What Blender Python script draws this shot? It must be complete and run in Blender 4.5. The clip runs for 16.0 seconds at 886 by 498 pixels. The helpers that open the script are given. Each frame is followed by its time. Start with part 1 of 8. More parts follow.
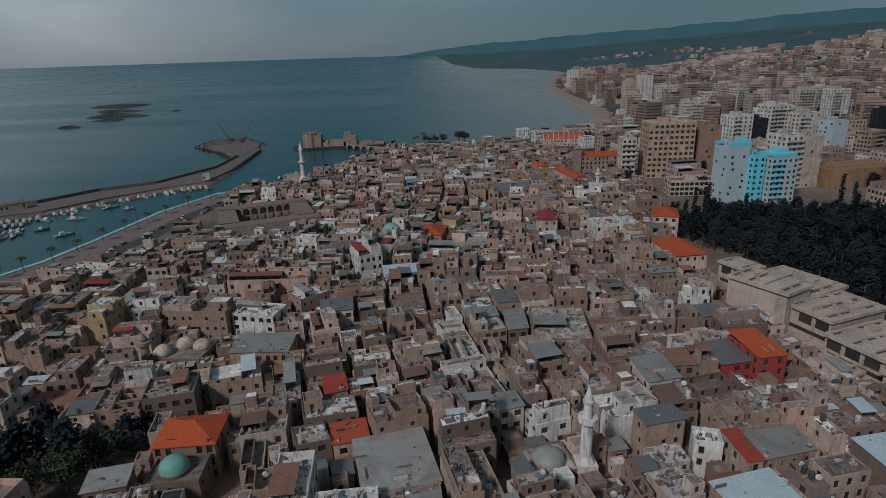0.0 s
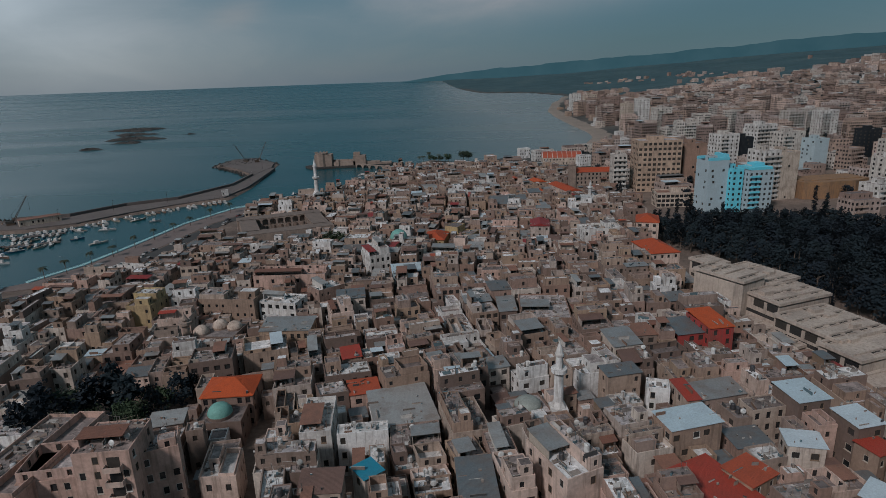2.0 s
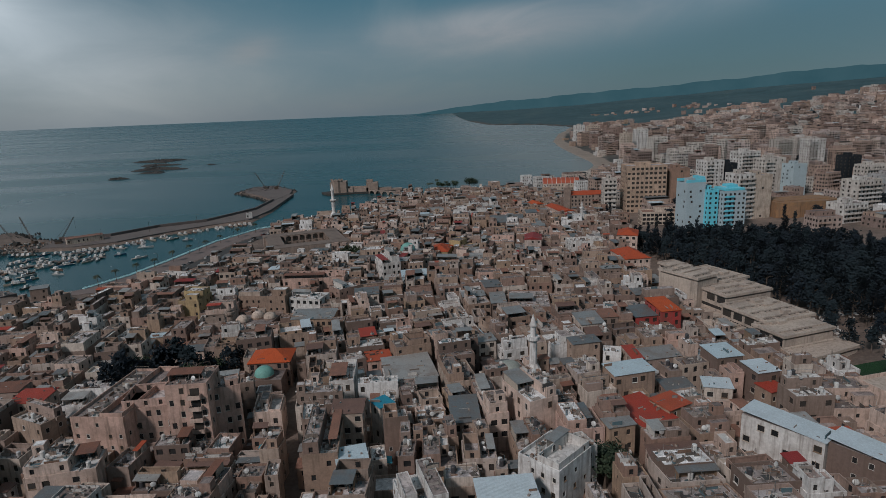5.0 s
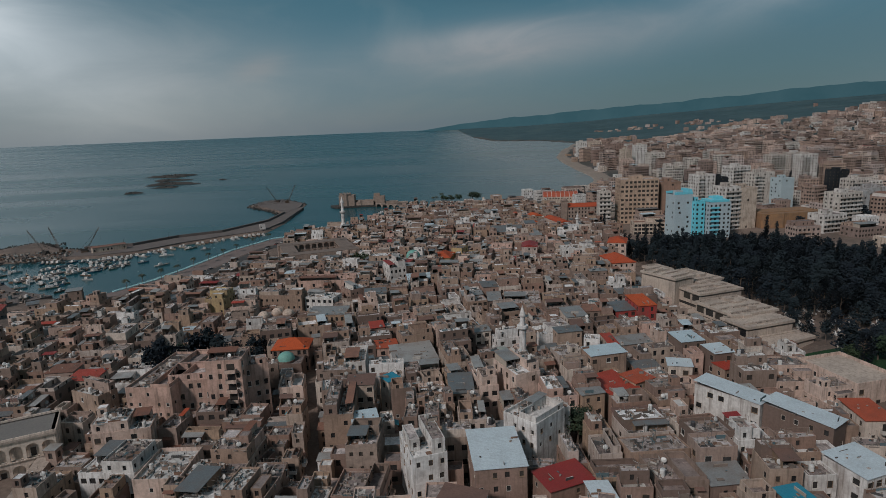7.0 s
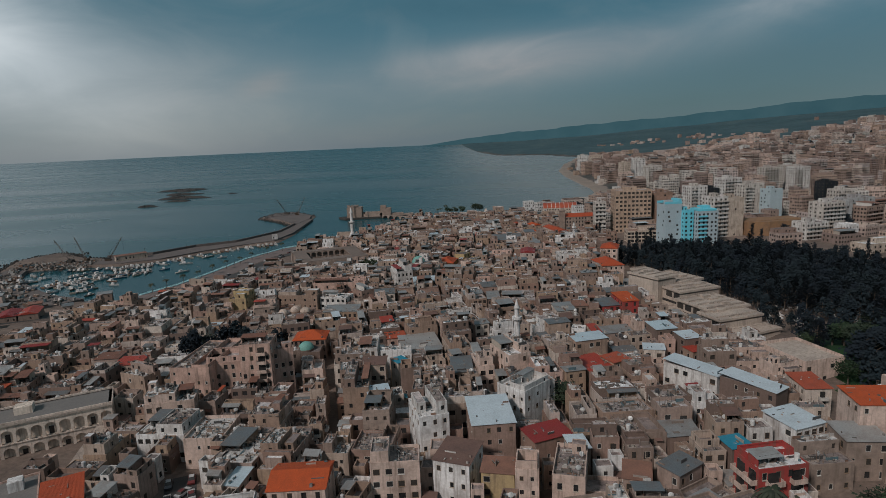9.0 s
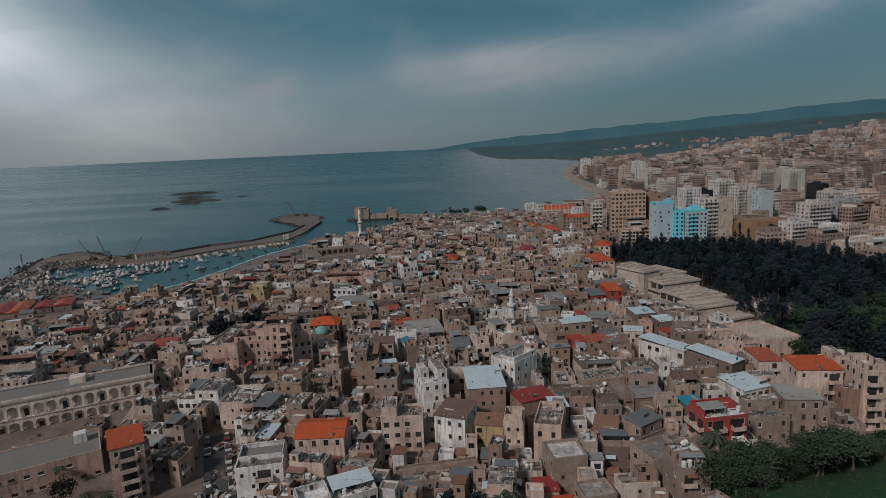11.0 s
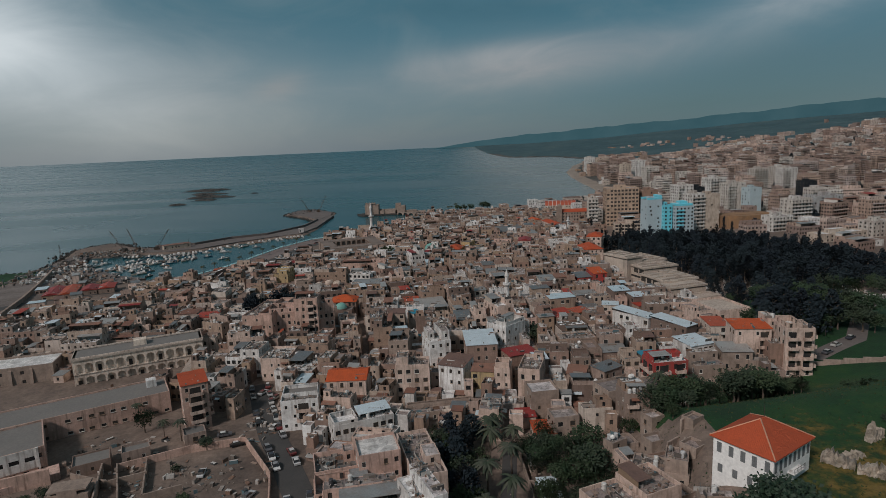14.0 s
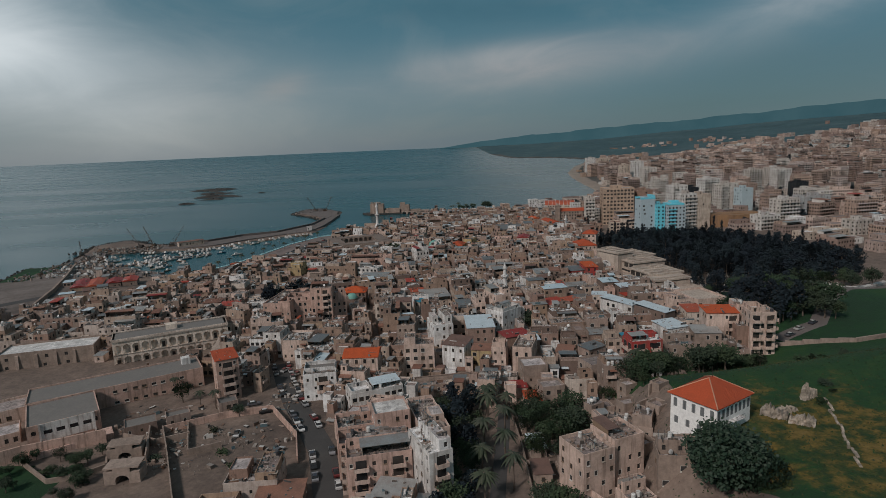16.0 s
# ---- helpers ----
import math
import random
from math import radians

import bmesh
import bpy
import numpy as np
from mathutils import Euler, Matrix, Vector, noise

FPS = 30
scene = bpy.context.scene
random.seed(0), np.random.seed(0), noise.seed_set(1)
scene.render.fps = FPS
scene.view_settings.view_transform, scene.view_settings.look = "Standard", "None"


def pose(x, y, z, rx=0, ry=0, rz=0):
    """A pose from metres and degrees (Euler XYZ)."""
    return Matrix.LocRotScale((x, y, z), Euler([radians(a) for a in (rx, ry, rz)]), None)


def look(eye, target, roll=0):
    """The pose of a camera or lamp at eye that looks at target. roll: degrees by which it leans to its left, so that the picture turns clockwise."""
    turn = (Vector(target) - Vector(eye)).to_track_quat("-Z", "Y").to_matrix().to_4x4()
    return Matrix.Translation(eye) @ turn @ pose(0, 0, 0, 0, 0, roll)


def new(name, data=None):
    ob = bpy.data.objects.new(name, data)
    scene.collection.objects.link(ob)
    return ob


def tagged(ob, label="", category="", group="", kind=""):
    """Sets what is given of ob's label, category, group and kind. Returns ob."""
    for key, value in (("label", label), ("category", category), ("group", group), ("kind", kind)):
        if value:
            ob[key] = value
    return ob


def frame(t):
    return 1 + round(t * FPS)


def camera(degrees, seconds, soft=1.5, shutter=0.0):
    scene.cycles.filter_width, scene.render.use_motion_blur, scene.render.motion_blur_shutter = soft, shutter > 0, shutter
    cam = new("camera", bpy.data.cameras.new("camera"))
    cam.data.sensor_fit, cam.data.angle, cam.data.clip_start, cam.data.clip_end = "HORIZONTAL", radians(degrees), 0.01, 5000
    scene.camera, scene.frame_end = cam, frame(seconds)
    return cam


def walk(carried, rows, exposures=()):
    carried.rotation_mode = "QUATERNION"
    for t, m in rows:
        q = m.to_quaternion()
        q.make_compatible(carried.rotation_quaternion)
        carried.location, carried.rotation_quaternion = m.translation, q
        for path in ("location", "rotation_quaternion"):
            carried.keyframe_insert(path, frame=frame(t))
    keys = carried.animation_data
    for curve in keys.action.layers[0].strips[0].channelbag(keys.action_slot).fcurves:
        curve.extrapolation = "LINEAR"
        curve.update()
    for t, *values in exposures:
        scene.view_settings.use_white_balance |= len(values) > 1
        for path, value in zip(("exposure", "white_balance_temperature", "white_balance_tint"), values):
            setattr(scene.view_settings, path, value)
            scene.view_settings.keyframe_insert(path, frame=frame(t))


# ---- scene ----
cam = camera(73.9, 16.0, soft=0.65)
PATH = [
    (0, (-3.838, 2.719, 88.112), (-3.762, 4.614, 87.478), -1.8),
    (0.5, (-3.744, -4.402, 87.801), (-3.671, -2.499, 87.188), -1.9),
    (1, (-3.508, -11.297, 87.59), (-3.442, -9.388, 86.995), -1.9),
    (1.5, (-3.402, -17.951, 87.458), (-3.341, -16.037, 86.881), -1.9),
    (2, (-3.211, -24.679, 87.229), (-3.154, -22.76, 86.671), -2.0),
    (2.5, (-2.996, -31.099, 87.1), (-2.944, -29.175, 86.559), -2.0),
    (3, (-2.839, -37.443, 86.965), (-2.792, -35.513, 86.442), -2.1),
    (3.5, (-2.444, -43.95, 86.784), (-2.402, -42.015, 86.28), -2.1),
    (4, (-2.043, -50.338, 86.748), (-2.006, -48.398, 86.261), -2.1),
    (6.5, (-0.18, -81.866, 87.498), (-0.168, -79.91, 87.081), -2.4),
    (7, (-0.028, -88.048, 87.349), (-0.019, -86.089, 86.945), -2.3),
    (7.5, (0.081, -94.391, 87.269), (0.086, -92.429, 86.879), -2.3),
    (8, (0.101, -100.595, 87.322), (0.102, -98.632, 86.944), -2.3),
    (8.5, (0.165, -106.866, 87.28), (0.163, -104.9, 86.913), -2.4),
    (9, (0.307, -113.133, 87.163), (0.302, -111.165, 86.807), -2.5),
    (11.5, (1.873, -143.43, 87.133), (1.846, -141.46, 86.791), -2.5),
    (12, (2.149, -149.632, 87.34), (2.118, -147.662, 86.996), -2.5),
    (12.5, (2.48, -155.784, 87.403), (2.444, -153.814, 87.058), -2.5),
    (13, (2.765, -161.492, 87.49), (2.723, -159.523, 87.143), -2.6),
    (13.5, (2.797, -167.54, 87.621), (2.753, -165.571, 87.272), -2.5),
    (14, (3.101, -173.653, 87.692), (3.054, -171.684, 87.345), -2.5),
    (14.5, (3.249, -179.752, 87.981), (3.201, -177.783, 87.634), -2.6),
    (15, (3.315, -185.575, 88.353), (3.263, -183.606, 88.006), -2.6),
    (15.5, (3.27, -191.364, 88.621), (3.217, -189.395, 88.275), -2.4),
    (16, (3.268, -197.215, 88.966), (3.212, -195.245, 88.62), -2.4),
]
walk(cam, [(t, look(eye, aim, lean)) for t, eye, aim, lean in PATH], [(0, -0.17, 6050, 10), (4, -0.11, 6100, 10), (8, -0.06, 6350, 10), (11, -0.02, 6400, 10), (16, 0.0, 6450, 10)])

# ---- sky and sun: a hazy, overcast afternoon, the sun veiled in the west ----
SUN_AZ, SUN_EL = radians(-140), radians(40)
world = bpy.data.worlds.new("world")
scene.world = world
world.use_nodes = True


class Graph:
    """Short-hand for node trees."""

    def __init__(self, tree):
        self.tree = tree
        tree.nodes.clear()

    def node(self, kind, **values):
        n = self.tree.nodes.new(kind)
        for key, value in values.items():
            if key.startswith("in_"):
                n.inputs[int(key[3:])].default_value = value
            else:
                setattr(n, key, value)
        return n

    def join(self, a, b, out=0, into=0):
        self.tree.links.new(a.outputs[out], b.inputs[into])
        return b

    def math(self, op, a, b=None, clamp=False):
        n = self.node("ShaderNodeMath", operation=op, use_clamp=clamp)
        for i, v in enumerate((a, b)):
            if v is None:
                continue
            if isinstance(v, (int, float)):
                n.inputs[i].default_value = v
            else:
                self.tree.links.new(v, n.inputs[i])
        return n.outputs[0]

    def mix(self, fac, a, b, blend="MIX"):
        n = self.node("ShaderNodeMix", data_type="RGBA", blend_type=blend)
        for socket, v in ((n.inputs[0], fac), (n.inputs[6], a), (n.inputs[7], b)):
            if isinstance(v, (int, float)):
                socket.default_value = v
            elif isinstance(v, tuple):
                socket.default_value = (*v, 1)
            else:
                self.tree.links.new(v, socket)
        return n.outputs[2]

    def ramp(self, fac, stops, mode="LINEAR"):
        n = self.node("ShaderNodeValToRGB")
        n.color_ramp.interpolation = mode
        e = n.color_ramp.elements
        while len(e) < len(stops):
            e.new(0.5)
        for el, (p, c) in zip(e, stops):
            el.position, el.color = p, (*c, 1) if isinstance(c, tuple) else (c, c, c, 1)
        self.tree.links.new(fac, n.inputs[0])
        return n.outputs[0]

    def noise(self, vector, scale, detail=4, rough=0.55, distort=0.0):
        n = self.node("ShaderNodeTexNoise")
        n.inputs["Scale"].default_value, n.inputs["Detail"].default_value = scale, detail
        n.inputs["Roughness"].default_value, n.inputs["Distortion"].default_value = rough, distort
        if vector is not None:
            self.tree.links.new(vector, n.inputs["Vector"])
        return n.outputs[0]

    def stretch(self, vector, sx, sy, sz, mx=0.0, my=0.0, mz=0.0):
        n = self.node("ShaderNodeMapping")
        n.inputs[1].default_value = (mx, my, mz)
        n.inputs[3].default_value = (sx, sy, sz)
        self.tree.links.new(vector, n.inputs[0])
        return n.outputs[0]


w = Graph(world.node_tree)
way = w.node("ShaderNodeTexCoord").outputs[0]
sky = w.node("ShaderNodeTexSky", sky_type="NISHITA", sun_disc=False, sun_elevation=SUN_EL, sun_rotation=SUN_AZ)
split = w.node("ShaderNodeSeparateXYZ")
w.tree.links.new(way, split.inputs[0])
height = w.math("MAXIMUM", split.outputs[2], 0.0)
# the cloud deck, seen in perspective: broad soft masses with a finer ruffle
low = w.math("ADD", height, 0.16)
deck = w.node("ShaderNodeCombineXYZ")
w.tree.links.new(w.math("DIVIDE", split.outputs[0], low), deck.inputs[0])
w.tree.links.new(w.math("DIVIDE", split.outputs[1], low), deck.inputs[1])
broad = w.noise(w.stretch(deck.outputs[0], 0.55, 0.75, 1, 1.3, 0.35), 1.0, 4, 0.48, 0.35)
ruffle = w.noise(w.stretch(way, 5.0, 5.0, 13.0, 2.2, 0.4), 1.0, 6, 0.55, 0.7)
puffs = w.ramp(broad, [(0.42, 0.0), (0.68, 1.0)])
ruffled = w.ramp(ruffle, [(0.32, 0.0), (0.68, 1.0)])
base = w.ramp(height, [(0.0, (0.125, 0.165, 0.195)), (0.05, (0.092, 0.155, 0.19)), (0.12, (0.048, 0.138, 0.178)), (0.2, (0.022, 0.114, 0.155)), (0.3, (0.03, 0.125, 0.158)), (0.5, (0.085, 0.14, 0.16)), (1.0, (0.15, 0.185, 0.20))])
cloud = w.ramp(height, [(0.0, (0.17, 0.19, 0.20)), (0.15, (0.11, 0.185, 0.21)), (0.5, (0.20, 0.22, 0.23))])
clouded = w.mix(w.math("MULTIPLY", puffs, 0.30), base, cloud)
clouded = w.mix(w.math("MULTIPLY", w.ramp(ruffle, [(0.48, 0.0), (0.72, 1.0)]), 0.42), clouded, cloud)


def cloud_bank(under, az, el, wide, tall, lean, colour, strength, ragged):
    """A soft bank of cloud round one bearing and height (degrees), leaning to one side."""
    right, up, fwd = Vector((math.cos(radians(az)), -math.sin(radians(az)), 0)), Vector((0, 0, 1)), Vector((math.sin(radians(az)), math.cos(radians(az)), 0))
    total = None
    for axis, size in ((right, wide), (up - right * lean, tall)):
        dot = w.node("ShaderNodeVectorMath", operation="DOT_PRODUCT")
        w.tree.links.new(way, dot.inputs[0])
        dot.inputs[1].default_value = axis
        off = w.math("DIVIDE", w.math("SUBTRACT", dot.outputs["Value"], math.sin(radians(el)) if axis is not right else 0.0), math.sin(radians(size)))
        square = w.math("MULTIPLY", off, off)
        total = square if total is None else w.math("ADD", total, square)
    fall = w.math("POWER", 0.5, total)
    ahead = w.node("ShaderNodeVectorMath", operation="DOT_PRODUCT")
    w.tree.links.new(way, ahead.inputs[0])
    ahead.inputs[1].default_value = fwd
    fall = w.math("MULTIPLY", fall, w.math("GREATER_THAN", ahead.outputs["Value"], 0.0))
    rough = w.math("ADD", w.math("MULTIPLY", ruffled, ragged), 1.0 - ragged)
    return w.mix(w.math("MULTIPLY", w.math("MULTIPLY", fall, rough), strength), under, colour)


clouded = cloud_bank(clouded, -29, 4.0, 14, 5.0, 0.0, (0.32, 0.34, 0.347), 0.88, 0.25)
clouded = cloud_bank(clouded, -35, 9.0, 7, 4.2, -0.35, (0.52, 0.57, 0.59), 0.9, 0.45)
clouded = cloud_bank(clouded, -38, 8.6, 3.2, 2.4, 0.1, (0.78, 0.82, 0.83), 0.95, 0.3)
clouded = cloud_bank(clouded, 9, 6.9, 11, 1.7, 0.05, (0.33, 0.31, 0.305), 1.0, 0.5)
clouded = cloud_bank(clouded, 6, 8.0, 5.5, 0.8, 0.05, (0.38, 0.37, 0.36), 0.7, 0.6)
clouded = cloud_bank(clouded, -15.5, 6.0, 1.9, 0.9, 0.2, (0.27, 0.265, 0.26), 0.7, 0.4)
clouded = cloud_bank(clouded, 33, 11.4, 8, 1.9, 0.22, (0.30, 0.335, 0.35), 0.95, 0.75)
clouded = cloud_bank(clouded, 30, 5.6, 9, 2.0, 0.1, (0.045, 0.115, 0.14), 0.6, 0.4)
clouded = cloud_bank(clouded, 27, 2.8, 18, 3.4, 0.06, (0.036, 0.100, 0.124), 0.9, 0.2)
clouded = cloud_bank(clouded, 3, 12.0, 7, 1.1, -0.05, (0.018, 0.082, 0.112), 0.7, 0.6)
clouded = cloud_bank(clouded, 24, 12.6, 4, 0.9, 0.12, (0.020, 0.082, 0.108), 0.7, 0.6)
blend = w.mix(0.10, clouded, w.mix(1.0, sky.outputs[0], (0.1, 0.1, 0.1), "MULTIPLY"))
back = w.node("ShaderNodeBackground")
w.tree.links.new(blend, back.inputs[0])
back.inputs[1].default_value = 1.0
w.join(back, w.node("ShaderNodeOutputWorld"))

sun_data = bpy.data.lights.new("sun", "SUN")
sun_data.energy, sun_data.angle, sun_data.color = 2.1, radians(8), (1.0, 0.905, 0.85)
sun = new("sun", sun_data)
sun.matrix_world = look((0, 0, 0), (-math.sin(SUN_AZ) * math.cos(SUN_EL), -math.cos(SUN_AZ) * math.cos(SUN_EL), -math.sin(SUN_EL)))
scene.view_settings.exposure = 0.0

# ---- materials ----


def material(name, colours, rough=0.9, metal=0.0, big=0.12, fine=2.5, stain=(0.12, 0.10, 0.09), stained=0.35, bump=0.25, streaks=0.0, ribs=0.0, by_object=True, island=False, stain_cut=0.55, patchy=0.0):
    """A weathered surface: a palette picked per object, broad blotches, fine grain, run-down streaks and relief, in metres."""
    m = bpy.data.materials.new(name)
    m.use_nodes = True
    g = Graph(m.node_tree)
    place = g.node("ShaderNodeTexCoord").outputs[3] if by_object else g.node("ShaderNodeNewGeometry").outputs[0]
    if len(colours) > 1:
        pick = g.node("ShaderNodeNewGeometry").outputs["Random Per Island"] if island else g.math("FRACT", g.math("ADD", g.node("ShaderNodeObjectInfo").outputs["Random"], g.node("ShaderNodeAttribute", attribute_name="tone").outputs["Fac"]))
        col = g.ramp(pick, [(i / len(colours), c) for i, c in enumerate(colours)], "CONSTANT")
        shift = g.node("ShaderNodeVectorMath", operation="SCALE")
        shift.inputs[0].default_value = (91, 57, 33)
        g.tree.links.new(pick, shift.inputs[3])
        moved = g.node("ShaderNodeVectorMath", operation="ADD")
        g.tree.links.new(place, moved.inputs[0])
        g.tree.links.new(shift.outputs[0], moved.inputs[1])
        place = moved.outputs[0]
    else:
        col = g.mix(0.0, colours[0], colours[0])
    blotch = g.noise(place, big, 5, 0.6)
    col = g.mix(g.math("MULTIPLY", g.ramp(blotch, [(stain_cut - 0.12, 0.0), (stain_cut + 0.15, 1.0)]), stained), col, stain)
    grain = g.noise(place, fine, 4, 0.65)
    col = g.mix(0.35, col, g.mix(1.0, col, g.ramp(grain, [(0.3, 0.55), (0.7, 1.3)]), "MULTIPLY"))
    if patchy:
        fresh = g.noise(place, 0.33, 3, 0.6, 0.8)
        col = g.mix(g.math("MULTIPLY", g.ramp(fresh, [(0.53, 0.0), (0.57, 1.0)]), patchy), col, g.mix(1.0, col, (1.55, 1.52, 1.5), "MULTIPLY"))
        damp = g.noise(g.stretch(place, 0.8, 0.8, 0.8, 7, 3, 5), 1.0, 4, 0.65, 0.6)
        col = g.mix(g.math("MULTIPLY", g.ramp(damp, [(0.52, 0.0), (0.62, 1.0)]), patchy), col, g.mix(1.0, col, (0.42, 0.40, 0.39), "MULTIPLY"))
    if streaks:
        run = g.noise(g.stretch(place, 1.3, 1.3, 0.12), 1.0, 3, 0.6)
        col = g.mix(g.math("MULTIPLY", g.ramp(run, [(0.5, 0.0), (0.68, 1.0)]), streaks), col, stain)
    bsdf = g.node("ShaderNodeBsdfPrincipled")
    g.tree.links.new(col, bsdf.inputs["Base Color"])
    bsdf.inputs["Roughness"].default_value, bsdf.inputs["Metallic"].default_value = rough, metal
    relief = grain
    if ribs:
        wave = g.node("ShaderNodeTexWave", wave_type="BANDS", bands_direction="X")
        wave.inputs["Scale"].default_value = ribs
        g.tree.links.new(place, wave.inputs["Vector"])
        relief = wave.outputs["Fac"]
    b = g.node("ShaderNodeBump")
    b.inputs["Strength"].default_value, b.inputs["Distance"].default_value = bump, 0.06
    g.tree.links.new(relief, b.inputs["Height"])
    g.join(b, bsdf, 0, bsdf.inputs.find("Normal"))
    g.join(bsdf, g.node("ShaderNodeOutputMaterial"))
    return m


def plaster(name, *colours, **more):
    return material(name, colours, rough=0.92, big=0.22, fine=1.6, streaks=0.55, stained=0.48, stain=(0.13, 0.092, 0.070), **more)


WALL = plaster("old_town_plaster", (0.311, 0.217, 0.163), (0.393, 0.290, 0.226), (0.240, 0.166, 0.136), (0.439, 0.347, 0.284), (0.286, 0.181, 0.139), (0.347, 0.259, 0.219), (0.173, 0.122, 0.102), (0.383, 0.270, 0.192), (0.321, 0.215, 0.174), (0.490, 0.411, 0.363), (0.267, 0.198, 0.163), (0.602, 0.519, 0.451), (0.352, 0.245, 0.186))
WHITE = plaster("whitewash", (0.640, 0.620, 0.595), (0.735, 0.725, 0.710))
PINK = plaster("pinkish_plaster", (0.536, 0.362, 0.297), (0.577, 0.395, 0.332))
CREAM = plaster("cream_plaster", (0.626, 0.482, 0.410), (0.571, 0.429, 0.359))
YELLOW = plaster("ochre_plaster", (0.473, 0.352, 0.180), (0.430, 0.317, 0.171))
REDWALL = plaster("red_plaster", (0.34, 0.035, 0.03), (0.38, 0.045, 0.04))
STONE = material("dressed_sandstone", [(0.300, 0.230, 0.189), (0.350, 0.271, 0.226)], big=0.35, fine=1.2, bump=0.5, stain=(0.108, 0.083, 0.066), stained=0.5, streaks=0.3)
CONCRETE = material("raw_concrete", [(0.455, 0.375, 0.315), (0.490, 0.410, 0.345)], big=0.1, fine=1.2, stained=0.45, streaks=0.4)
ROOF = material("roof_screed", [(0.238, 0.199, 0.187), (0.320, 0.278, 0.264), (0.165, 0.138, 0.130), (0.400, 0.359, 0.347), (0.272, 0.216, 0.196), (0.210, 0.178, 0.169), (0.455, 0.421, 0.418), (0.262, 0.214, 0.199)], big=0.35, fine=2.0, stained=0.6, stain=(0.080, 0.066, 0.061), patchy=0.75)
PALE_ROOF = material("pale_roof_paint", [(0.60, 0.595, 0.585), (0.70, 0.70, 0.70), (0.52, 0.51, 0.495)], big=0.3, fine=1.5, stained=0.5, stain=(0.24, 0.22, 0.205), patchy=0.55)
DARK_ROOF = material("bitumen_roof", [(0.13, 0.125, 0.12), (0.17, 0.16, 0.15)], big=0.2, fine=1.5, stained=0.4, stain=(0.22, 0.2, 0.18))
TILE = material("terracotta_tiles", [(0.50, 0.085, 0.020), (0.42, 0.07, 0.022)], rough=0.8, big=0.5, fine=3.0, stained=0.3, stain=(0.22, 0.05, 0.02), ribs=2.2, bump=0.6)
SHEET_SKY = material("pale_blue_sheet_metal", [(0.58, 0.69, 0.74), (0.66, 0.74, 0.78)], rough=0.45, metal=0.25, big=0.3, stained=0.25, stain=(0.3, 0.33, 0.34), ribs=1.6, bump=0.4)
SHEET_GREY = material("zinc_sheet", [(0.30, 0.31, 0.31), (0.40, 0.40, 0.39), (0.17, 0.19, 0.20)], rough=0.5, metal=0.3, big=0.3, stained=0.5, stain=(0.20, 0.13, 0.09), ribs=1.6, bump=0.4)
SHEET_RED = material("red_sheet_metal", [(0.36, 0.050, 0.030), (0.26, 0.030, 0.028), (0.40, 0.080, 0.035)], rough=0.55, big=0.3, stained=0.35, stain=(0.16, 0.05, 0.03), ribs=1.6, bump=0.4)
SHEET_RUST = material("rusted_sheet", [(0.20, 0.09, 0.06), (0.26, 0.13, 0.09), (0.17, 0.10, 0.08)], rough=0.75, big=0.3, stained=0.5, stain=(0.09, 0.06, 0.05), ribs=1.6, bump=0.4)
TARP = material("turquoise_tarpaulin", [(0.03, 0.27, 0.36), (0.02, 0.22, 0.32)], rough=0.6, big=0.5, stained=0.2, stain=(0.1, 0.2, 0.25))
BLUE_WALL = material("turquoise_render", [(0.14, 0.60, 0.73), (0.16, 0.58, 0.71)], rough=0.9, big=0.2, fine=1.6, streaks=0.15, stained=0.25, stain=(0.25, 0.30, 0.31))
PALE_BLUE = material("pale_blue_render", [(0.42, 0.51, 0.54), (0.40, 0.49, 0.53)], rough=0.9, big=0.2, fine=1.6, streaks=0.15, stained=0.25, stain=(0.25, 0.30, 0.31))
GREENISH = material("green_copper_paint", [(0.14, 0.36, 0.31), (0.17, 0.38, 0.33)], rough=0.7, big=0.6, stained=0.4, stain=(0.08, 0.17, 0.15))
GLASS = material("dark_window_pane", [(0.018, 0.02, 0.022), (0.035, 0.035, 0.035), (0.05, 0.045, 0.04)], rough=0.25, big=0.5, stained=0.2, bump=0.02)
FRAME = material("weathered_window_frame", [(0.42, 0.36, 0.30), (0.55, 0.52, 0.48), (0.22, 0.15, 0.10)], rough=0.8, big=1.0, stained=0.2)
BLOCK = plaster("apartment_render", (0.357, 0.261, 0.213), (0.428, 0.333, 0.292), (0.291, 0.201, 0.168), (0.500, 0.420, 0.386), (0.326, 0.241, 0.206), (0.439, 0.318, 0.255), (0.267, 0.201, 0.178), (0.551, 0.454, 0.396))
TANK = material("plastic_water_tank", [(0.65, 0.65, 0.63), (0.05, 0.05, 0.055), (0.5, 0.5, 0.5), (0.6, 0.58, 0.55)], rough=0.5, big=1.5, stained=0.3)
DISH = material("pale_dish_metal", [(0.50, 0.50, 0.49), (0.40, 0.39, 0.37), (0.62, 0.62, 0.6)], rough=0.5, metal=0.2, big=2.0, stained=0.3)
JUNK = material("rooftop_oddments", [(0.10, 0.085, 0.075), (0.30, 0.26, 0.23), (0.52, 0.50, 0.47), (0.19, 0.11, 0.075), (0.24, 0.215, 0.195), (0.06, 0.06, 0.06), (0.36, 0.30, 0.25), (0.14, 0.12, 0.105), (0.40, 0.37, 0.34), (0.20, 0.16, 0.135), (0.09, 0.15, 0.17), (0.27, 0.20, 0.16)], island=True, big=0.8)
ASPHALT = material("worn_asphalt", [(0.055, 0.053, 0.052)], big=0.15, fine=3, stained=0.4, stain=(0.09, 0.085, 0.08), by_object=False)
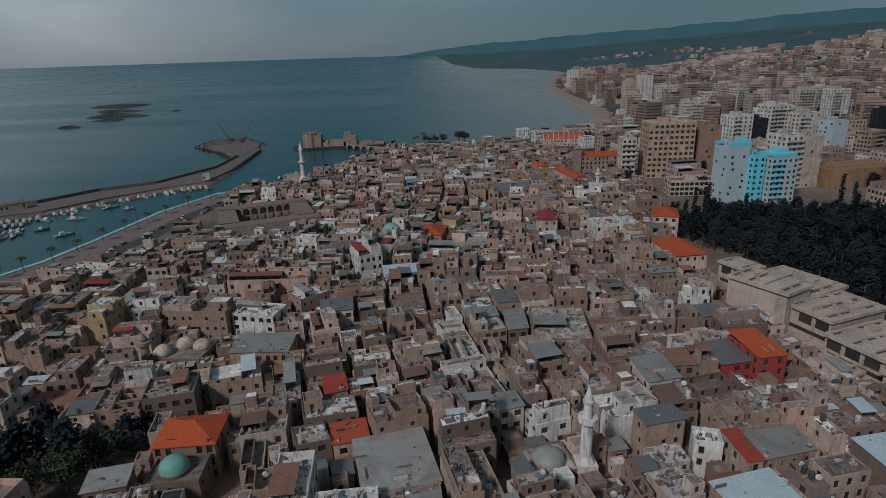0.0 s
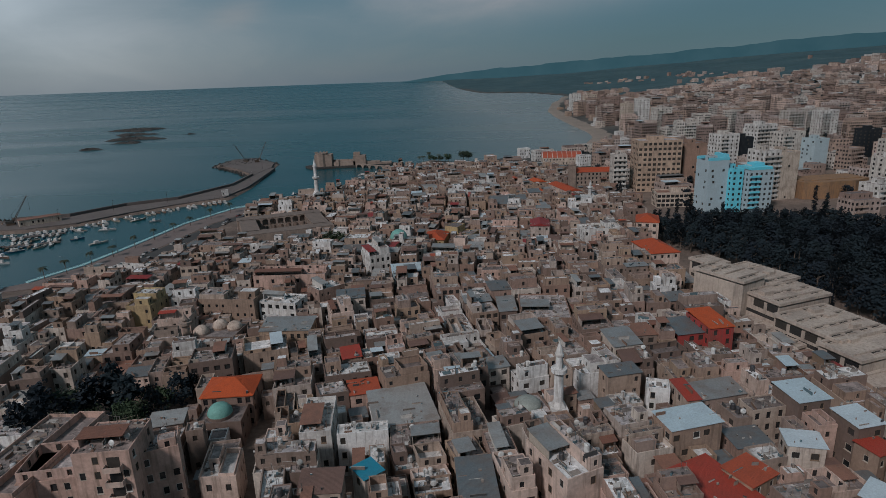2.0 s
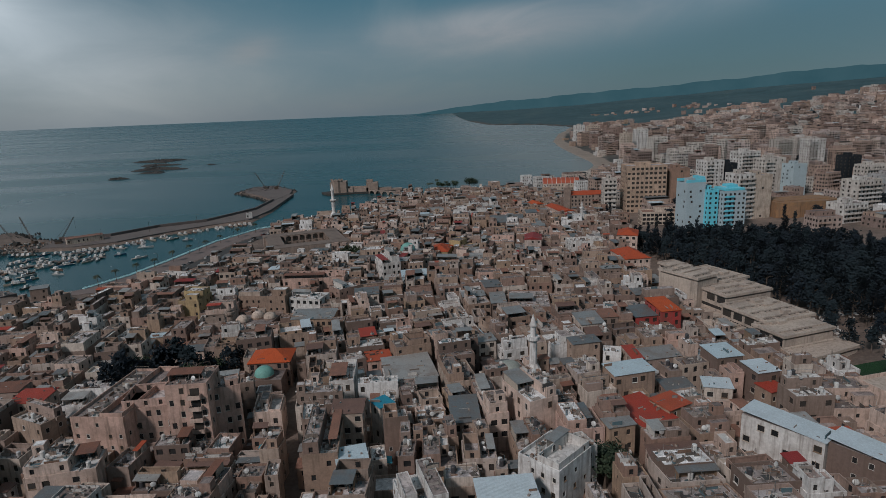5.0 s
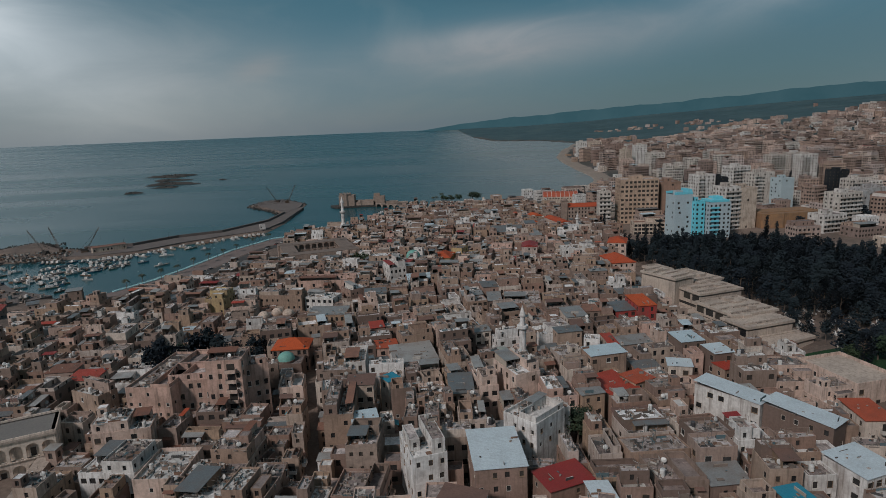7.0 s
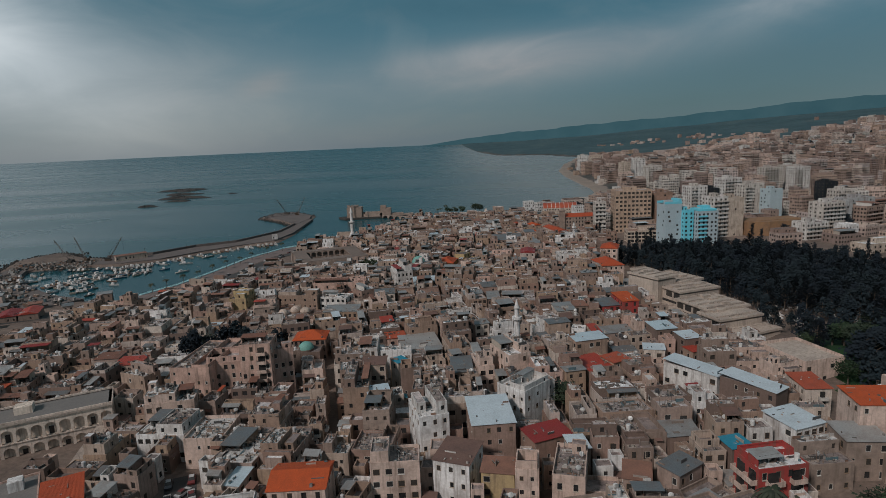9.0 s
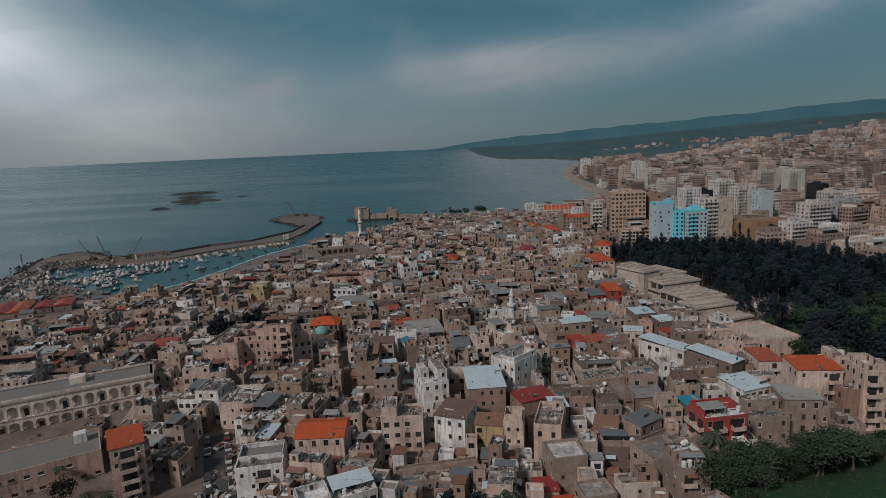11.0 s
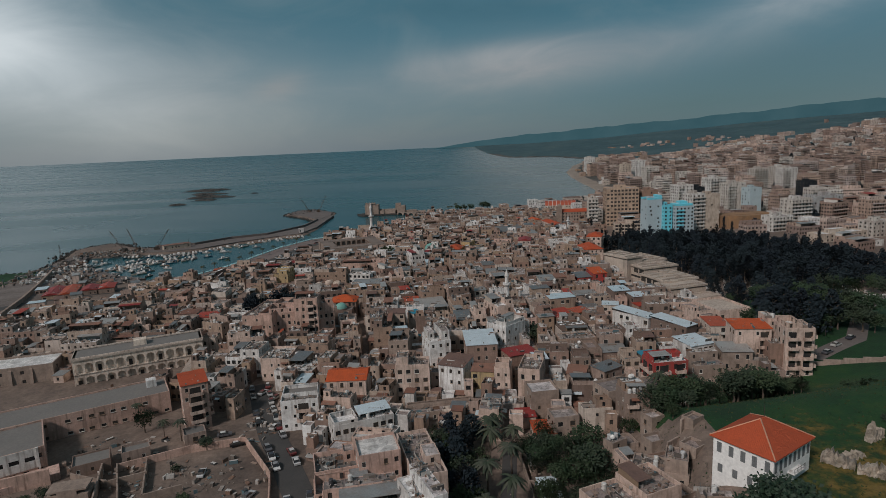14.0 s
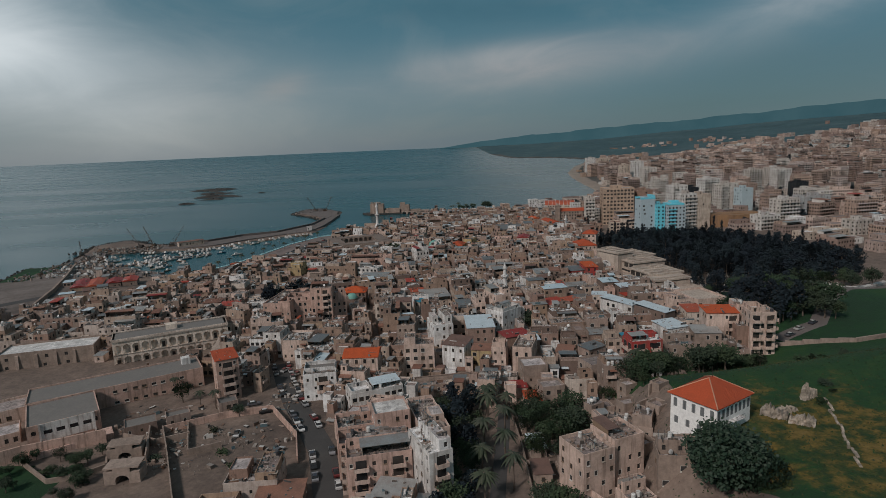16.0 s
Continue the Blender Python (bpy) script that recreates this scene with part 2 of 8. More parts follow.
PAVING = material("promenade_paving", [(0.189, 0.150, 0.138)], big=0.1, fine=1.0, stained=0.4, stain=(0.120, 0.097, 0.095), by_object=False)
QUAY = material("quay_concrete", [(0.146, 0.123, 0.114)], big=0.06, fine=0.8, stained=0.5, stain=(0.077, 0.066, 0.062), by_object=False)
ROCK = material("wave_worn_rock", [(0.050, 0.046, 0.042)], big=0.15, fine=0.6, stained=0.6, stain=(0.024, 0.023, 0.022), bump=0.8, by_object=False)
RAIL = material("turquoise_railing_paint", [(0.42, 0.68, 0.70)], rough=0.5, big=0.3, stained=0.3, stain=(0.4, 0.5, 0.5), by_object=False)
STEEL = material("dark_crane_steel", [(0.05, 0.045, 0.04), (0.09, 0.06, 0.04)], rough=0.6, metal=0.3, big=0.5)
BARK = material("bark", [(0.10, 0.075, 0.055), (0.13, 0.10, 0.08)], big=1.0, fine=6, bump=0.6)
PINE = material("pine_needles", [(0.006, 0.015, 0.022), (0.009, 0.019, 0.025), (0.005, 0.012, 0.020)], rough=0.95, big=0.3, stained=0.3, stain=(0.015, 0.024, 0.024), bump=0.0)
LEAF = material("broad_leaves", [(0.016, 0.039, 0.015), (0.026, 0.048, 0.019), (0.018, 0.033, 0.017)], rough=0.8, big=0.3, stained=0.35, stain=(0.044, 0.061, 0.019), bump=0.0)
DARK_LEAF = material("dark_glossy_leaves", [(0.012, 0.032, 0.016), (0.016, 0.038, 0.018)], rough=0.7, big=0.4, stained=0.3, stain=(0.03, 0.055, 0.02), bump=0.0)
PALM = material("palm_fronds", [(0.026, 0.040, 0.020), (0.036, 0.048, 0.024)], rough=0.75, big=0.5, bump=0.0)
TUFT = material("tufts_of_meadow", [(0.014, 0.050, 0.012), (0.050, 0.056, 0.014), (0.012, 0.042, 0.012)], rough=0.9, island=True, big=0.5, bump=0.0)
RUBBLE = material("loose_rubble", [(0.24, 0.195, 0.155), (0.15, 0.12, 0.10), (0.32, 0.27, 0.23)], island=True, big=0.6, bump=0.5)
PAINT = material("car_paint", [(0.5, 0.5, 0.5), (0.02, 0.02, 0.022), (0.25, 0.25, 0.26), (0.6, 0.6, 0.59), (0.04, 0.045, 0.06), (0.16, 0.03, 0.03), (0.1, 0.1, 0.11), (0.45, 0.44, 0.42)], rough=0.3, big=0.5, stained=0.1, bump=0.0)
RUBBER = material("tyre_rubber", [(0.02, 0.02, 0.02)], rough=0.8)
HULL = material("boat_hull_paint", [(0.42, 0.42, 0.41), (0.30, 0.25, 0.20), (0.06, 0.14, 0.22), (0.50, 0.50, 0.50), (0.16, 0.09, 0.06), (0.30, 0.32, 0.33)], rough=0.5, big=0.6, stained=0.25)


def ground_material(name, stops, scale, fine=0.8, bump=0.4, patch=None):
    m = bpy.data.materials.new(name)
    m.use_nodes = True
    g = Graph(m.node_tree)
    place = g.node("ShaderNodeNewGeometry").outputs[0]
    a = g.noise(place, scale, 6, 0.6, 0.4)
    b = g.noise(place, scale * 9, 5, 0.65)
    mixd = g.math("ADD", g.math("MULTIPLY", a, 0.65), g.math("MULTIPLY", b, 0.35))
    col = g.ramp(mixd, stops)
    if patch:
        # another growth round one place, its edge frayed
        centre, reach, other = patch
        away = g.node("ShaderNodeVectorMath", operation="DISTANCE")
        g.tree.links.new(g.stretch(place, 1.0, 0.77, 0.0), away.inputs[0])
        away.inputs[1].default_value = (centre[0], centre[1] * 0.77, 0.0)
        fray = g.math("ADD", g.math("DIVIDE", away.outputs["Value"], reach), g.math("MULTIPLY", g.math("SUBTRACT", g.noise(place, 0.09, 5, 0.65), 0.5), 2.2))
        col = g.mix(g.ramp(fray, [(0.72, 1.0), (1.0, 0.0)]), col, g.ramp(b, other))
    c = g.noise(place, fine, 4, 0.7)
    col = g.mix(0.5, col, g.mix(1.0, col, g.ramp(c, [(0.3, 0.5), (0.7, 1.4)]), "MULTIPLY"))
    bsdf = g.node("ShaderNodeBsdfPrincipled")
    g.tree.links.new(col, bsdf.inputs["Base Color"])
    bsdf.inputs["Roughness"].default_value = 0.95
    bp = g.node("ShaderNodeBump")
    bp.inputs["Strength"].default_value, bp.inputs["Distance"].default_value = bump, 0.4
    g.tree.links.new(c, bp.inputs["Height"])
    g.join(bp, bsdf, 0, bsdf.inputs.find("Normal"))
    g.join(bsdf, g.node("ShaderNodeOutputMaterial"))
    return m


EARTH = ground_material("town_earth", [(0.35, (0.084, 0.063, 0.053)), (0.5, (0.152, 0.114, 0.093)), (0.65, (0.231, 0.172, 0.138))], 0.03)
MEADOW = ground_material("meadow_grass", [(0.42, (0.004, 0.032, 0.008)), (0.52, (0.006, 0.046, 0.009)), (0.61, (0.018, 0.055, 0.009)), (0.69, (0.090, 0.075, 0.016))], 0.03, 1.5, 0.8, ((83, -80), 22, [(0.36, (0.008, 0.034, 0.007)), (0.46, (0.036, 0.048, 0.008)), (0.56, (0.125, 0.088, 0.015)), (0.66, (0.165, 0.110, 0.030))]))
POINT = ground_material("trodden_quay_earth", [(0.36, (0.085, 0.070, 0.062)), (0.5, (0.140, 0.116, 0.104)), (0.64, (0.195, 0.165, 0.150))], 0.03)
SAND = ground_material("beach_sand", [(0.4, (0.232, 0.189, 0.157)), (0.6, (0.292, 0.242, 0.199))], 0.02)
# the woods' green is lightened and blued: distance haze put into the base colour
HILLS = ground_material("hazy_wooded_hills", [(0.38, (0.022, 0.058, 0.070)), (0.50, (0.034, 0.078, 0.090)), (0.60, (0.055, 0.096, 0.102)), (0.70, (0.110, 0.125, 0.118))], 0.006, 0.03, 0.2)
DISTRICT = ground_material("city_ground", [(0.40, (0.030, 0.037, 0.032)), (0.52, (0.073, 0.069, 0.062)), (0.64, (0.129, 0.110, 0.100))], 0.012, 0.1)

WATER = bpy.data.materials.new("sea_water")
WATER.use_nodes = True
g = Graph(WATER.node_tree)
spot = g.node("ShaderNodeNewGeometry").outputs[0]
swell = g.noise(g.stretch(spot, 0.10, 0.22, 0.1), 1.0, 5, 0.6, 0.3)
drift = g.noise(g.stretch(spot, 0.0012, 0.0045, 1), 1.0, 4, 0.55, 0.6)
deep = g.ramp(drift, [(0.36, (0.002, 0.046, 0.060)), (0.52, (0.005, 0.062, 0.078)), (0.70, (0.016, 0.078, 0.094))])
# silt that the surf stirs up in the shallow bay
apart = g.node("ShaderNodeSeparateXYZ")
g.tree.links.new(spot, apart.inputs[0])
bay = g.math("ADD", g.math("MULTIPLY", apart.outputs[0], 0.0028), g.math("MULTIPLY", drift, 0.8))
deep = g.mix(g.math("MULTIPLY", g.ramp(bay, [(0.30, 0.0), (0.95, 1.0)]), 0.9), deep, (0.230, 0.240, 0.228))
bsdf = g.node("ShaderNodeBsdfPrincipled")
g.tree.links.new(deep, bsdf.inputs["Base Color"])
g.tree.links.new(g.ramp(drift, [(0.35, 0.22), (0.65, 0.30)]), bsdf.inputs["Roughness"])
bsdf.inputs["IOR"].default_value = 1.33
bsdf.inputs["Specular IOR Level"].default_value = 0.55
bp = g.node("ShaderNodeBump")
bp.inputs["Strength"].default_value, bp.inputs["Distance"].default_value = 0.10, 0.5
g.tree.links.new(swell, bp.inputs["Height"])
g.join(bp, bsdf, 0, bsdf.inputs.find("Normal"))
g.join(bsdf, g.node("ShaderNodeOutputMaterial"))

# ---- mesh building ----


class Shape:
    """Gathers vertices and faces, each face with a material slot, for one mesh."""

    def __init__(self):
        self.v, self.f, self.m, self.t = [], [], [], []

    def add(self, verts, faces, slot=0):
        n = len(self.v)
        self.v.extend(verts)
        self.f.extend([tuple(i + n for i in face) for face in faces])
        self.m.extend([slot] * len(faces))
        return self

    def box(self, x0, y0, z0, x1, y1, z1, slot=0):
        return self.add([(x0, y0, z0), (x1, y0, z0), (x1, y1, z0), (x0, y1, z0), (x0, y0, z1), (x1, y0, z1), (x1, y1, z1), (x0, y1, z1)],
                        [(0, 3, 2, 1), (4, 5, 6, 7), (0, 1, 5, 4), (1, 2, 6, 5), (2, 3, 7, 6), (3, 0, 4, 7)], slot)

    def turned(self, cx, cy, w, d, rot, z0, z1, slot=0):
        c, s = math.cos(rot), math.sin(rot)
        pts = [(cx + c * a - s * b, cy + s * a + c * b) for a, b in ((-w / 2, -d / 2), (w / 2, -d / 2), (w / 2, d / 2), (-w / 2, d / 2))]
        return self.prism(pts, z0, z1, slot)

    def prism(self, pts, z0, z1, slot=0, top=None):
        n = len(pts)
        if sum(a[0] * b[1] - b[0] * a[1] for a, b in zip(pts, pts[1:] + pts[:1])) < 0:
            pts = pts[::-1]
        self.add([(*p, z0) for p in pts] + [(*p, z1) for p in pts], [(i, (i + 1) % n, n + (i + 1) % n, n + i) for i in range(n)], slot)
        return self.add([(*p, z1) for p in pts], [tuple(range(n))], slot if top is None else top)

    def skew(self, kx, ky):
        """Lean the plan out of square."""
        self.v = [(x + kx * y, y + ky * x, z) for x, y, z in self.v]
        return self

    def tube(self, x, y, z0, z1, r0, r1, n=10, slot=0, cap=True):
        ring = [(math.cos(2 * math.pi * i / n), math.sin(2 * math.pi * i / n)) for i in range(n)]
        self.add([(x + r0 * c, y + r0 * s, z0) for c, s in ring] + [(x + r1 * c, y + r1 * s, z1) for c, s in ring],
                 [(i, (i + 1) % n, n + (i + 1) % n, n + i) for i in range(n)], slot)
        if cap:
            self.add([(x + r1 * c, y + r1 * s, z1) for c, s in ring], [tuple(range(n))], slot)
        return self

    def dome(self, x, y, z, r, h, n=16, rows=6, slot=0):
        verts = [(x + r * math.cos(a) * math.cos(b), y + r * math.cos(a) * math.sin(b), z + h * math.sin(a))
                 for a in [math.pi / 2 * k / rows for k in range(rows)] for b in [2 * math.pi * i / n for i in range(n)]] + [(x, y, z + h)]
        faces = [(k * n + i, k * n + (i + 1) % n, (k + 1) * n + (i + 1) % n, (k + 1) * n + i) for k in range(rows - 1) for i in range(n)]
        return self.add(verts, faces + [((rows - 1) * n + i, (rows - 1) * n + (i + 1) % n, rows * n) for i in range(n)], slot)

    def beam(self, a, b, r, slot=0, n=4):
        a, b = Vector(a), Vector(b)
        d = (b - a).normalized()
        u = d.orthogonal().normalized()
        v = d.cross(u)
        ring = [(u * math.cos(t) + v * math.sin(t)) * r for t in [2 * math.pi * (i + 0.5) / n for i in range(n)]]
        self.add([tuple(a + q) for q in ring] + [tuple(b + q) for q in ring], [(i, (i + 1) % n, n + (i + 1) % n, n + i) for i in range(n)] + [tuple(range(n))[::-1], tuple(range(n, 2 * n))], slot)
        return self

    def facade(self, a, b, z0, z1, cols, rows, ww, wh, slot=0, pane=1, deep=0.22, skip=0.0, foot=0.0, rng=random, holes=None):
        """A wall from a to b (outside to the right of the way), with window openings sunk into it."""
        a, b = Vector(a), Vector(b)
        wide = (b - a).length
        u = (b - a) / wide
        inward = Vector((-u.y, u.x))
        step, rise = wide / max(cols, 1), (z1 - z0 - foot) / max(rows, 1)
        if cols < 1 or rows < 1 or step < ww + 0.3 or rise < wh + 0.4:
            return self.add([(*a, z0), (*b, z0), (*b, z1), (*a, z1)], [(0, 1, 2, 3)], slot)

        def at(s, z, inn=0.0):
            p = a + u * s + inward * inn
            return (p.x, p.y, z)

        if foot > 0:
            self.add([at(0, z0), at(wide, z0), at(wide, z0 + foot), at(0, z0 + foot)], [(0, 1, 2, 3)], slot)
        for j in range(rows):
            zb = z0 + foot + j * rise
            lo = zb + (rise - wh) * 0.55
            for i in range(cols):
                s0, s1 = i * step, (i + 1) * step
                if rng.random() < skip:
                    self.add([at(s0, zb), at(s1, zb), at(s1, zb + rise), at(s0, zb + rise)], [(0, 1, 2, 3)], slot)
                    continue
                mid = (s0 + s1) / 2 + rng.uniform(-0.12, 0.12) * (step - ww)
                w0, w1 = mid - ww / 2, mid + ww / 2
                o = [at(s0, zb), at(s1, zb), at(s1, zb + rise), at(s0, zb + rise)]
                h = [at(w0, lo), at(w1, lo), at(w1, lo + wh), at(w0, lo + wh)]
                k = [at(w0, lo, deep), at(w1, lo, deep), at(w1, lo + wh, deep), at(w0, lo + wh, deep)]
                self.add(o + h + k, [(0, 1, 5, 4), (1, 2, 6, 5), (2, 3, 7, 6), (3, 0, 4, 7), (4, 5, 9, 8), (5, 6, 10, 9), (6, 7, 11, 10), (7, 4, 8, 11)], slot)
                self.add(k, [(0, 1, 2, 3)], pane)
                if holes is not None:
                    holes.append((a + u * mid + inward * 0.06, math.atan2(u.y, u.x), lo))
        return self

    def mesh(self, name, *materials, smooth=False):
        data = bpy.data.meshes.new(name)
        data.from_pydata([tuple(p) for p in self.v], [], self.f)
        for m in materials:
            data.materials.append(m)
        data.polygons.foreach_set("material_index", self.m)
        if smooth:
            data.polygons.foreach_set("use_smooth", [True] * len(self.f))
        if self.t:
            data.attributes.new("tone", "FLOAT", "FACE").data.foreach_set("value", self.t)
        data.update()
        return data


def thing(name, shape, materials, m=None, label="", category="", group="", kind="", smooth=False):
    """A top-level mesh object."""
    data = shape.mesh(name, *materials, smooth=smooth) if isinstance(shape, Shape) else shape
    ob = tagged(new(name, data), label, category, group, kind)
    ob.matrix_basis = m or Matrix()
    return ob


def holder(name, m, label, category, group=""):
    """An Empty at the base of a thing, which carries its parts."""
    ob = tagged(new(name), label, category, group)
    ob.matrix_basis = m
    return ob


class Lump:
    """Where one of the many far houses goes: its shapes are joined into one mesh of stuff, each with a tone of its own."""

    def __init__(self, shape, materials, m, dice):
        self.shape, self.materials, self.m, self.dice = shape, materials, m, dice

    def take(self, shape, materials):
        n, tone = len(self.shape.v), self.dice.random()
        r = np.array(self.m)
        pts = np.array(shape.v, float) @ r[:3, :3].T + r[:3, 3]
        self.shape.v.extend(pts.tolist())
        self.shape.f.extend([tuple(i + n for i in f) for f in shape.f])
        slots = [self.materials.index(k) for k in materials]
        self.shape.m.extend([slots[k] for k in shape.m])
        self.shape.t.extend([tone] * len(shape.f))
        return self


def part(name, shape, materials, parent, label="", m=None, smooth=False):
    if isinstance(parent, Lump):
        return parent.take(shape, materials)
    data = shape.mesh(name, *materials, smooth=smooth) if isinstance(shape, Shape) else shape
    ob = tagged(new(name, data), label)
    ob.parent = parent
    ob.matrix_basis = m or Matrix()
    return ob


# ---- the lie of the land ----
COAST = [(-520, -4850), (-480, -100), (-420, 120), (-345, 225), (-362, 279), (-338, 285), (-352, 339), (-374, 393), (-357, 433), (-317, 398),
         (-286, 386), (-252, 394), (-228, 426), (-196, 443), (-173, 496), (-171, 552), (-198, 594), (-235, 639), (-231, 685), (-205, 699), (-164, 640),
         (-161, 600), (-153, 490), (-157, 438), (-189, 417), (-214, 393), (-234, 366), (-262, 352), (-300, 352), (-330, 345), (-318, 318), (-290, 286),
         (-252, 252), (-222, 238), (-196, 236), (-190, 241), (-178, 265), (-170, 297), (-159, 351), (-140, 395), (-116, 412), (-92, 450), (-62, 505)]
COAST += [(-30, 540), (-12, 560), (-10, 600), (6, 622), (32, 600), (60, 598), (96, 626), (167, 664), (203, 721), (236, 798), (248, 863), (261, 1031),
          (280, 1235), (308, 1442), (401, 1819), (581, 2426), (500, 2780), (300, 3000), (230, 3600), (170, 4850), (4850, 4850), (4850, -4850)]


def coast_distance(x, y):
    """Metres from the shore, negative over the sea."""
    x, y = np.asarray(x, float), np.asarray(y, float)
    inside, near = np.zeros(x.shape, bool), np.full(x.shape, 1e9)
    for (ax, ay), (bx, by) in zip(COAST, COAST[1:] + COAST[:1]):
        inside ^= ((ay > y) != (by > y)) & (x < (bx - ax) * (y - ay) / ((by - ay) or 1e-9) + ax)
        f = np.clip(((x - ax) * (bx - ax) + (y - ay) * (by - ay)) / ((bx - ax) ** 2 + (by - ay) ** 2), 0, 1)
        near = np.minimum(near, np.hypot(x - ax - f * (bx - ax), y - ay - f * (by - ay)))
    return np.where(inside, near, -near)


def ease(a, b, v):
    f = np.clip((v - a) / (b - a), 0, 1)
    return f * f * (3 - 2 * f)


def hill_part(x, y):
    """How far a place lies on the castle hill, 0 to 1."""
    return ease(40, 57, x) * ease(-8, -48, y - 0.12 * (x - 60)) * (1 - 0.25 * ease(120, 220, x))


def land(x, y):
    """Height of the ground above the sea."""
    x, y = np.asarray(x, float), np.asarray(y, float)
    d = coast_distance(x, y)
    z = np.where(d < 0, np.maximum(-6, d * 0.35), np.minimum(d * 0.55, 1.9 + 3.4 * ease(6, 90, d)))
    z = z + np.where(d > 0, 3.0 * ease(60, 150, x) * ease(520, 300, y), 0)
    z = z + 5.0 * ease(-45, 60, x) * ease(270, 170, y) * ease(0, 40, d) * (1 - ease(84, 98, x) * ease(70, 96, y))
    z = z + 14.0 * hill_part(x, y) * ease(0, 40, d) - 7.0 * np.exp(-((x - 55) / 9) ** 2 - ((y + 88) / 8) ** 2)
    # the park below the hill, and the city rising to the ridges inland
    z = z + np.where(d > 0, 2.5 * ease(95, 140, x) * ease(150, 40, y) * (1 - hill_part(x, y)), 0)
    z = z - np.where(d > 0, 4.5 * np.exp(-((x - 106) / 22) ** 2 - ((y - 124) / 34) ** 2), 0)
    r = np.hypot(x, y + 100)
    bearing = np.degrees(np.arctan2(x, y + 100))
    wave = np.sin(x * 0.0031 + 1.3) * np.cos(y * 0.0023) + 0.5 * np.sin(x * 0.0083 + y * 0.0051)
    back = ease(2400, 3000, r)
    shelf = (ease(1150, 2350, r) * np.interp(bearing, [8, 13, 20, 28, 36, 45], [0, 6, 22, 50, 86, 98]) * (1 - back) + 62 * ease(13, 34, bearing) * back) * ease(20, 400, d) * (1 + 0.12 * wave)
    ridge = ease(2500, 4500, r) * ease(0.5, 42, bearing) * (44 + 10 * wave) * ease(0, 600, d)
    near_ridge = ease(2600, 4300, r) * np.interp(bearing, [-3, 0, 3.8, 11, 20, 30, 36, 45], [0, 6, 27, 36, 34, 18, 8, 8]) * ease(0, 1000, d) ** 0.7
    return z + np.where(d > 0, shelf + ridge + near_ridge, 0) + np.where(d > 0, 62 * np.clip((r - 2300) / 2550, 0, None) ** 2, -20 * ease(2300, 4000, r))


hx, hy = np.arange(-480, 621, 4.0), np.arange(-240, 901, 4.0)
HEIGHTS = land(*np.meshgrid(hx, hy))
FAR_HEIGHTS = land(*np.meshgrid(np.arange(-480, 3281, 20.0), np.arange(-240, 4281, 20.0)))


def g_at(x, y):
    """The ground's height at one place."""
    if not (-476 < x < 612 and -236 < y < 892):
        if not (-476 < x < 3200 and -236 < y < 4200):
            return float(land(x, y))
        fx, fy = (x + 480) / 20, (y + 240) / 20
        i, j = int(fx), int(fy)
        a, b = fx - i, fy - j
        return float((FAR_HEIGHTS[j, i] * (1 - a) + FAR_HEIGHTS[j, i + 1] * a) * (1 - b) + (FAR_HEIGHTS[j + 1, i] * (1 - a) + FAR_HEIGHTS[j + 1, i + 1] * a) * b)
    fx, fy = (x + 480) / 4, (y + 240) / 4
    i, j = int(fx), int(fy)
    a, b = fx - i, fy - j
    return float((HEIGHTS[j, i] * (1 - a) + HEIGHTS[j, i + 1] * a) * (1 - b) + (HEIGHTS[j + 1, i] * (1 - a) + HEIGHTS[j + 1, i + 1] * a) * b)


def spaced(spans):
    out = []
    for a, b, n in spans:
        out.extend(np.linspace(a, b, n, endpoint=False).tolist())
    return np.array(out + [spans[-1][1]])


xs = spaced([(-4850, -1000, 10), (-1000, -400, 14), (-400, -140, 60), (-140, 170, 124), (170, 420, 56), (420, 1500, 46), (1500, 4850, 36)])
ys = spaced([(-4850, -400, 8), (-400, -140, 26), (-140, 110, 100), (110, 720, 150), (720, 2000, 60), (2000, 4850, 44)])
gx, gy = np.meshgrid(xs, ys)
gz = land(gx, gy)
far_r = np.hypot(gx, gy + 100)
gd = coast_distance(gx, gy)
ground = Shape()
ground.v = np.stack([gx, gy, gz], -1).reshape(-1, 3).tolist()
nx = len(xs)
cx, cy = (gx[:-1, :-1] + gx[1:, 1:]) / 2, (gy[:-1, :-1] + gy[1:, 1:]) / 2
jit = 5 * np.sin(cx * 0.21) * np.cos(cy * 0.17)
slot = np.zeros(cx.shape, int)
slot[(cy > 430) & (cx > 40)] = 4
slot[(gd[:-1, :-1] < 26) & (gd[:-1, :-1] > -30) & (cy > 640) & (cy < 2300)] = 2
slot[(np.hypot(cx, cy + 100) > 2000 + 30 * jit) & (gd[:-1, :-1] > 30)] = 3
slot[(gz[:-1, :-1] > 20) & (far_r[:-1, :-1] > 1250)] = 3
meadow = ((cx > np.interp(cy, [-90, -78, -60, -40, -28], [60, 56, 60, 54, 44]) + 0.5 * jit) & (cy < -14 + 0.30 * (cx - 60) + 0.5 * jit) & (cx < 420)) | ((cx > 112 + jit) & (cy < 100) & (cx < 420)) | ((cx < -105 - jit) & (cy < -48 + jit) & (cx > -190))
slot[meadow & (cy > -400)] = 1
slot[(cx < np.interp(cy, [60, 100, 160, 204, 268, 300], [-236, -246, -254, -264, -309, -330])) & (cy > 60) & (cy < 300) & (gd[:-1, :-1] > 6)] = 5
slot[(cx < -250) & (cy > 225) & (cy < 300) & (cx < -320)] = 1
ground.f = [(j * nx + i, j * nx + i + 1, (j + 1) * nx + i + 1, (j + 1) * nx + i) for j in range(len(ys) - 1) for i in range(nx - 1)]
ground.m = slot.reshape(-1).tolist()
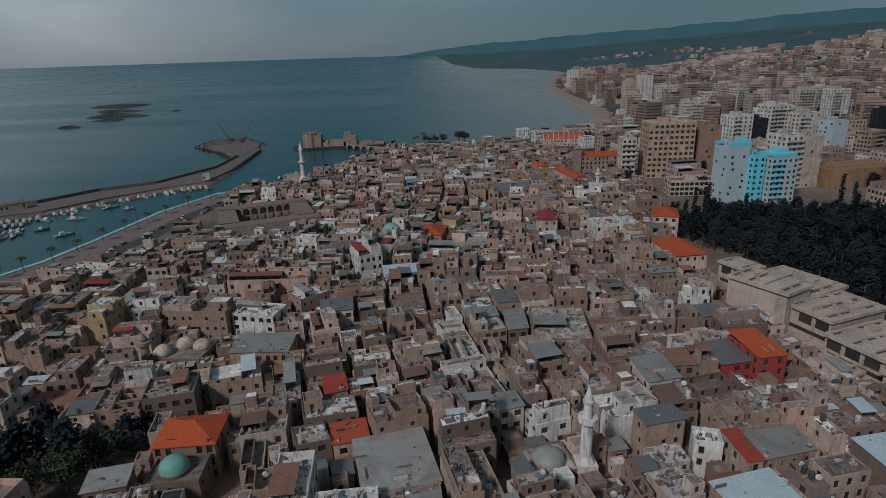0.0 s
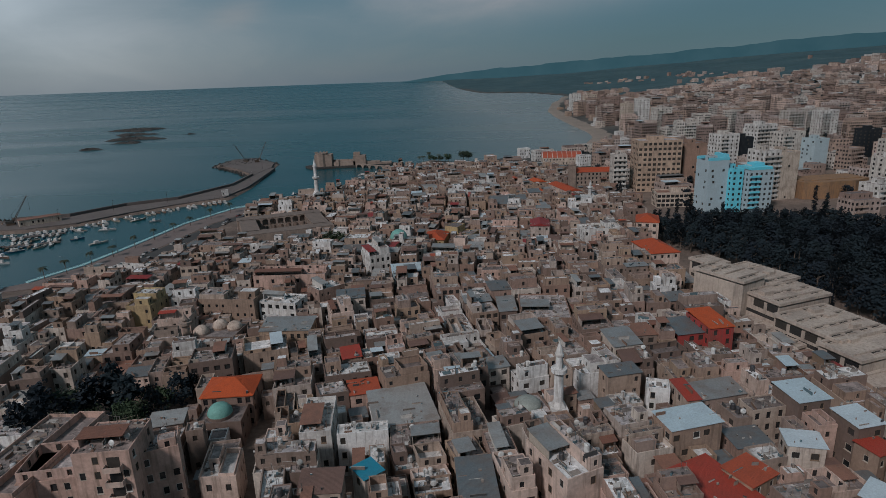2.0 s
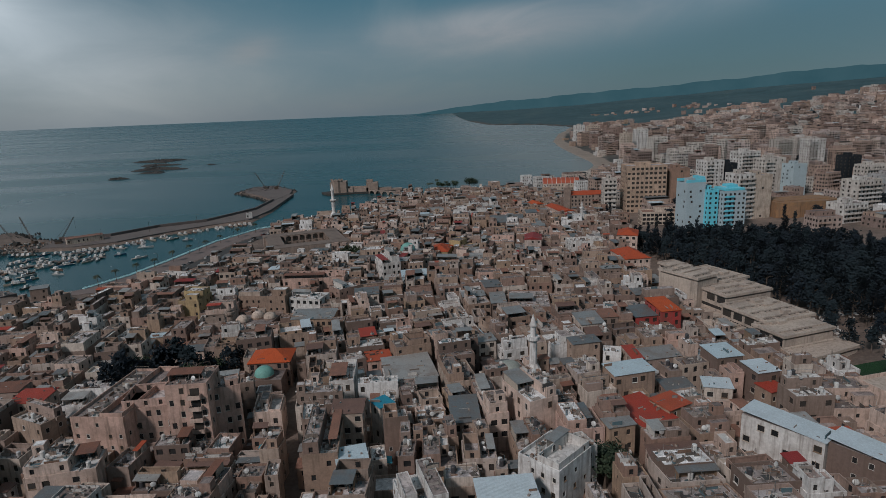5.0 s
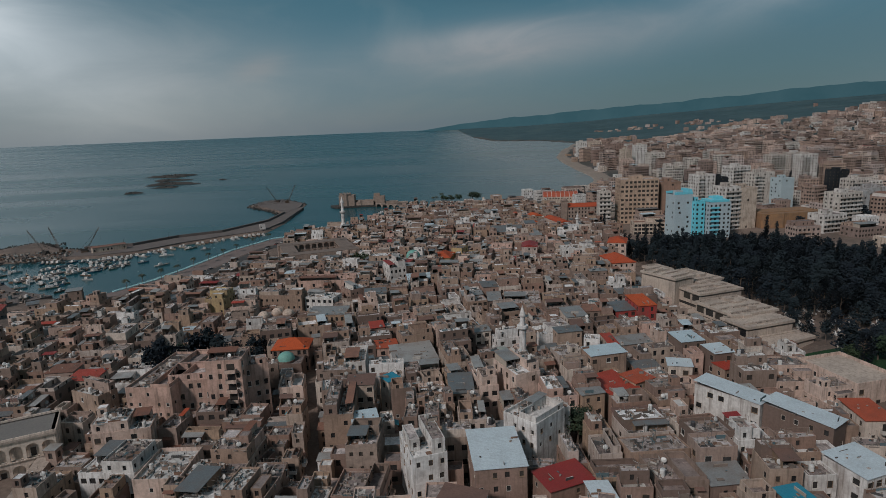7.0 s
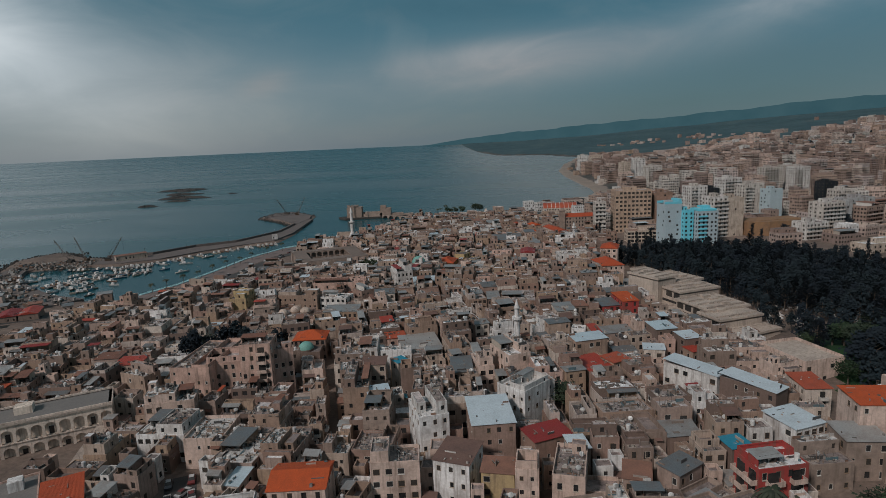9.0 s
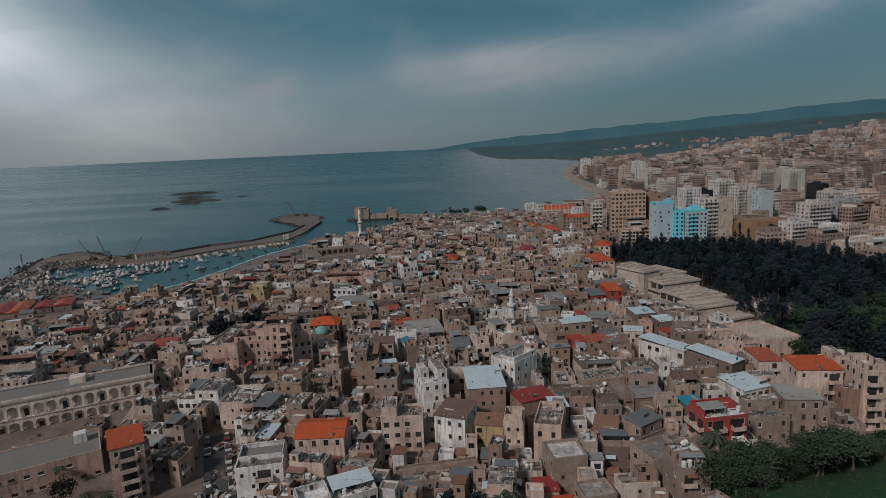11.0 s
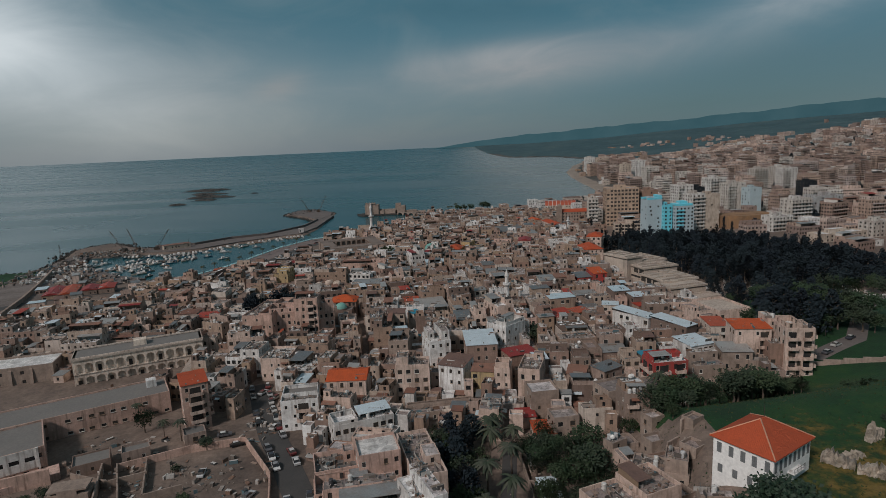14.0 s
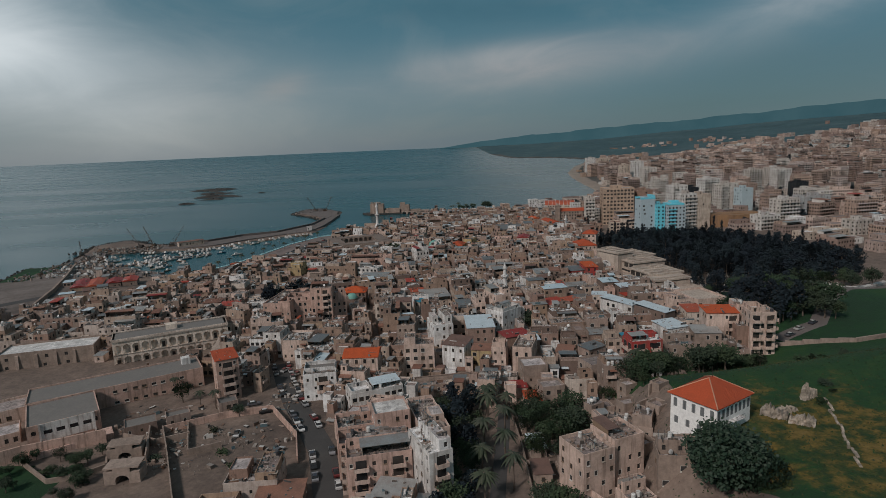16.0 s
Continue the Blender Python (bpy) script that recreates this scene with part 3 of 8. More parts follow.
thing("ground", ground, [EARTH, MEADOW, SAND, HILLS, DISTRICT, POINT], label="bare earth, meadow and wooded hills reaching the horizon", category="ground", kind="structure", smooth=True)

# the sea; its far rim is lifted a little, to stand where the true horizon does
sea = Shape()
rings = [0, 200, 500, 900, 1400, 2000, 2600, 3100, 3500, 3800, 4100, 4350, 4550, 4700, 4850, 4990]
steps = 96
for r in rings:
    lift = 62 * max(0, (r - 2300) / 2550) ** 2
    sea.v.extend([(r * math.sin(2 * math.pi * i / steps), -100 + r * math.cos(2 * math.pi * i / steps), lift) for i in range(steps)])
sea.f = [(k * steps + i, k * steps + (i + 1) % steps, (k + 1) * steps + (i + 1) % steps, (k + 1) * steps + i)[::-1] for k in range(len(rings) - 1) for i in range(steps)]
sea.m = [0] * len(sea.f)
thing("water", sea, [WATER], label="dull teal sea with faint swell and drifting bands", category="sea", kind="structure", smooth=True)

# the farthest ridge, beyond everything else: a self-lit strip, the haze painted into its colour
HAZE = bpy.data.materials.new("glowing_hazy_ridge")
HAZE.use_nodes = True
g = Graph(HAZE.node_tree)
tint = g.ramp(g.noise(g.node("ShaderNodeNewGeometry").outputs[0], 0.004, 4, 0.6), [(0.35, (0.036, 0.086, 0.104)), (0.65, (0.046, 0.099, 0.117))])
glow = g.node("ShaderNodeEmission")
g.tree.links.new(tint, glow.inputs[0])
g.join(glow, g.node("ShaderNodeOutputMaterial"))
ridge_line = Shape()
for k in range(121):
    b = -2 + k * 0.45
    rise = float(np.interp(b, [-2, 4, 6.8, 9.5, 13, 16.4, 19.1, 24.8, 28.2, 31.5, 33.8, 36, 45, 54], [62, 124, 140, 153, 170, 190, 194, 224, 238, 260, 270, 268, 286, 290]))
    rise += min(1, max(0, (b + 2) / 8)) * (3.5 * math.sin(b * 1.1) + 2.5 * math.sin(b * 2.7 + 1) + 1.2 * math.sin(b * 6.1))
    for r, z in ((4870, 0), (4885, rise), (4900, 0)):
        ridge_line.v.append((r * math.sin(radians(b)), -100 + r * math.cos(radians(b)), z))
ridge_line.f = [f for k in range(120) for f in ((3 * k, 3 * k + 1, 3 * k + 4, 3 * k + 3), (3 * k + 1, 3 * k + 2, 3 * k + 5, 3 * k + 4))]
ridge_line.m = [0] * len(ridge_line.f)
thing("backdrop", ridge_line, [HAZE], label="mountain ridge on the horizon, haze painted into its blue glow", category="mountains", kind="structure")

# ---- houses ----


class Plots(dict):
    """Plots that are built on (x, y, half width, half depth, turn), filed by 30 m squares."""

    def append(self, plot):
        x, y, a, b, _ = plot
        r = math.hypot(a, b)
        for i in range(int((x - r) // 30), int((x + r) // 30) + 1):
            for j in range(int((y - r) // 30), int((y + r) // 30) + 1):
                self.setdefault((i, j), []).append(plot)

    def near(self, x, y, r):
        for i in range(int((x - r) // 30), int((x + r) // 30) + 1):
            for j in range(int((y - r) // 30), int((y + r) // 30) + 1):
                yield from self.get((i, j), ())


taken = Plots()
built = Plots()
WINDOW_SIZES = [(0.95, 1.3), (1.1, 1.6), (0.85, 1.1), (1.5, 1.45), (2.1, 1.75)]


def window_mesh(ww, wh, sill):
    """A framed casement that fits an opening: a moulded frame with its sill, the pane set back in it."""
    t, a = 0.08, ww / 2
    s = Shape()
    front = [(-a, -0.06, 0), (a, -0.06, 0), (a, -0.06, wh), (-a, -0.06, wh)]
    inner = [(-a + t, -0.06, t), (a - t, -0.06, t), (a - t, -0.06, wh - t), (-a + t, -0.06, wh - t)]
    pane = [(x, 0.02, z) for x, _, z in inner]
    back = [(x, 0.1, z) for x, _, z in front]
    s.add(front + inner + pane + back, [(0, 1, 5, 4), (1, 2, 6, 5), (2, 3, 7, 6), (3, 0, 4, 7), (4, 5, 9, 8), (5, 6, 10, 9), (6, 7, 11, 10), (7, 4, 8, 11),
                                       (12, 13, 1, 0), (13, 14, 2, 1), (14, 15, 3, 2), (15, 12, 0, 3)])
    n = len(s.v)
    s.f.append((8, 9, 10, 11))
    s.m.append(1)
    if sill:
        s.v.extend([(-a - 0.08, -0.2, -0.02), (a + 0.08, -0.2, -0.02), (a + 0.08, -0.2, -0.1), (-a - 0.08, -0.2, -0.1)])
        s.f.extend([(0, n, n + 1, 1), (n, n + 3, n + 2, n + 1)])
        s.m.extend([0, 0])
    return s.mesh("window", FRAME, GLASS)


WINDOWS = [[window_mesh(*size, k) for k in (False, True)] for size in WINDOW_SIZES]


def shell(s, x0, y0, x1, y1, z0, z1, rise, size, cols, rows, side_cols, foot, skip, rng, thick=0.22, holes=None):
    """Four walls with sunk windows and a parapet that stands above the roof."""
    ww, wh = size
    top = z1 + rise
    corners = [(x0, y0), (x1, y0), (x1, y1), (x0, y1)]
    for i, c in enumerate((cols, side_cols, max(1, cols - 1), side_cols)):
        a, b = corners[i], corners[(i + 1) % 4]
        s.facade(a, b, z0, z1, c, rows, ww, wh, skip=skip if i != 2 else 0.5, foot=foot, rng=rng, holes=holes if i != 2 else None)
        s.add([(*a, z1), (*b, z1), (*b, top), (*a, top)], [(0, 1, 2, 3)])
    inner = [(x0 + thick, y0 + thick), (x1 - thick, y0 + thick), (x1 - thick, y1 - thick), (x0 + thick, y1 - thick)]
    s.add([(*p, top) for p in corners] + [(*p, top) for p in inner] + [(*p, z1 - 0.3) for p in inner],
          [(i, (i + 1) % 4, 4 + (i + 1) % 4, 4 + i) for i in range(4)] + [(4 + i, 4 + (i + 1) % 4, 8 + (i + 1) % 4, 8 + i) for i in range(4)])


def roof_slab(x0, y0, x1, y1, z, inset=0.225):
    s = Shape().box(x0 + inset, y0 + inset, z - 0.28, x1 - inset, y1 - inset, z)
    return s


def hip(s, x0, y0, x1, y1, z, h, over=0.35, slot=0):
    x0, y0, x1, y1 = x0 - over, y0 - over, x1 + over, y1 + over
    m = min(x1 - x0, y1 - y0) / 2
    long_x = (x1 - x0) >= (y1 - y0)
    r = [(x0 + m, (y0 + y1) / 2, z + h), (x1 - m, (y0 + y1) / 2, z + h)] if long_x else [((x0 + x1) / 2, y0 + m, z + h), ((x0 + x1) / 2, y1 - m, z + h)]
    base = [(x0, y0, z), (x1, y0, z), (x1, y1, z), (x0, y1, z)]
    low = [(x, y, z - 0.18) for x, y, _ in base]
    f = [(0, 1, 5, 4), (1, 2, 5), (2, 3, 4, 5), (3, 0, 4)] if long_x else [(0, 1, 4), (1, 2, 5, 4), (2, 3, 5), (3, 0, 4, 5)]
    s.add(base + r, f, slot)
    s.add(base + low, [(4 + i, 4 + (i + 1) % 4, (i + 1) % 4, i) for i in range(4)] + [(7, 6, 5, 4)], slot)
    return s


def tilted(s, x0, y0, x1, y1, z, h, over=0.3, slot=0, thick=0.09):
    """A lean-to sheet, higher at its back."""
    x0, y0, x1, y1 = x0 - over, y0 - over, x1 + over, y1 + over
    q = [(x0, y0, z), (x1, y0, z), (x1, y1, z + h), (x0, y1, z + h)]
    s.add([(x, y, k - thick) for x, y, k in q] + q, [(3, 2, 1, 0), (4, 5, 6, 7), (0, 1, 5, 4), (1, 2, 6, 5), (2, 3, 7, 6), (3, 0, 4, 7)], slot)
    return s


TOWER_WHITE = plaster("pale_tower_render", (0.60, 0.56, 0.51), (0.52, 0.475, 0.43), (0.66, 0.64, 0.61))
MASS = [WALL, GLASS, TOWER_WHITE, ROOF, PALE_ROOF, SHEET_GREY, SHEET_RUST, SHEET_SKY, SHEET_RED, WHITE, PINK, CREAM, STONE, FRAME, BLOCK, TILE, YELLOW]
far_town = Shape()


def house(x, y, w, d, turn, top, wall=WALL, roof=ROOF, kind="flat", label="", rng=None, near=None, extras=True, storey=3.1, name="house", rise=None, category="house", lump=None, cols=None, side_cols=None, skip=0.28, size=None, group="", lean=(0.0, 0.0), bands=False, dress=0):
    """A house: walls with sunk windows, parapet, roof, and what is built on the roof."""
    rng = rng or random.Random(int(x * 131 + y * 17 + 100000))
    near = (y < 95 and abs(x) < 130) if near is None else near
    rot = radians(turn)
    c, s_ = math.cos(rot), math.sin(rot)
    g0 = min(g_at(x + c * a - s_ * b, y + s_ * a + c * b) for a in (-w / 2, w / 2) for b in (-d / 2, d / 2))
    h = max(1.6, top - g0)
    taken.append((x, y, w / 2, d / 2, rot))
    built.append((x, y, w / 2, d / 2, rot))
    m = pose(x, y, g0, 0, 0, turn)
    rows = max(1, round(h / storey))
    wi = rng.randrange(4) if size is None else size
    size = WINDOW_SIZES[wi]
    x0, y0, x1, y1 = -w / 2, -d / 2, w / 2, d / 2
    body = Shape()
    body.box(x0 + 0.02, y0 + 0.02, -2.5, x1 - 0.02, y1 - 0.02, 0.02)
    holes = []
    cols, side_cols = cols or max(1, int(w / rng.uniform(1.9, 2.9))), side_cols or max(1, int(d / rng.uniform(2.1, 3.4)))
    rise = rng.choice([0.25, 0.45, 0.7, 0.9]) if rise is None else rise
    if kind in ("tile", "sheet", "ridge"):
        rise = 0.05
    shell(body, x0, y0, x1, y1, 0, h, rise, size, cols, rows, side_cols, 0.0, skip, rng, holes=holes)
    if lump is not None:
        ob = Lump(lump, MASS, m, rng).take(body.skew(*lean), [wall, GLASS])
    else:
        ob = thing(name, body.skew(*lean), [wall, GLASS], m, label or "weathered flat-roofed plaster house among the old town's lanes", category, group)
    if kind == "tile":
        part("roof", hip(Shape(), x0, y0, x1, y1, h + 0.06, min(w, d) * 0.24), [roof], ob, "orange clay-tiled hipped roof")
    elif kind == "sheet":
        part("roof", tilted(Shape(), x0, y0, x1, y1, h + 0.25, min(0.9, d * 0.07)).skew(*lean), [roof], ob, "corrugated sheet roof")
        if near and lump is None:
            part("ceiling_slab", roof_slab(x0, y0, x1, y1, h).skew(*lean), [ROOF], ob)
    elif kind == "ridge":
        sr = Shape()
        hh = min(w, d) * 0.16
        a = [(x0 - 0.3, y0 - 0.3, h + 0.1), (x1 + 0.3, y0 - 0.3, h + 0.1), (x1 + 0.3, y1 + 0.3, h + 0.1), (x0 - 0.3, y1 + 0.3, h + 0.1)]
        if w >= d:
            e = [(x0 - 0.3, 0, h + hh), (x1 + 0.3, 0, h + hh)]
            sr.add(a + e, [(0, 1, 5, 4), (2, 3, 4, 5), (1, 2, 5), (3, 0, 4), (3, 2, 1, 0)])
        else:
            e = [(0, y0 - 0.3, h + hh), (0, y1 + 0.3, h + hh)]
            sr.add(a + e, [(1, 2, 5, 4), (3, 0, 4, 5), (0, 1, 4), (2, 3, 5), (3, 2, 1, 0)])
        part("roof", sr, [roof], ob)
    else:
        part("roof", roof_slab(x0, y0, x1, y1, h).skew(*lean), [roof], ob)
    if near and lump is None:
        for p, ang, lo in holes:
            if rng.random() < 0.85:
                part("window", rng.choice(WINDOWS[wi]), [], ob, m=pose(p.x + lean[0] * p.y, p.y + lean[1] * p.x, lo, 0, 0, math.degrees(ang)))
    for _ in range(dress):
        face = rng.choice([0, 0, 0, 3, 1])
        run, out = (w, d) if face == 0 else (d, w)
        wide = min(rng.uniform(1.4, 3.2), run - 0.8)
        c, z = rng.uniform(-0.5, 0.5) * (run - wide - 0.4), rng.randrange(max(1, rows)) * h / rows
        turn_m = pose(0, 0, 0, 0, 0, 90 * face)
        y_ = -out / 2
        if rng.random() < 0.5 and z > 1:
            deep = rng.uniform(0.8, 1.2)
            q = Shape().box(c - wide / 2, y_ - deep, z - 0.14, c + wide / 2, y_ - 0.002, z).box(c - wide / 2, y_ - deep, z, c + wide / 2, y_ - deep + 0.08, z + 0.85).box(c - wide / 2, y_ - deep + 0.08, z, c - wide / 2 + 0.08, y_ - 0.002, z + 0.85).box(c + wide / 2 - 0.08, y_ - deep + 0.08, z, c + wide / 2, y_ - 0.002, z + 0.85)
            q.box(c - wide * 0.3, y_ - 0.04, z + 0.01, c + wide * 0.3, y_ - 0.003, z + 2.1, 1)
            part("balcony", q, [rng.choice([wall, FRAME, CREAM, WHITE]), GLASS], ob, m=turn_m)
        else:
            q = Shape()
            up, deep = z + rng.uniform(2.0, 2.5), rng.uniform(0.8, 1.6)
            v = [(c - wide / 2, y_ - deep, up - 0.35), (c + wide / 2, y_ - deep, up - 0.35), (c + wide / 2, y_ + 0.03, up), (c - wide / 2, y_ + 0.03, up)]
            q.add([(x_, k_, e_ - 0.05) for x_, k_, e_ in v] + v, [(3, 2, 1, 0), (4, 5, 6, 7), (0, 1, 5, 4), (1, 2, 6, 5), (2, 3, 7, 6), (3, 0, 4, 7)])
            part("awning", q, [rng.choice([SHEET_GREY, SHEET_RUST, SHEET_GREY, FRAME, SHEET_SKY, TARP if rng.random() < 0.4 else SHEET_RUST])], ob, m=turn_m)
    if bands:
        a, b = rng.choice([(-0.46, 0.46), (-0.46, 0.0), (-0.1, 0.46)])
        for k in range(1, rows):
            z = k * h / rows
            q = Shape().box(a * w, y0 - 1.2, z - 0.16, b * w, y0 - 0.003, z).box(a * w, y0 - 1.2, z, b * w, y0 - 1.08, z + 0.9)
            if lump is not None:
                q.box(x0 - 1.1, -d * 0.3, z - 0.16, x0 - 0.003, d * 0.3, z).box(x0 - 1.1, -d * 0.3, z, x0 - 0.98, d * 0.3, z + 0.9)
            part("balcony", q, [wall], ob)
    if extras and kind == "flat":
        for level in roof_top(ob, x0 + 0.3, y0 + 0.3, x1 - 0.3, y1 - 0.3, h, rng, near, wall, lean):
            clutter(m, *level, rng, y, lean)
    elif extras and y < 300:
        clutter(m, x0, y0, x1, y1, h + 0.3, rng, 400, lean)
    return ob


def roof_top(ob, x0, y0, x1, y1, h, rng, near, wall, lean=(0.0, 0.0)):
    """What stands on a flat roof: an upper storey over one side, stair heads, roofless rooms and lean-to sheets."""
    w, d = x1 - x0, y1 - y0
    if w < 3.2 or d < 3.2:
        return [(x0, y0, x1, y1, h)]
    levels = []
    roofs = [ROOF, ROOF, ROOF, PALE_ROOF]

    def room(a, b, c, e, z, up, cover=True, rise=None):
        s = Shape()
        shell(s, a, b, c, e, z + 0.004, z + up, rng.choice([0.1, 0.2, 0.45]) if rise is None else rise, (0.85, 1.25), max(1, int((c - a) / rng.uniform(2.2, 3.4))), 1, max(1, int((e - b) / rng.uniform(2.4, 3.6))), 0.0, 0.35, rng, 0.15)
        if cover:
            slab = roof_slab(a, b, c, e, z + up, 0.16)
            s.add(slab.v, slab.f, 2)
        part("upper_room" if cover else "roofless_room", s.skew(*lean), [wall, GLASS, rng.choice(roofs)], ob)

    def shelter(a, b, c, e, z):
        hh = rng.uniform(1.7, 2.5)
        s = Shape()
        s.prism([(a + 0.1, b + 0.1), (a + 0.25, b + 0.1), (a + 0.25, e - 0.25), (c - 0.25, e - 0.25), (c - 0.25, b + (e - b) * 0.4), (c - 0.1, b + (e - b) * 0.4), (c - 0.1, e - 0.1), (a + 0.1, e - 0.1)], z, z + hh)
        sheet = tilted(Shape(), a, b, c, e, z + hh, rng.uniform(0.1, 0.5), rng.uniform(0.05, 0.3))
        s.add(sheet.v, sheet.f, 1)
        part("roof_shelter", s.skew(*lean), [wall if rng.random() < 0.6 else FRAME, rng.choice([SHEET_GREY, SHEET_GREY, SHEET_RUST, SHEET_GREY, SHEET_RUST, SHEET_SKY if rng.random() < 0.5 else SHEET_GREY, SHEET_RED if rng.random() < 0.3 else SHEET_RUST])], ob)

    pick = rng.random()
    k = rng.uniform(0.34, 0.68)
    side = rng.choice("NNNEEWWS")
    high = {"N": (x0, y1 - d * k, x1, y1), "S": (x0, y0, x1, y0 + d * k), "E": (x1 - w * k, y0, x1, y1), "W": (x0, y0, x0 + w * k, y1)}[side]
    rest = {"N": (x0, y0, x1, y1 - d * k), "S": (x0, y0 + d * k, x1, y1), "E": (x0, y0, x1 - w * k, y1), "W": (x0 + w * k, y0, x1, y1)}[side]
    rw, rd = rest[2] - rest[0], rest[3] - rest[1]
    if pick < 0.56:
        up = rng.uniform(2.4, 3.3)
        room(*high, h, up)
        levels.append((*high, h + up))
        hw, hd = high[2] - high[0], high[3] - high[1]
        if rng.random() < 0.3 and min(hw, hd) > 3.6:
            a, b = rng.choice([high[0] + 0.2, high[2] - 2.6]), rng.choice([high[1] + 0.2, high[3] - 2.6])
            room(a, b, a + rng.uniform(2.0, 2.4), b + rng.uniform(2.0, 2.4), h + up, 2.2, rise=0.05)
        elif rng.random() < 0.3 and min(hw, hd) > 3.0:
            shelter(high[0] + 0.1, high[1] + hd * 0.3, high[0] + hw * rng.uniform(0.5, 0.95), high[3] - 0.1, h + up)
    elif pick < 0.78:
        room(*high, h, rng.uniform(1.3, 2.6), False, 0.0)
    if min(rw, rd) > 2.2 and rng.random() < 0.62:
        f, e = rng.uniform(0.45, 0.98), rng.uniform(0.45, 0.98)
        a = rest[0] if rng.random() < 0.5 else rest[2] - rw * f
        b = rest[3] - rd * e
        if rng.random() < 0.62:
            shelter(a, b, a + rw * f, b + rd * e, h)
        else:
            room(a, b, a + rw * min(f, 0.6), b + rd * min(e, 0.6), h, rng.uniform(2.1, 2.6))
    levels.append((*(rest if pick < 0.78 else (x0, y0, x1, y1)), h))
    return levels


junk = Shape()
tank_spots, dish_spots = [], []


def clutter(m, x0, y0, x1, y1, h, rng, far, lean=(0.0, 0.0)):
    """Tanks, dishes and oddments on one level of a roof; fewer the farther off."""
    w, d = x1 - x0, y1 - y0
    if w < 1.6 or d < 1.6 or far > 700:
        return
    near, area = far < 95, w * d

    def spot(margin=0.35):
        a, b = rng.uniform(x0 + margin, x1 - margin), rng.uniform(y0 + margin, y1 - margin)
        return m @ Vector((a + lean[0] * b, b + lean[1] * a, h))

    if far < 200 and w > 2.4 and d > 2.4:
        for _ in range(rng.choice([0, 1, 1, 2, 2])):
            tank_spots.append((spot(0.8), rng.random()))
        for _ in range(rng.choice([0, 1, 1, 2])):
            dish_spots.append((spot(0.7), rng.random()))
    share = 1.5 if far < 60 else 2.1 if far < 130 else 3.6 if far < 260 else 8
    for _ in range(int(area / share)):
        p = spot()
        kind = rng.random()
        if kind < 0.62:
            a, b, c = rng.uniform(0.1, 0.7), rng.uniform(0.1, 0.6), rng.uniform(0.08, 0.7)
        elif kind < 0.8:
            a, b, c = rng.uniform(0.8, 2.4), rng.uniform(0.5, 1.6), rng.uniform(0.03, 0.12)
        else:
            a, b, c = rng.uniform(1.0, 3.0), rng.uniform(0.08, 0.18), rng.uniform(0.2, 1.0)
        junk.turned(p.x, p.y, a, b, math.atan2(m[1][0], m[0][0]) + rng.choice([0, 0, 1.571, rng.uniform(0, 3)]), p.z - 0.01, p.z + c)
    if near:
        for _ in range(int(area / 14) + 1):
            p, q = spot(), spot()
            if (q - p).length < 7:
                up = rng.uniform(1.4, 2.4)
                junk.beam(p + Vector((0, 0, -0.02)), p + Vector((0, 0, up)), 0.04)
                junk.beam(q + Vector((0, 0, -0.02)), q + Vector((0, 0, up)), 0.04)
                junk.beam(p + Vector((0, 0, up - 0.1)), q + Vector((0, 0, up - 0.1)), 0.025)


def clash(x, y, hw, hd, rot, slack=0.0, plots=taken):
    """Whether a plot overlaps one that is built on (separating axes)."""
    for tx, ty, tw, td, tr in plots.near(x, y, math.hypot(hw, hd) + max(slack, 0)):
        dx, dy = tx - x, ty - y
        if dx * dx + dy * dy > (hw + hd + tw + td) ** 2:
            continue
        apart = False
        for ang in (rot, rot + math.pi / 2, tr, tr + math.pi / 2):
            ux, uy = math.cos(ang), math.sin(ang)
            ra = hw * abs(math.cos(rot - ang)) + hd * abs(math.sin(rot - ang))
            rb = tw * abs(math.cos(tr - ang)) + td * abs(math.sin(tr - ang))
            if abs(dx * ux + dy * uy) > ra + rb + slack:
                apart = True
                break
        if not apart:
            return True
    return False


def keep_clear(x, y, w, d, turn=0):
    taken.append((x, y, w / 2, d / 2, radians(turn)))

# ---- houses that stand out ----
house(66.8, 123.6, 8.0, 9.6, 8, 18.6, REDWALL, SHEET_GREY, "sheet", "house with deep red painted walls and a grey roof", extras=False)
house(74.2, 123.4, 6.8, 12.0, 6, 20.6, REDWALL, TILE, "sheet", "deep red painted house under an orange tiled roof")
house(47.2, 76.5, 11.2, 6.4, 12, 20.6, WALL, SHEET_SKY, "sheet", "plaster house under a pale blue corrugated sheet roof")
house(74.4, 83.0, 7.4, 7.6, 8, 21.2, WALL, SHEET_SKY, "sheet", "plaster house under a pale blue corrugated sheet roof")
house(79.6, 73.4, 6.0, 6.4, 10, 20.8, WALL, SHEET_SKY, "sheet", "plaster house under a pale blue corrugated sheet roof")
house(67.6, 71.1, 6.5, 5.0, -15, 18, WALL, SHEET_SKY, "sheet", "small house under a pale sheet-metal roof")
house(45.3, 61.0, 9.4, 12.0, 23, 17, WALL, SHEET_RED, "sheet", "house under a large orange-red sheet roof")
house(52.6, 62.9, 7.0, 6.0, 27, 18, WALL, SHEET_RED, "sheet", "house under an orange-red sheet roof")
house(79.6, 68.0, 5.1, 4.7, 19, 18, WALL, SHEET_RED, "sheet", "house under a dark red sheet roof")
house(41.6, 100.2, 8.4, 4.8, 10, 19, WALL, SHEET_GREY, "sheet", "stone house under a slate-grey sheet roof")
house(19.7, 65.4, 7.5, 13.0, 22, 22, CREAM, PALE_ROOF, "flat", "pale cream house with a long terrace roof and tall windows")
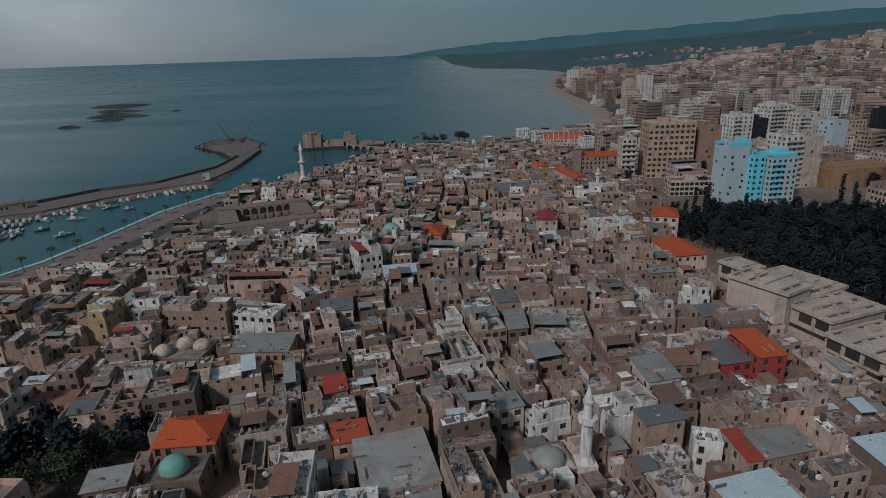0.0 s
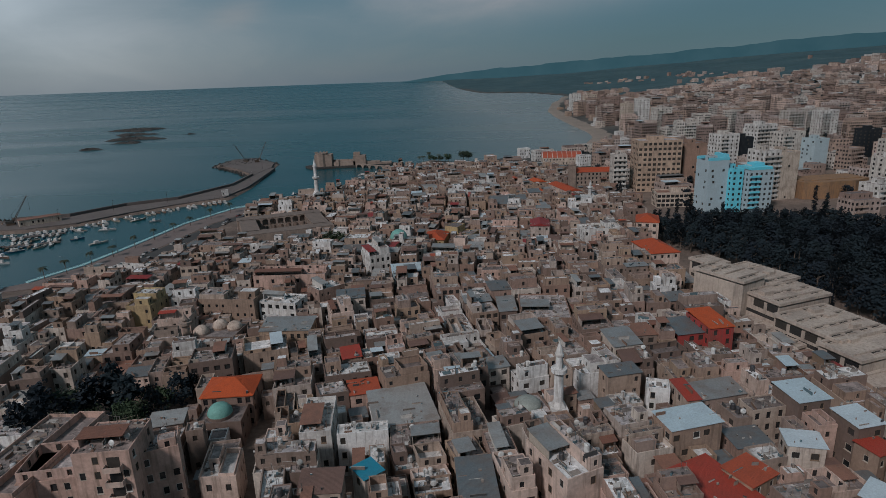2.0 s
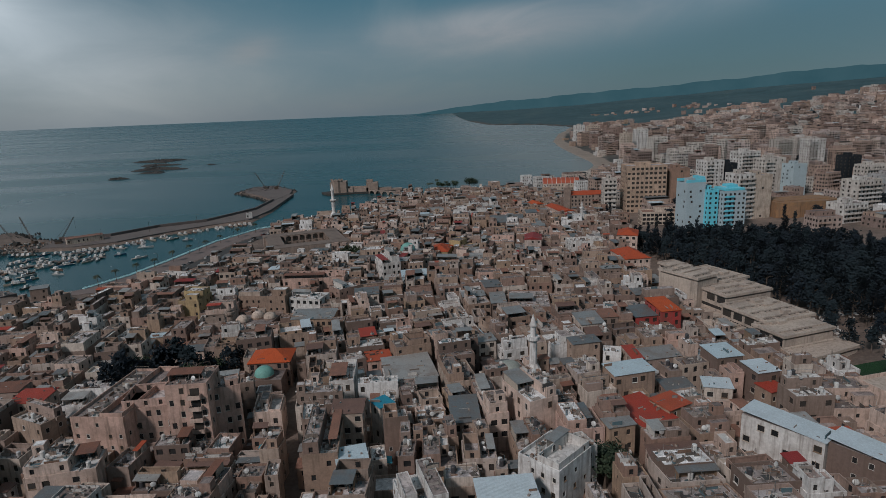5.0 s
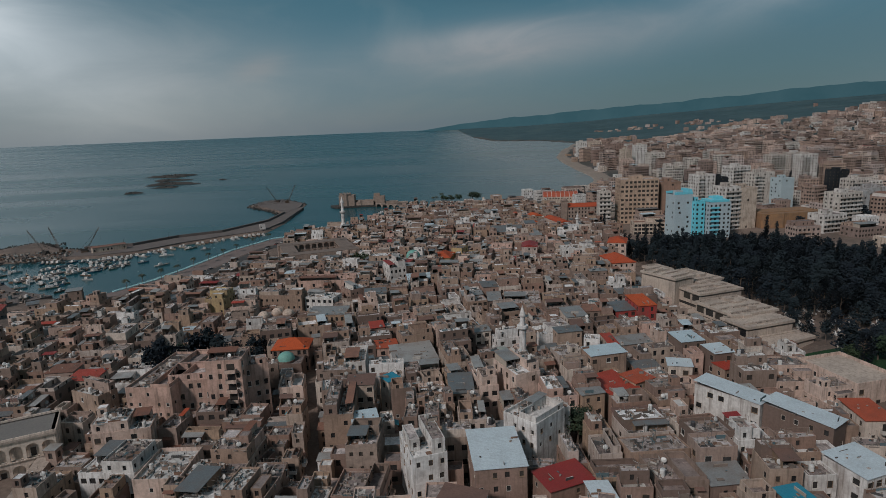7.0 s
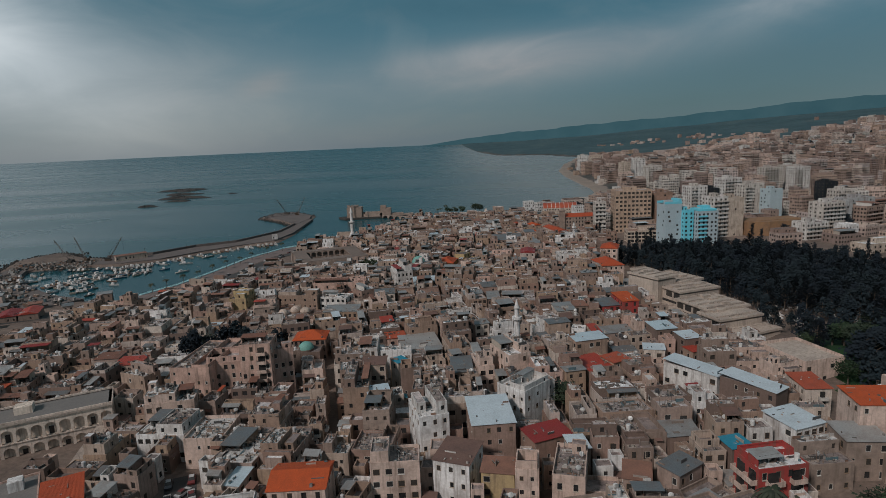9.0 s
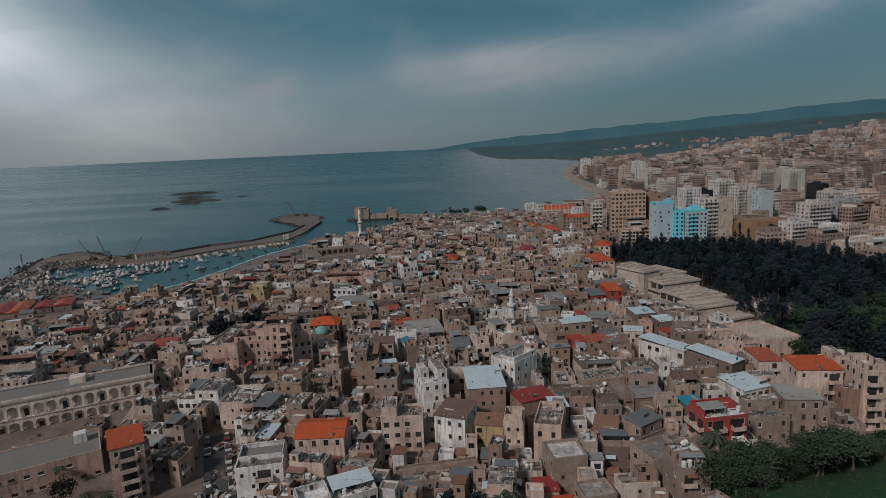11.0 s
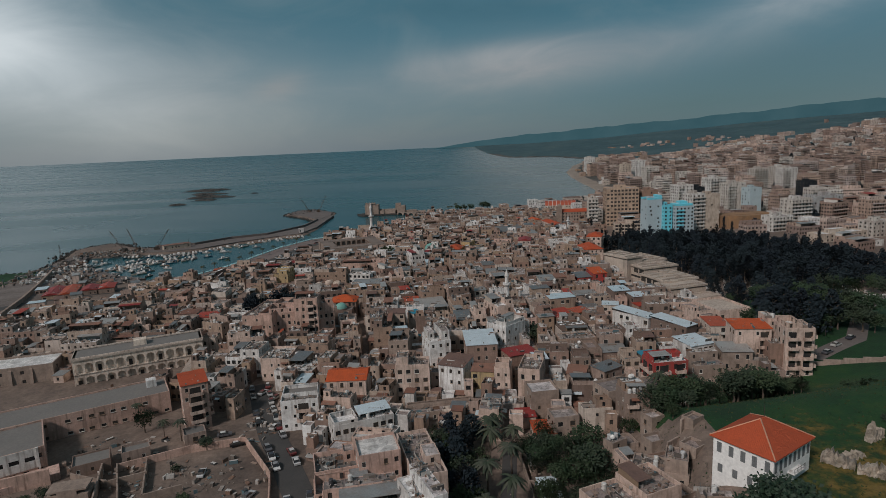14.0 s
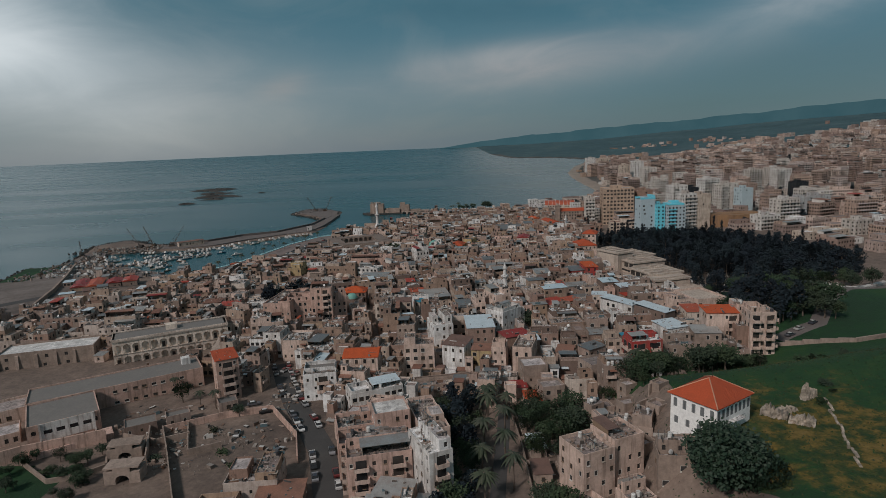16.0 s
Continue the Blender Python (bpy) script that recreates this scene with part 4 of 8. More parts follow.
house(19.1, 118.7, 5.9, 9.5, 7, 16, WALL, PINK, "flat", "house with a pinkish washed roof")
house(48.3, 93.9, 5.0, 4.5, -18, 18, WHITE, PALE_ROOF, "flat", "small whitewashed house among grey roofs")
house(33.0, 147.2, 15.1, 20.2, -7, 17, WALL, ROOF, "flat", "large courtyard house with a grey terrace roof")
house(4.9, 105.0, 11.5, 3.9, 6, 17, WALL, PALE_ROOF, "flat", "long house with a pale painted roof")
house(87.8, 197.1, 11.4, 17.9, 4, 20, CREAM, TILE, "tile", "cream villa with an orange clay-tiled hipped roof")
house(101.9, 242.9, 10.0, 14.0, -20, 20, CREAM, TILE, "tile", "cream house with a red clay-tiled hipped roof")
house(78.9, 241.8, 18.6, 10.5, 4, 17, WHITE, PALE_ROOF, "flat", "long whitewashed house by the cypresses")
house(53.2, 255.5, 9.0, 14.0, -10, 17, WALL, SHEET_RED, "ridge", "house under a bright red ridged roof")
house(87.9, 311.5, 13.0, 12.0, -10, 15, WHITE, PALE_ROOF, "flat", "whitewashed house among grey roofs")
house(47.6, 327.4, 21.2, 21.0, -1, 14, WALL, SHEET_GREY, "ridge", "long shed under a grey ridged roof")
house(-54.6, 173.2, 13.9, 9.3, -16, 14, WHITE, PALE_ROOF, "flat", "white house with a row of dark windows")
house(-48.3, 151.3, 15.7, 9.7, -3, 13, WALL, SHEET_GREY, "sheet", "long hall under a grey sheet roof")
house(-53.9, 111.1, 12.4, 10.3, 2, 14, WALL, TILE, "tile", "stone house with an orange clay-tiled hipped roof beside a dome")
house(-25.3, 222.2, 9.3, 12.1, 23, 15, WHITE, PALE_ROOF, "flat", "white house with a pale roof")
house(-11.2, 204.2, 12.6, 9.7, 6, 13, PALE_BLUE, SHEET_SKY, "sheet", "turquoise-glazed hall under a pale sheet roof")
house(-41.4, 184.6, 10.6, 9.3, 38, 14, WALL, PALE_ROOF, "flat", "house with a pale painted roof")
house(-30.0, 168.5, 9.4, 8.0, 7, 16, WALL, SHEET_GREY, "sheet", "tall narrow house under grey sheet roofing")
house(1.8, 254.5, 10.5, 15.0, -12, 13, YELLOW, TILE, "tile", "ochre house with an old orange tiled hipped roof")
house(15.0, 262.0, 15.0, 9.0, -30, 12.5, YELLOW, ROOF, "flat", "long ochre house behind an orange roof")
house(92.0, 366.0, 10.0, 32.0, 10, 13.5, CREAM, TILE, "ridge", "long hall under an orange tiled ridge roof")
house(80.0, 398.0, 9.0, 14.0, 10, 13.0, WALL, TILE, "ridge", "house under an orange tiled ridge roof")
house(72.0, 360.0, 13.0, 11.0, -6, 12.0, WALL, TILE, "tile", "low house with a faded red tiled roof")
house(-56.6, 198.4, 28.0, 9.0, -3, 15, PINK, ROOF, "flat", "long pinkish stone house with many windows")
house(-101.2, 171.5, 8.8, 11.4, -7, 16, YELLOW, ROOF, "flat", "ochre-yellow house with small windows")
house(-72.9, 173.5, 20.0, 8.0, -8, 15, WALL, ROOF, "flat", "long brown stone house with rows of windows")
house(-28.3, 90.1, 6.6, 14.1, 3, 17, WHITE, PALE_ROOF, "flat", "house with a bright white painted roof terrace")
house(-18.4, 86.1, 10.8, 3.7, 4, 16, WHITE, PALE_ROOF, "flat", "low house with a long white painted roof")
house(-15.8, 69.1, 4.1, 4.3, 38, 18, WALL, TARP, "sheet", "small house covered with a turquoise tarpaulin")
house(-23.3, 63.7, 7.3, 6.0, 0, 20, WALL, SHEET_RUST, "sheet", "house under a rusty brown sheet roof")
house(-12.3, 63.0, 5.7, 5.0, 8, 18, WALL, PALE_ROOF, "flat", "house with a pale roof terrace")
house(-132.1, 231.9, 20.2, 5.6, -18, 10, WHITE, PALE_ROOF, "flat", "low white house by the harbour road")
house(64.1, -4.4, 10.8, 7.6, 8, 22, REDWALL, PALE_ROOF, "flat", "red painted house of four storeys with balconies")
house(80.4, 15.3, 9.0, 9.0, 19, 20, WHITE, SHEET_SKY, "sheet", "white house under a pale blue sheet roof")
house(70.5, 46.4, 6.0, 16.0, 38, 21, WHITE, SHEET_SKY, "sheet", "white workshop under a long pale blue sheet roof")
house(80.8, 34.3, 6.0, 15.0, 34, 21, WALL, SHEET_SKY, "sheet", "workshop under a long pale blue sheet roof")
house(97.2, 13.0, 11.0, 9.0, -6, 25.6, CREAM, TILE, "sheet", "cream block of flats under a flat orange-red roof")
house(103.5, 16.0, 6.0, 9.0, -6, 24.6, CREAM, PALE_ROOF, "flat", "pale block of flats with cream parapets")
house(101.8, 6.6, 4.4, 8.0, -6, 22, WALL, ROOF, "flat", "narrow stair house between two blocks of flats")
house(89.8, 7.0, 9.0, 8.0, -6, 20.2, STONE, SHEET_GREY, "sheet", "stone house with a grey lean-to roof")
house(79.4, 3.4, 9.5, 7.5, 4, 17.4, STONE, ROOF, "flat", "old stone house with a row of windows")
house(95.6, 4.2, 6.0, 6.0, -6, 17.0, STONE, ROOF, "flat", "old stone house with a broken terrace")
house(97.6, -1.2, 6.5, 4.5, -6, 15.5, WALL, ROOF, "flat", "low house with balconies at the meadow's edge")
house(109.5, 61.0, 14.3, 18.5, 13, 18.5, CREAM, CONCRETE, "flat", "beige hall with a plain flat roof", extras=False, rise=0.9)
house(107.6, 5.4, 8.4, 9.0, -6, 27.6, CREAM, PALE_ROOF, "flat", "cream block of flats with open balconies")
house(96.5, 47.5, 9.0, 10.0, 10, 17.5, CREAM, PALE_ROOF, "flat", "pale beige house with a roof terrace")
house(9.9, 25.6, 10.5, 14.2, 4, 20, WALL, SHEET_SKY, "sheet", "house under a wide pale blue sheet roof")
house(20.4, 39.4, 9.5, 11.0, -46, 21, WHITE, PALE_ROOF, "flat", "house with a pale roof terrace")
house(23.7, 43.3, 10.4, 5.8, 18, 20, WHITE, PALE_ROOF, "flat", "house with a pale roof terrace")
house(23.0, 19.4, 10.3, 6.9, 22, 17, WALL, SHEET_RED, "sheet", "house under a dark red sheet roof")
house(-46.6, -4.0, 11.0, 11.0, 10, 14.2, WHITE, DARK_ROOF, "flat", "white block with balconies and a dark roof by the street")
house(-33.3, 5.5, 12.3, 11.0, 1, 16.4, CREAM, TILE, "ridge", "tan house under a bright orange-red ridged roof")
house(-80.0, -3.0, 7.4, 10.0, 30, 20, PINK, TILE, "sheet", "tall narrow pink house with a red sloped roof and balconies")
house(-77.9, 39.2, 13.6, 10.3, -5, 13, WHITE, PALE_ROOF, "flat", "whitewashed house with a pale roof")
house(-64.9, 36.4, 10.4, 13.3, -1, 13, CREAM, PALE_ROOF, "flat", "yellow-walled house with a pale roof")
house(-12.8, 9.1, 10.9, 7.3, 2, 18, CREAM, ROOF, "flat", "broad tan house of four storeys")
house(-25.7, -19.4, 17.0, 7.5, 24, 13.4, WHITE, PALE_ROOF, "flat", "low whitewashed block with a pale roof")
house(-5.7, 30.0, 7.7, 12.1, 16, 20, WHITE, PALE_ROOF, "flat", "tall white house with small windows")
house(-17.4, -46.5, 9.6, 9.0, 16, 19.2, PINK, PALE_ROOF, "flat", "pinkish block of flats with a white roof", extras=False)
house(-27.4, -46.6, 9.8, 9.0, 16, 15.0, PINK, DARK_ROOF, "flat", "open dark roof terrace of a block of flats", rise=1.3)
house(-22.4, -55.6, 15.6, 8.6, 14, 14.2, PINK, ROOF, "flat", "low middle wing of a block of flats with a terrace", rise=1.1)
house(-18.4, -64.6, 15.6, 9.0, 12, 17.0, PINK, ROOF, "flat", "pinkish block of flats with open bays and tanks", rise=0.9)
house(-5.4, -69.2, 5.8, 13.5, 25, 21.4, WHITE, PALE_ROOF, "flat", "tall narrow white block of flats")
house(30.6, -72.0, 8.4, 9.5, 24, 20.4, CREAM, ROOF, "flat", "stained stone block of flats below the villa")
house(38.6, -67.6, 8.4, 9.0, 24, 21.2, CREAM, ROOF, "flat", "stained low stone house with a cluttered terrace")
house(44.6, -57.6, 11.5, 6.0, -24, 18.6, STONE, ROOF, "flat", "low stone house with a broken terrace")
house(48.6, -75.6, 6.8, 6.0, -8, 19.6, STONE, ROOF, "flat", "roofless stone rooms beside the white villa", rise=1.3)
house(24.6, -24.0, 5.6, 7.0, 4, 10.8, CREAM, TILE, "sheet", "small cream house with a red tiled lean-to roof")
house(20.6, -17.4, 5.0, 5.0, 4, 12.0, CREAM, SHEET_RED, "sheet", "narrow house with a red sheet awning roof")
house(51.6, -6.0, 11.0, 9.5, 30, 14.2, STONE, ROOF, "flat", "pale stone house with tall windows above the gardens", size=1, skip=0.05)
house(48.6, 2.4, 8.0, 5.4, 34, 17.2, WALL, SHEET_GREY, "sheet", "open roof shelter under a grey sheet")
house(39.0, 1.0, 5.6, 6.6, -18, 16.8, WALL, SHEET_RUST, "sheet", "narrow house with a rusty lean-to roof")
house(31.2, 0.2, 7.4, 6.0, -10, 14.0, CREAM, ROOF, "flat", "low pinkish house with a red-banded terrace", extras=False, rise=0.9)
house(25.0, 1.2, 6.6, 13.0, -16, 19.4, CREAM, ROOF, "flat", "tall tan house on a street corner", rise=0.9)
house(16.4, 5.0, 5.0, 8.4, -10, 17.8, CREAM, ROOF, "flat", "narrow tan house with a cluttered terrace")
house(10.2, 5.4, 7.2, 6.0, -12, 16.8, YELLOW, SHEET_RUST, "sheet", "yellow house under a mauve-brown sheet roof")
house(1.4, 10.6, 8.6, 9.6, -22, 17.6, WHITE, SHEET_RUST, "sheet", "white house with brown and pale sheet roofs")
house(-3.6, -5.2, 21.0, 6.4, 10, 9.0, STONE, ROOF, "flat", "long low stone building above a yard", rise=0.5)
house(40.0, -16.2, 4.2, 4.2, -12, 10.8, WHITE, SHEET_RED, "sheet", "small white stair house with a red roof")
house(63.0, 7.6, 5.2, 4.8, 12, 18.8, WALL, TARP, "sheet", "small house covered with a turquoise tarpaulin")
house(-7.4, -45.0, 7.6, 21.0, 16, 16.0, CREAM, ROOF, "flat", "long cream block of flats with a cluttered roof")
for k in range(4):
    house(-252.0 + 9.0 * k, 184.0 + 4.5 * k * (0.4 if k < 2 else 0.9), 9.0, (26, 26, 16, 16)[k], 24, 7.4 - 0.5 * (k > 1), WALL, SHEET_RED, "ridge", "harbour market hall under a faded red ridged roof", category="market hall", group="harbour market halls")
house(-62.0, 71.6, 9.8, 10.2, 3, 26.2, PINK, ROOF, "flat", "tall pink block of flats with dark windows")
house(-55.8, 75.4, 6.8, 7.1, 21, 22, PINK, ROOF, "flat", "pink block of flats with dark windows")
house(-69.2, 73.3, 19.4, 9.8, 7, 20, PINK, ROOF, "flat", "long pink house with rows of windows")
house(-80.5, 76.6, 13.1, 26.5, -6, 20, PINK, ROOF, "flat", "large pink house with a long facade")
house(-82.6, 51.8, 13.8, 7.8, 12, 16, CREAM, PALE_ROOF, "flat", "beige house with a pale roof terrace")
house(-104.0, 75.5, 11.8, 6.2, -26, 15, WALL, PALE_ROOF, "flat", "house with a pale roof")
house(-20.7, 48.0, 6.3, 6.1, 14, 17, WALL, SHEET_SKY, "sheet", "small house under a pale blue sheet roof")
house(-27.4, 54.4, 7.4, 15.8, 3, 18, WALL, PALE_ROOF, "flat", "long house with a pale roof terrace")

# ---- villa on the castle hill ----


def villa():
    vx, vy, top = 59.4, -69.0, 30.9
    base = 22.6
    root = holder("villa", pose(vx, vy, base, 0, 0, 34.5), "white villa with an orange clay-tiled hipped roof on the green hill", "villa")
    w, d, h = 13.0, 11.4, top - base
    keep_clear(vx, vy, w + 5, d + 5, 34.5)
    s = Shape()
    x0, y0, x1, y1 = -w / 2, -d / 2, w / 2, d / 2
    holes = []
    upper, lower = 4.2, h - 4.2
    s.box(x0, y0, -9, x1, y1, 0)
    for a, b, n, m in (((x0, y0), (x1, y0), 8, 0), ((x1, y0), (x1, y1), 5, 4), ((x1, y1), (x0, y1), 6, 4), ((x0, y1), (x0, y0), 5, 4)):
        s.facade(a, b, 0, lower, m if m else 0, 1, 1.0, 1.7, skip=0.35, rng=random.Random(n), holes=holes)
        s.facade(a, b, lower, h, n, 1, 0.95, 2.1, rng=random.Random(5), holes=holes)
    part("wall", s, [VILLA_WHITE, GLASS], root)
    r = Shape()
    hip(r, x0, y0, x1, y1, h + 0.02, 3.7, 0.55)
    part("roof", r, [TILE], root, "bright orange clay-tiled hipped roof")
    ridges = Shape()
    for cx_, cy_ in ((x0 - 0.5, y0 - 0.5), (x1 + 0.5, y0 - 0.5), (x1 + 0.5, y1 + 0.5), (x0 - 0.5, y1 + 0.5)):
        ex = (d + 1.1) / 2 * (1 if cx_ < 0 else -1)
        ridges.beam((cx_, cy_, h + 0.1), (cx_ + ex, 0, h + 3.75), 0.13)
    part("hip_tiles", ridges, [RIDGE], root, "pale mortared hip tiles")
    part("eaves", Shape().box(x0 - 0.2, y0 - 0.2, h - 0.32, x1 + 0.2, y1 + 0.2, h - 0.17), [WHITE], root)
    part("flagpole", Shape().beam((0.5, 0, h + 3.4), (0.5, 0, h + 6.2), 0.05, 0, 6), [STEEL], root)
    b = Shape().box(-1.6, y0 - 1.3, lower - 0.1, 2.6, y0, lower + 0.08)
    part("balcony", b, [WHITE], root)
    rail = Shape()
    for k in range(9):
        rail.beam((-1.5 + k * 0.5, y0 - 1.2, lower + 0.08), (-1.5 + k * 0.5, y0 - 1.2, lower + 0.95), 0.025)
    rail.beam((-1.55, y0 - 1.2, lower + 0.95), (2.55, y0 - 1.2, lower + 0.95), 0.04)
    part("railing", rail, [STEEL], root)
    shutter = Shape().box(-0.46, -0.05, 0, -0.02, 0.03, 2.05).box(0.02, -0.05, 0, 0.46, 0.03, 2.05)
    for k in range(7):
        shutter.box(-0.42, -0.075, 0.15 + k * 0.27, -0.06, -0.05, 0.3 + k * 0.27).box(0.06, -0.075, 0.15 + k * 0.27, 0.42, -0.05, 0.3 + k * 0.27)
    sm = shutter.mesh("shutter", SHUTTER)
    for p, ang, lo in holes:
        part("shutter", sm, [], root, "grey louvred shutters", pose(p.x, p.y, lo, 0, 0, math.degrees(ang)) @ Matrix.Diagonal((1, 1, 1 if lo > lower else 0.82, 1)))
    # arched heads over the three middle windows
    for k in (-1, 0, 1):
        a = Shape()
        n = 10
        pts = [(0.45 * math.cos(math.pi * i / n), 0.45 * math.sin(math.pi * i / n)) for i in range(n + 1)]
        a.add([(px, -0.03, pz) for px, pz in pts] + [(px, 0.05, pz) for px, pz in pts], [tuple(range(n + 1))] + [(i + 1, i, n + 1 + i, n + 2 + i) for i in range(n)])
        part("fanlight", a, [GLASS], root, m=pose(k * 1.8 + 0.0, y0, h - 0.75))


VILLA_WHITE = material("clean_white_render", [(0.80, 0.79, 0.77)], big=0.3, fine=1.5, stained=0.12, stain=(0.5, 0.47, 0.43), bump=0.1)
RIDGE = material("mortared_hip_tiles", [(0.55, 0.28, 0.18)], big=0.5)
SHUTTER = material("grey_louvre_paint", [(0.16, 0.17, 0.175)], rough=0.7, big=0.5)
villa()


def arch(s, x, y0, y1, z, wide, spring, high, slot=0, n=8):
    """The wall round one arched opening, cell x..x+wide, from z to z+high; the opening springs at spring."""
    r = wide * 0.39
    c = x + wide / 2
    pts = [(c - r, z)] + [(c - r * math.cos(math.pi * i / n), z + spring + r * 0.8 * math.sin(math.pi * i / n)) for i in range(n + 1)] + [(c + r, z)]
    m = len(pts)
    for yy, flip in ((y0, False), (y1, True)):
        top = [(px, yy, z + high) for px, _ in pts]
        low_ = [(px, yy, pz) for px, pz in pts]
        f = [(i, i + 1, m + i + 1, m + i) for i in range(m - 1)]
        s.add(low_ + top, [k[::-1] for k in f] if flip else f, slot)
        for a, b in ((x, c - r), (c + r, x + wide)):
            q = [(a, yy, z), (b, yy, z), (b, yy, z + high), (a, yy, z + high)]
            s.add(q, [(3, 2, 1, 0) if flip else (0, 1, 2, 3)], slot)
    s.add([(px, y0, pz) for px, pz in pts] + [(px, y1, pz) for px, pz in pts], [(i, m + i, m + i + 1, i + 1) for i in range(m - 1)], slot)


def arcaded_school():
    """Two storeys of round arches under a long flat roof."""
    x, y, w, d, turn = -123.4, 46.6, 45, 12.5, 27
    g0 = 4.4
    h = 15.4 - g0
    keep_clear(x, y, w, d, turn)
    keep_clear(x + 6, y - 15, w - 4, 17, turn)
    root = holder("arcaded_school", pose(x, y, g0, 0, 0, turn), "long pale building with two storeys of arcades and a flat roof", "school")
    n, hh = 13, (h - 0.6) / 2
    for row in (0, 1):
        s = Shape()
        for i in range(n):
            arch(s, -w / 2 + i * w / n, -d / 2, -d / 2 + 0.5, row * hh, w / n, hh * 0.52, hh)
        s.box(-w / 2, -d / 2 - 0.25, row * hh + hh - 0.28, w / 2, -d / 2 - 0.003, row * hh + hh)
        part("arcade", s, [PALE_STONE], root, "round-arched arcade")
    body = Shape()
    body.box(-w / 2, -d / 2 + 1.1, -3, w / 2, d / 2, h)
    body.box(-w / 2, -d / 2 + 0.5, hh - 0.2, w / 2, -d / 2 + 1.1, hh)
    body.box(-w / 2, -d / 2, -3, w / 2, -d / 2 + 1.1, 0)
    part("back_wall", body, [PALE_STONE], root)
    roof = Shape().box(-w / 2 - 0.3, -d / 2 - 0.4, h - 0.55, w / 2 + 0.3, d / 2 + 0.2, h)
    part("roof", roof, [CONCRETE], root)
    part("roof_felt", Shape().box(-w / 2 + 0.8, -d / 2 + 0.8, h + 0.004, w / 2 - 0.8, d / 2 - 0.8, h + 0.05), [DARK_ROOF], root)
    para = Shape()
    for a in ((-w / 2 - 0.3, -d / 2 - 0.4, w / 2 + 0.3, -d / 2 - 0.1), (-w / 2 - 0.3, d / 2 - 0.1, w / 2 + 0.3, d / 2 + 0.2)):
        para.box(a[0], a[1], h, a[2], a[3], h + 0.6)
    part("parapet", para, [PALE_STONE], root)
    part("stair_head", Shape().box(-2, -1, h + 0.05, 2.5, 3, h + 2.2), [PALE_STONE], root)
    for row in (0, 1):
        for i in range(n):
            if (i + row) % 3 == 0:
                part("doorway", DOORWAY, [], root, m=pose(-w / 2 + (i + 0.5) * w / n, -d / 2 + 1.09, row * hh + 0.03))
    # ramp up to the gallery
    r = Shape()
    r.add([(10, -d / 2 - 17, 0), (13.5, -d / 2 - 17, 0), (22, -d / 2 - 1, 0), (18, -d / 2 - 1, 0), (10, -d / 2 - 17, 0.4), (13.5, -d / 2 - 17, 0.4), (22, -d / 2 - 1, hh), (18, -d / 2 - 1, hh)],
          [(0, 1, 5, 4), (1, 2, 6, 5), (2, 3, 7, 6), (3, 0, 4, 7), (4, 5, 6, 7)])
    part("ramp", r, [CONCRETE], root, "sloping concrete ramp")


PALE_STONE = plaster("pale_dressed_stone", (0.74, 0.62, 0.53), (0.76, 0.65, 0.55))
DOORWAY = Shape().box(-0.6, -0.08, 0, 0.6, 0.0, 2.3, 1).box(-0.72, -0.05, 0, -0.6, 0.0, 2.42).box(0.6, -0.05, 0, 0.72, 0.0, 2.42).box(-0.6, -0.05, 2.3, 0.6, 0.0, 2.42).mesh("doorway", FRAME, GLASS)
arcaded_school()


def lower_school():
    """An L of classrooms with a broad dark flat roof and a white end panel."""
    root = holder("lower_school", pose(-119.5, -1.5, 4.2, 0, 0, 32), "pink school wing with a broad dark flat roof", "school")
    keep_clear(-119.5, -1.5, 56, 16, 32)
    keep_clear(-124.5, -26, 19, 24, 37)
    h = 7.8
    s = Shape()
    holes = []
    shell(s, -27, -7.5, 27, 7.5, 0, h, 0.5, (1.5, 1.0), 18, 2, 3, 0, 0.12, random.Random(4), 0.3, holes)
    s.box(-26.9, -7.4, -3, 26.9, 7.4, 0)
    body = part("wall", s, [PINK, GLASS], root)
    part("roof", roof_slab(-27, -7.5, 27, 7.5, h, 0.31), [DARK_ROOF], root)
    wm = window_mesh(1.5, 1.0, True)
    for p, ang, lo in holes:
        if abs(ang) < 0.1:
            part("window", wm, [], root, m=pose(p.x, p.y, lo, 0, 0, math.degrees(ang)))
    part("roof_hatch", Shape().box(21, 1, h + 0.003, 24, 4, h + 2.4), [WHITE], root)
    end = holder("school_hall", pose(-123.5, -26, 4.0, 0, 0, 36), "school hall with a white end panel and a dark flat roof", "school")
    s = Shape()
    shell(s, -9.5, -10, 9.5, 10, 0, 8.3, 0.5, (1.2, 1.3), 6, 2, 4, 0, 0.25, random.Random(6), 0.3)
    s.box(-9.4, -9.9, -4, 9.4, 9.9, 0)
    part("wall", s, [PINK, GLASS], end)
    part("roof", roof_slab(-9.5, -10, 9.5, 10, 8.3, 0.31), [DARK_ROOF], end)
    pn = Shape()
    pn.facade((-6, -10.12), (7.5, -10.12), 3.3, 8.4, 4, 1, 2.2, 1.2, deep=0.1, rng=random.Random(1))
    pn.box(-6, -10.1, 3.2, 7.5, -10.02, 3.3).box(-6, -10.12, 8.4, 7.5, -10.0, 8.8).box(7.5, -10.5, 2.8, 8.0, -10.0, 8.9).box(-6.5, -10.5, 2.8, -6, -10.0, 8.9)
    part("panel", pn, [WHITE, GLASS], end, "white rendered end panel with four windows")
    t = Shape()
    t.box(-10.5, -17, -4, 12, -10.05, 2.6).box(-10.5, -17, 2.6, 12, -16.6, 3.2)
    part("terrace", t, [PINK], end, "pink retaining terrace")


lower_school()


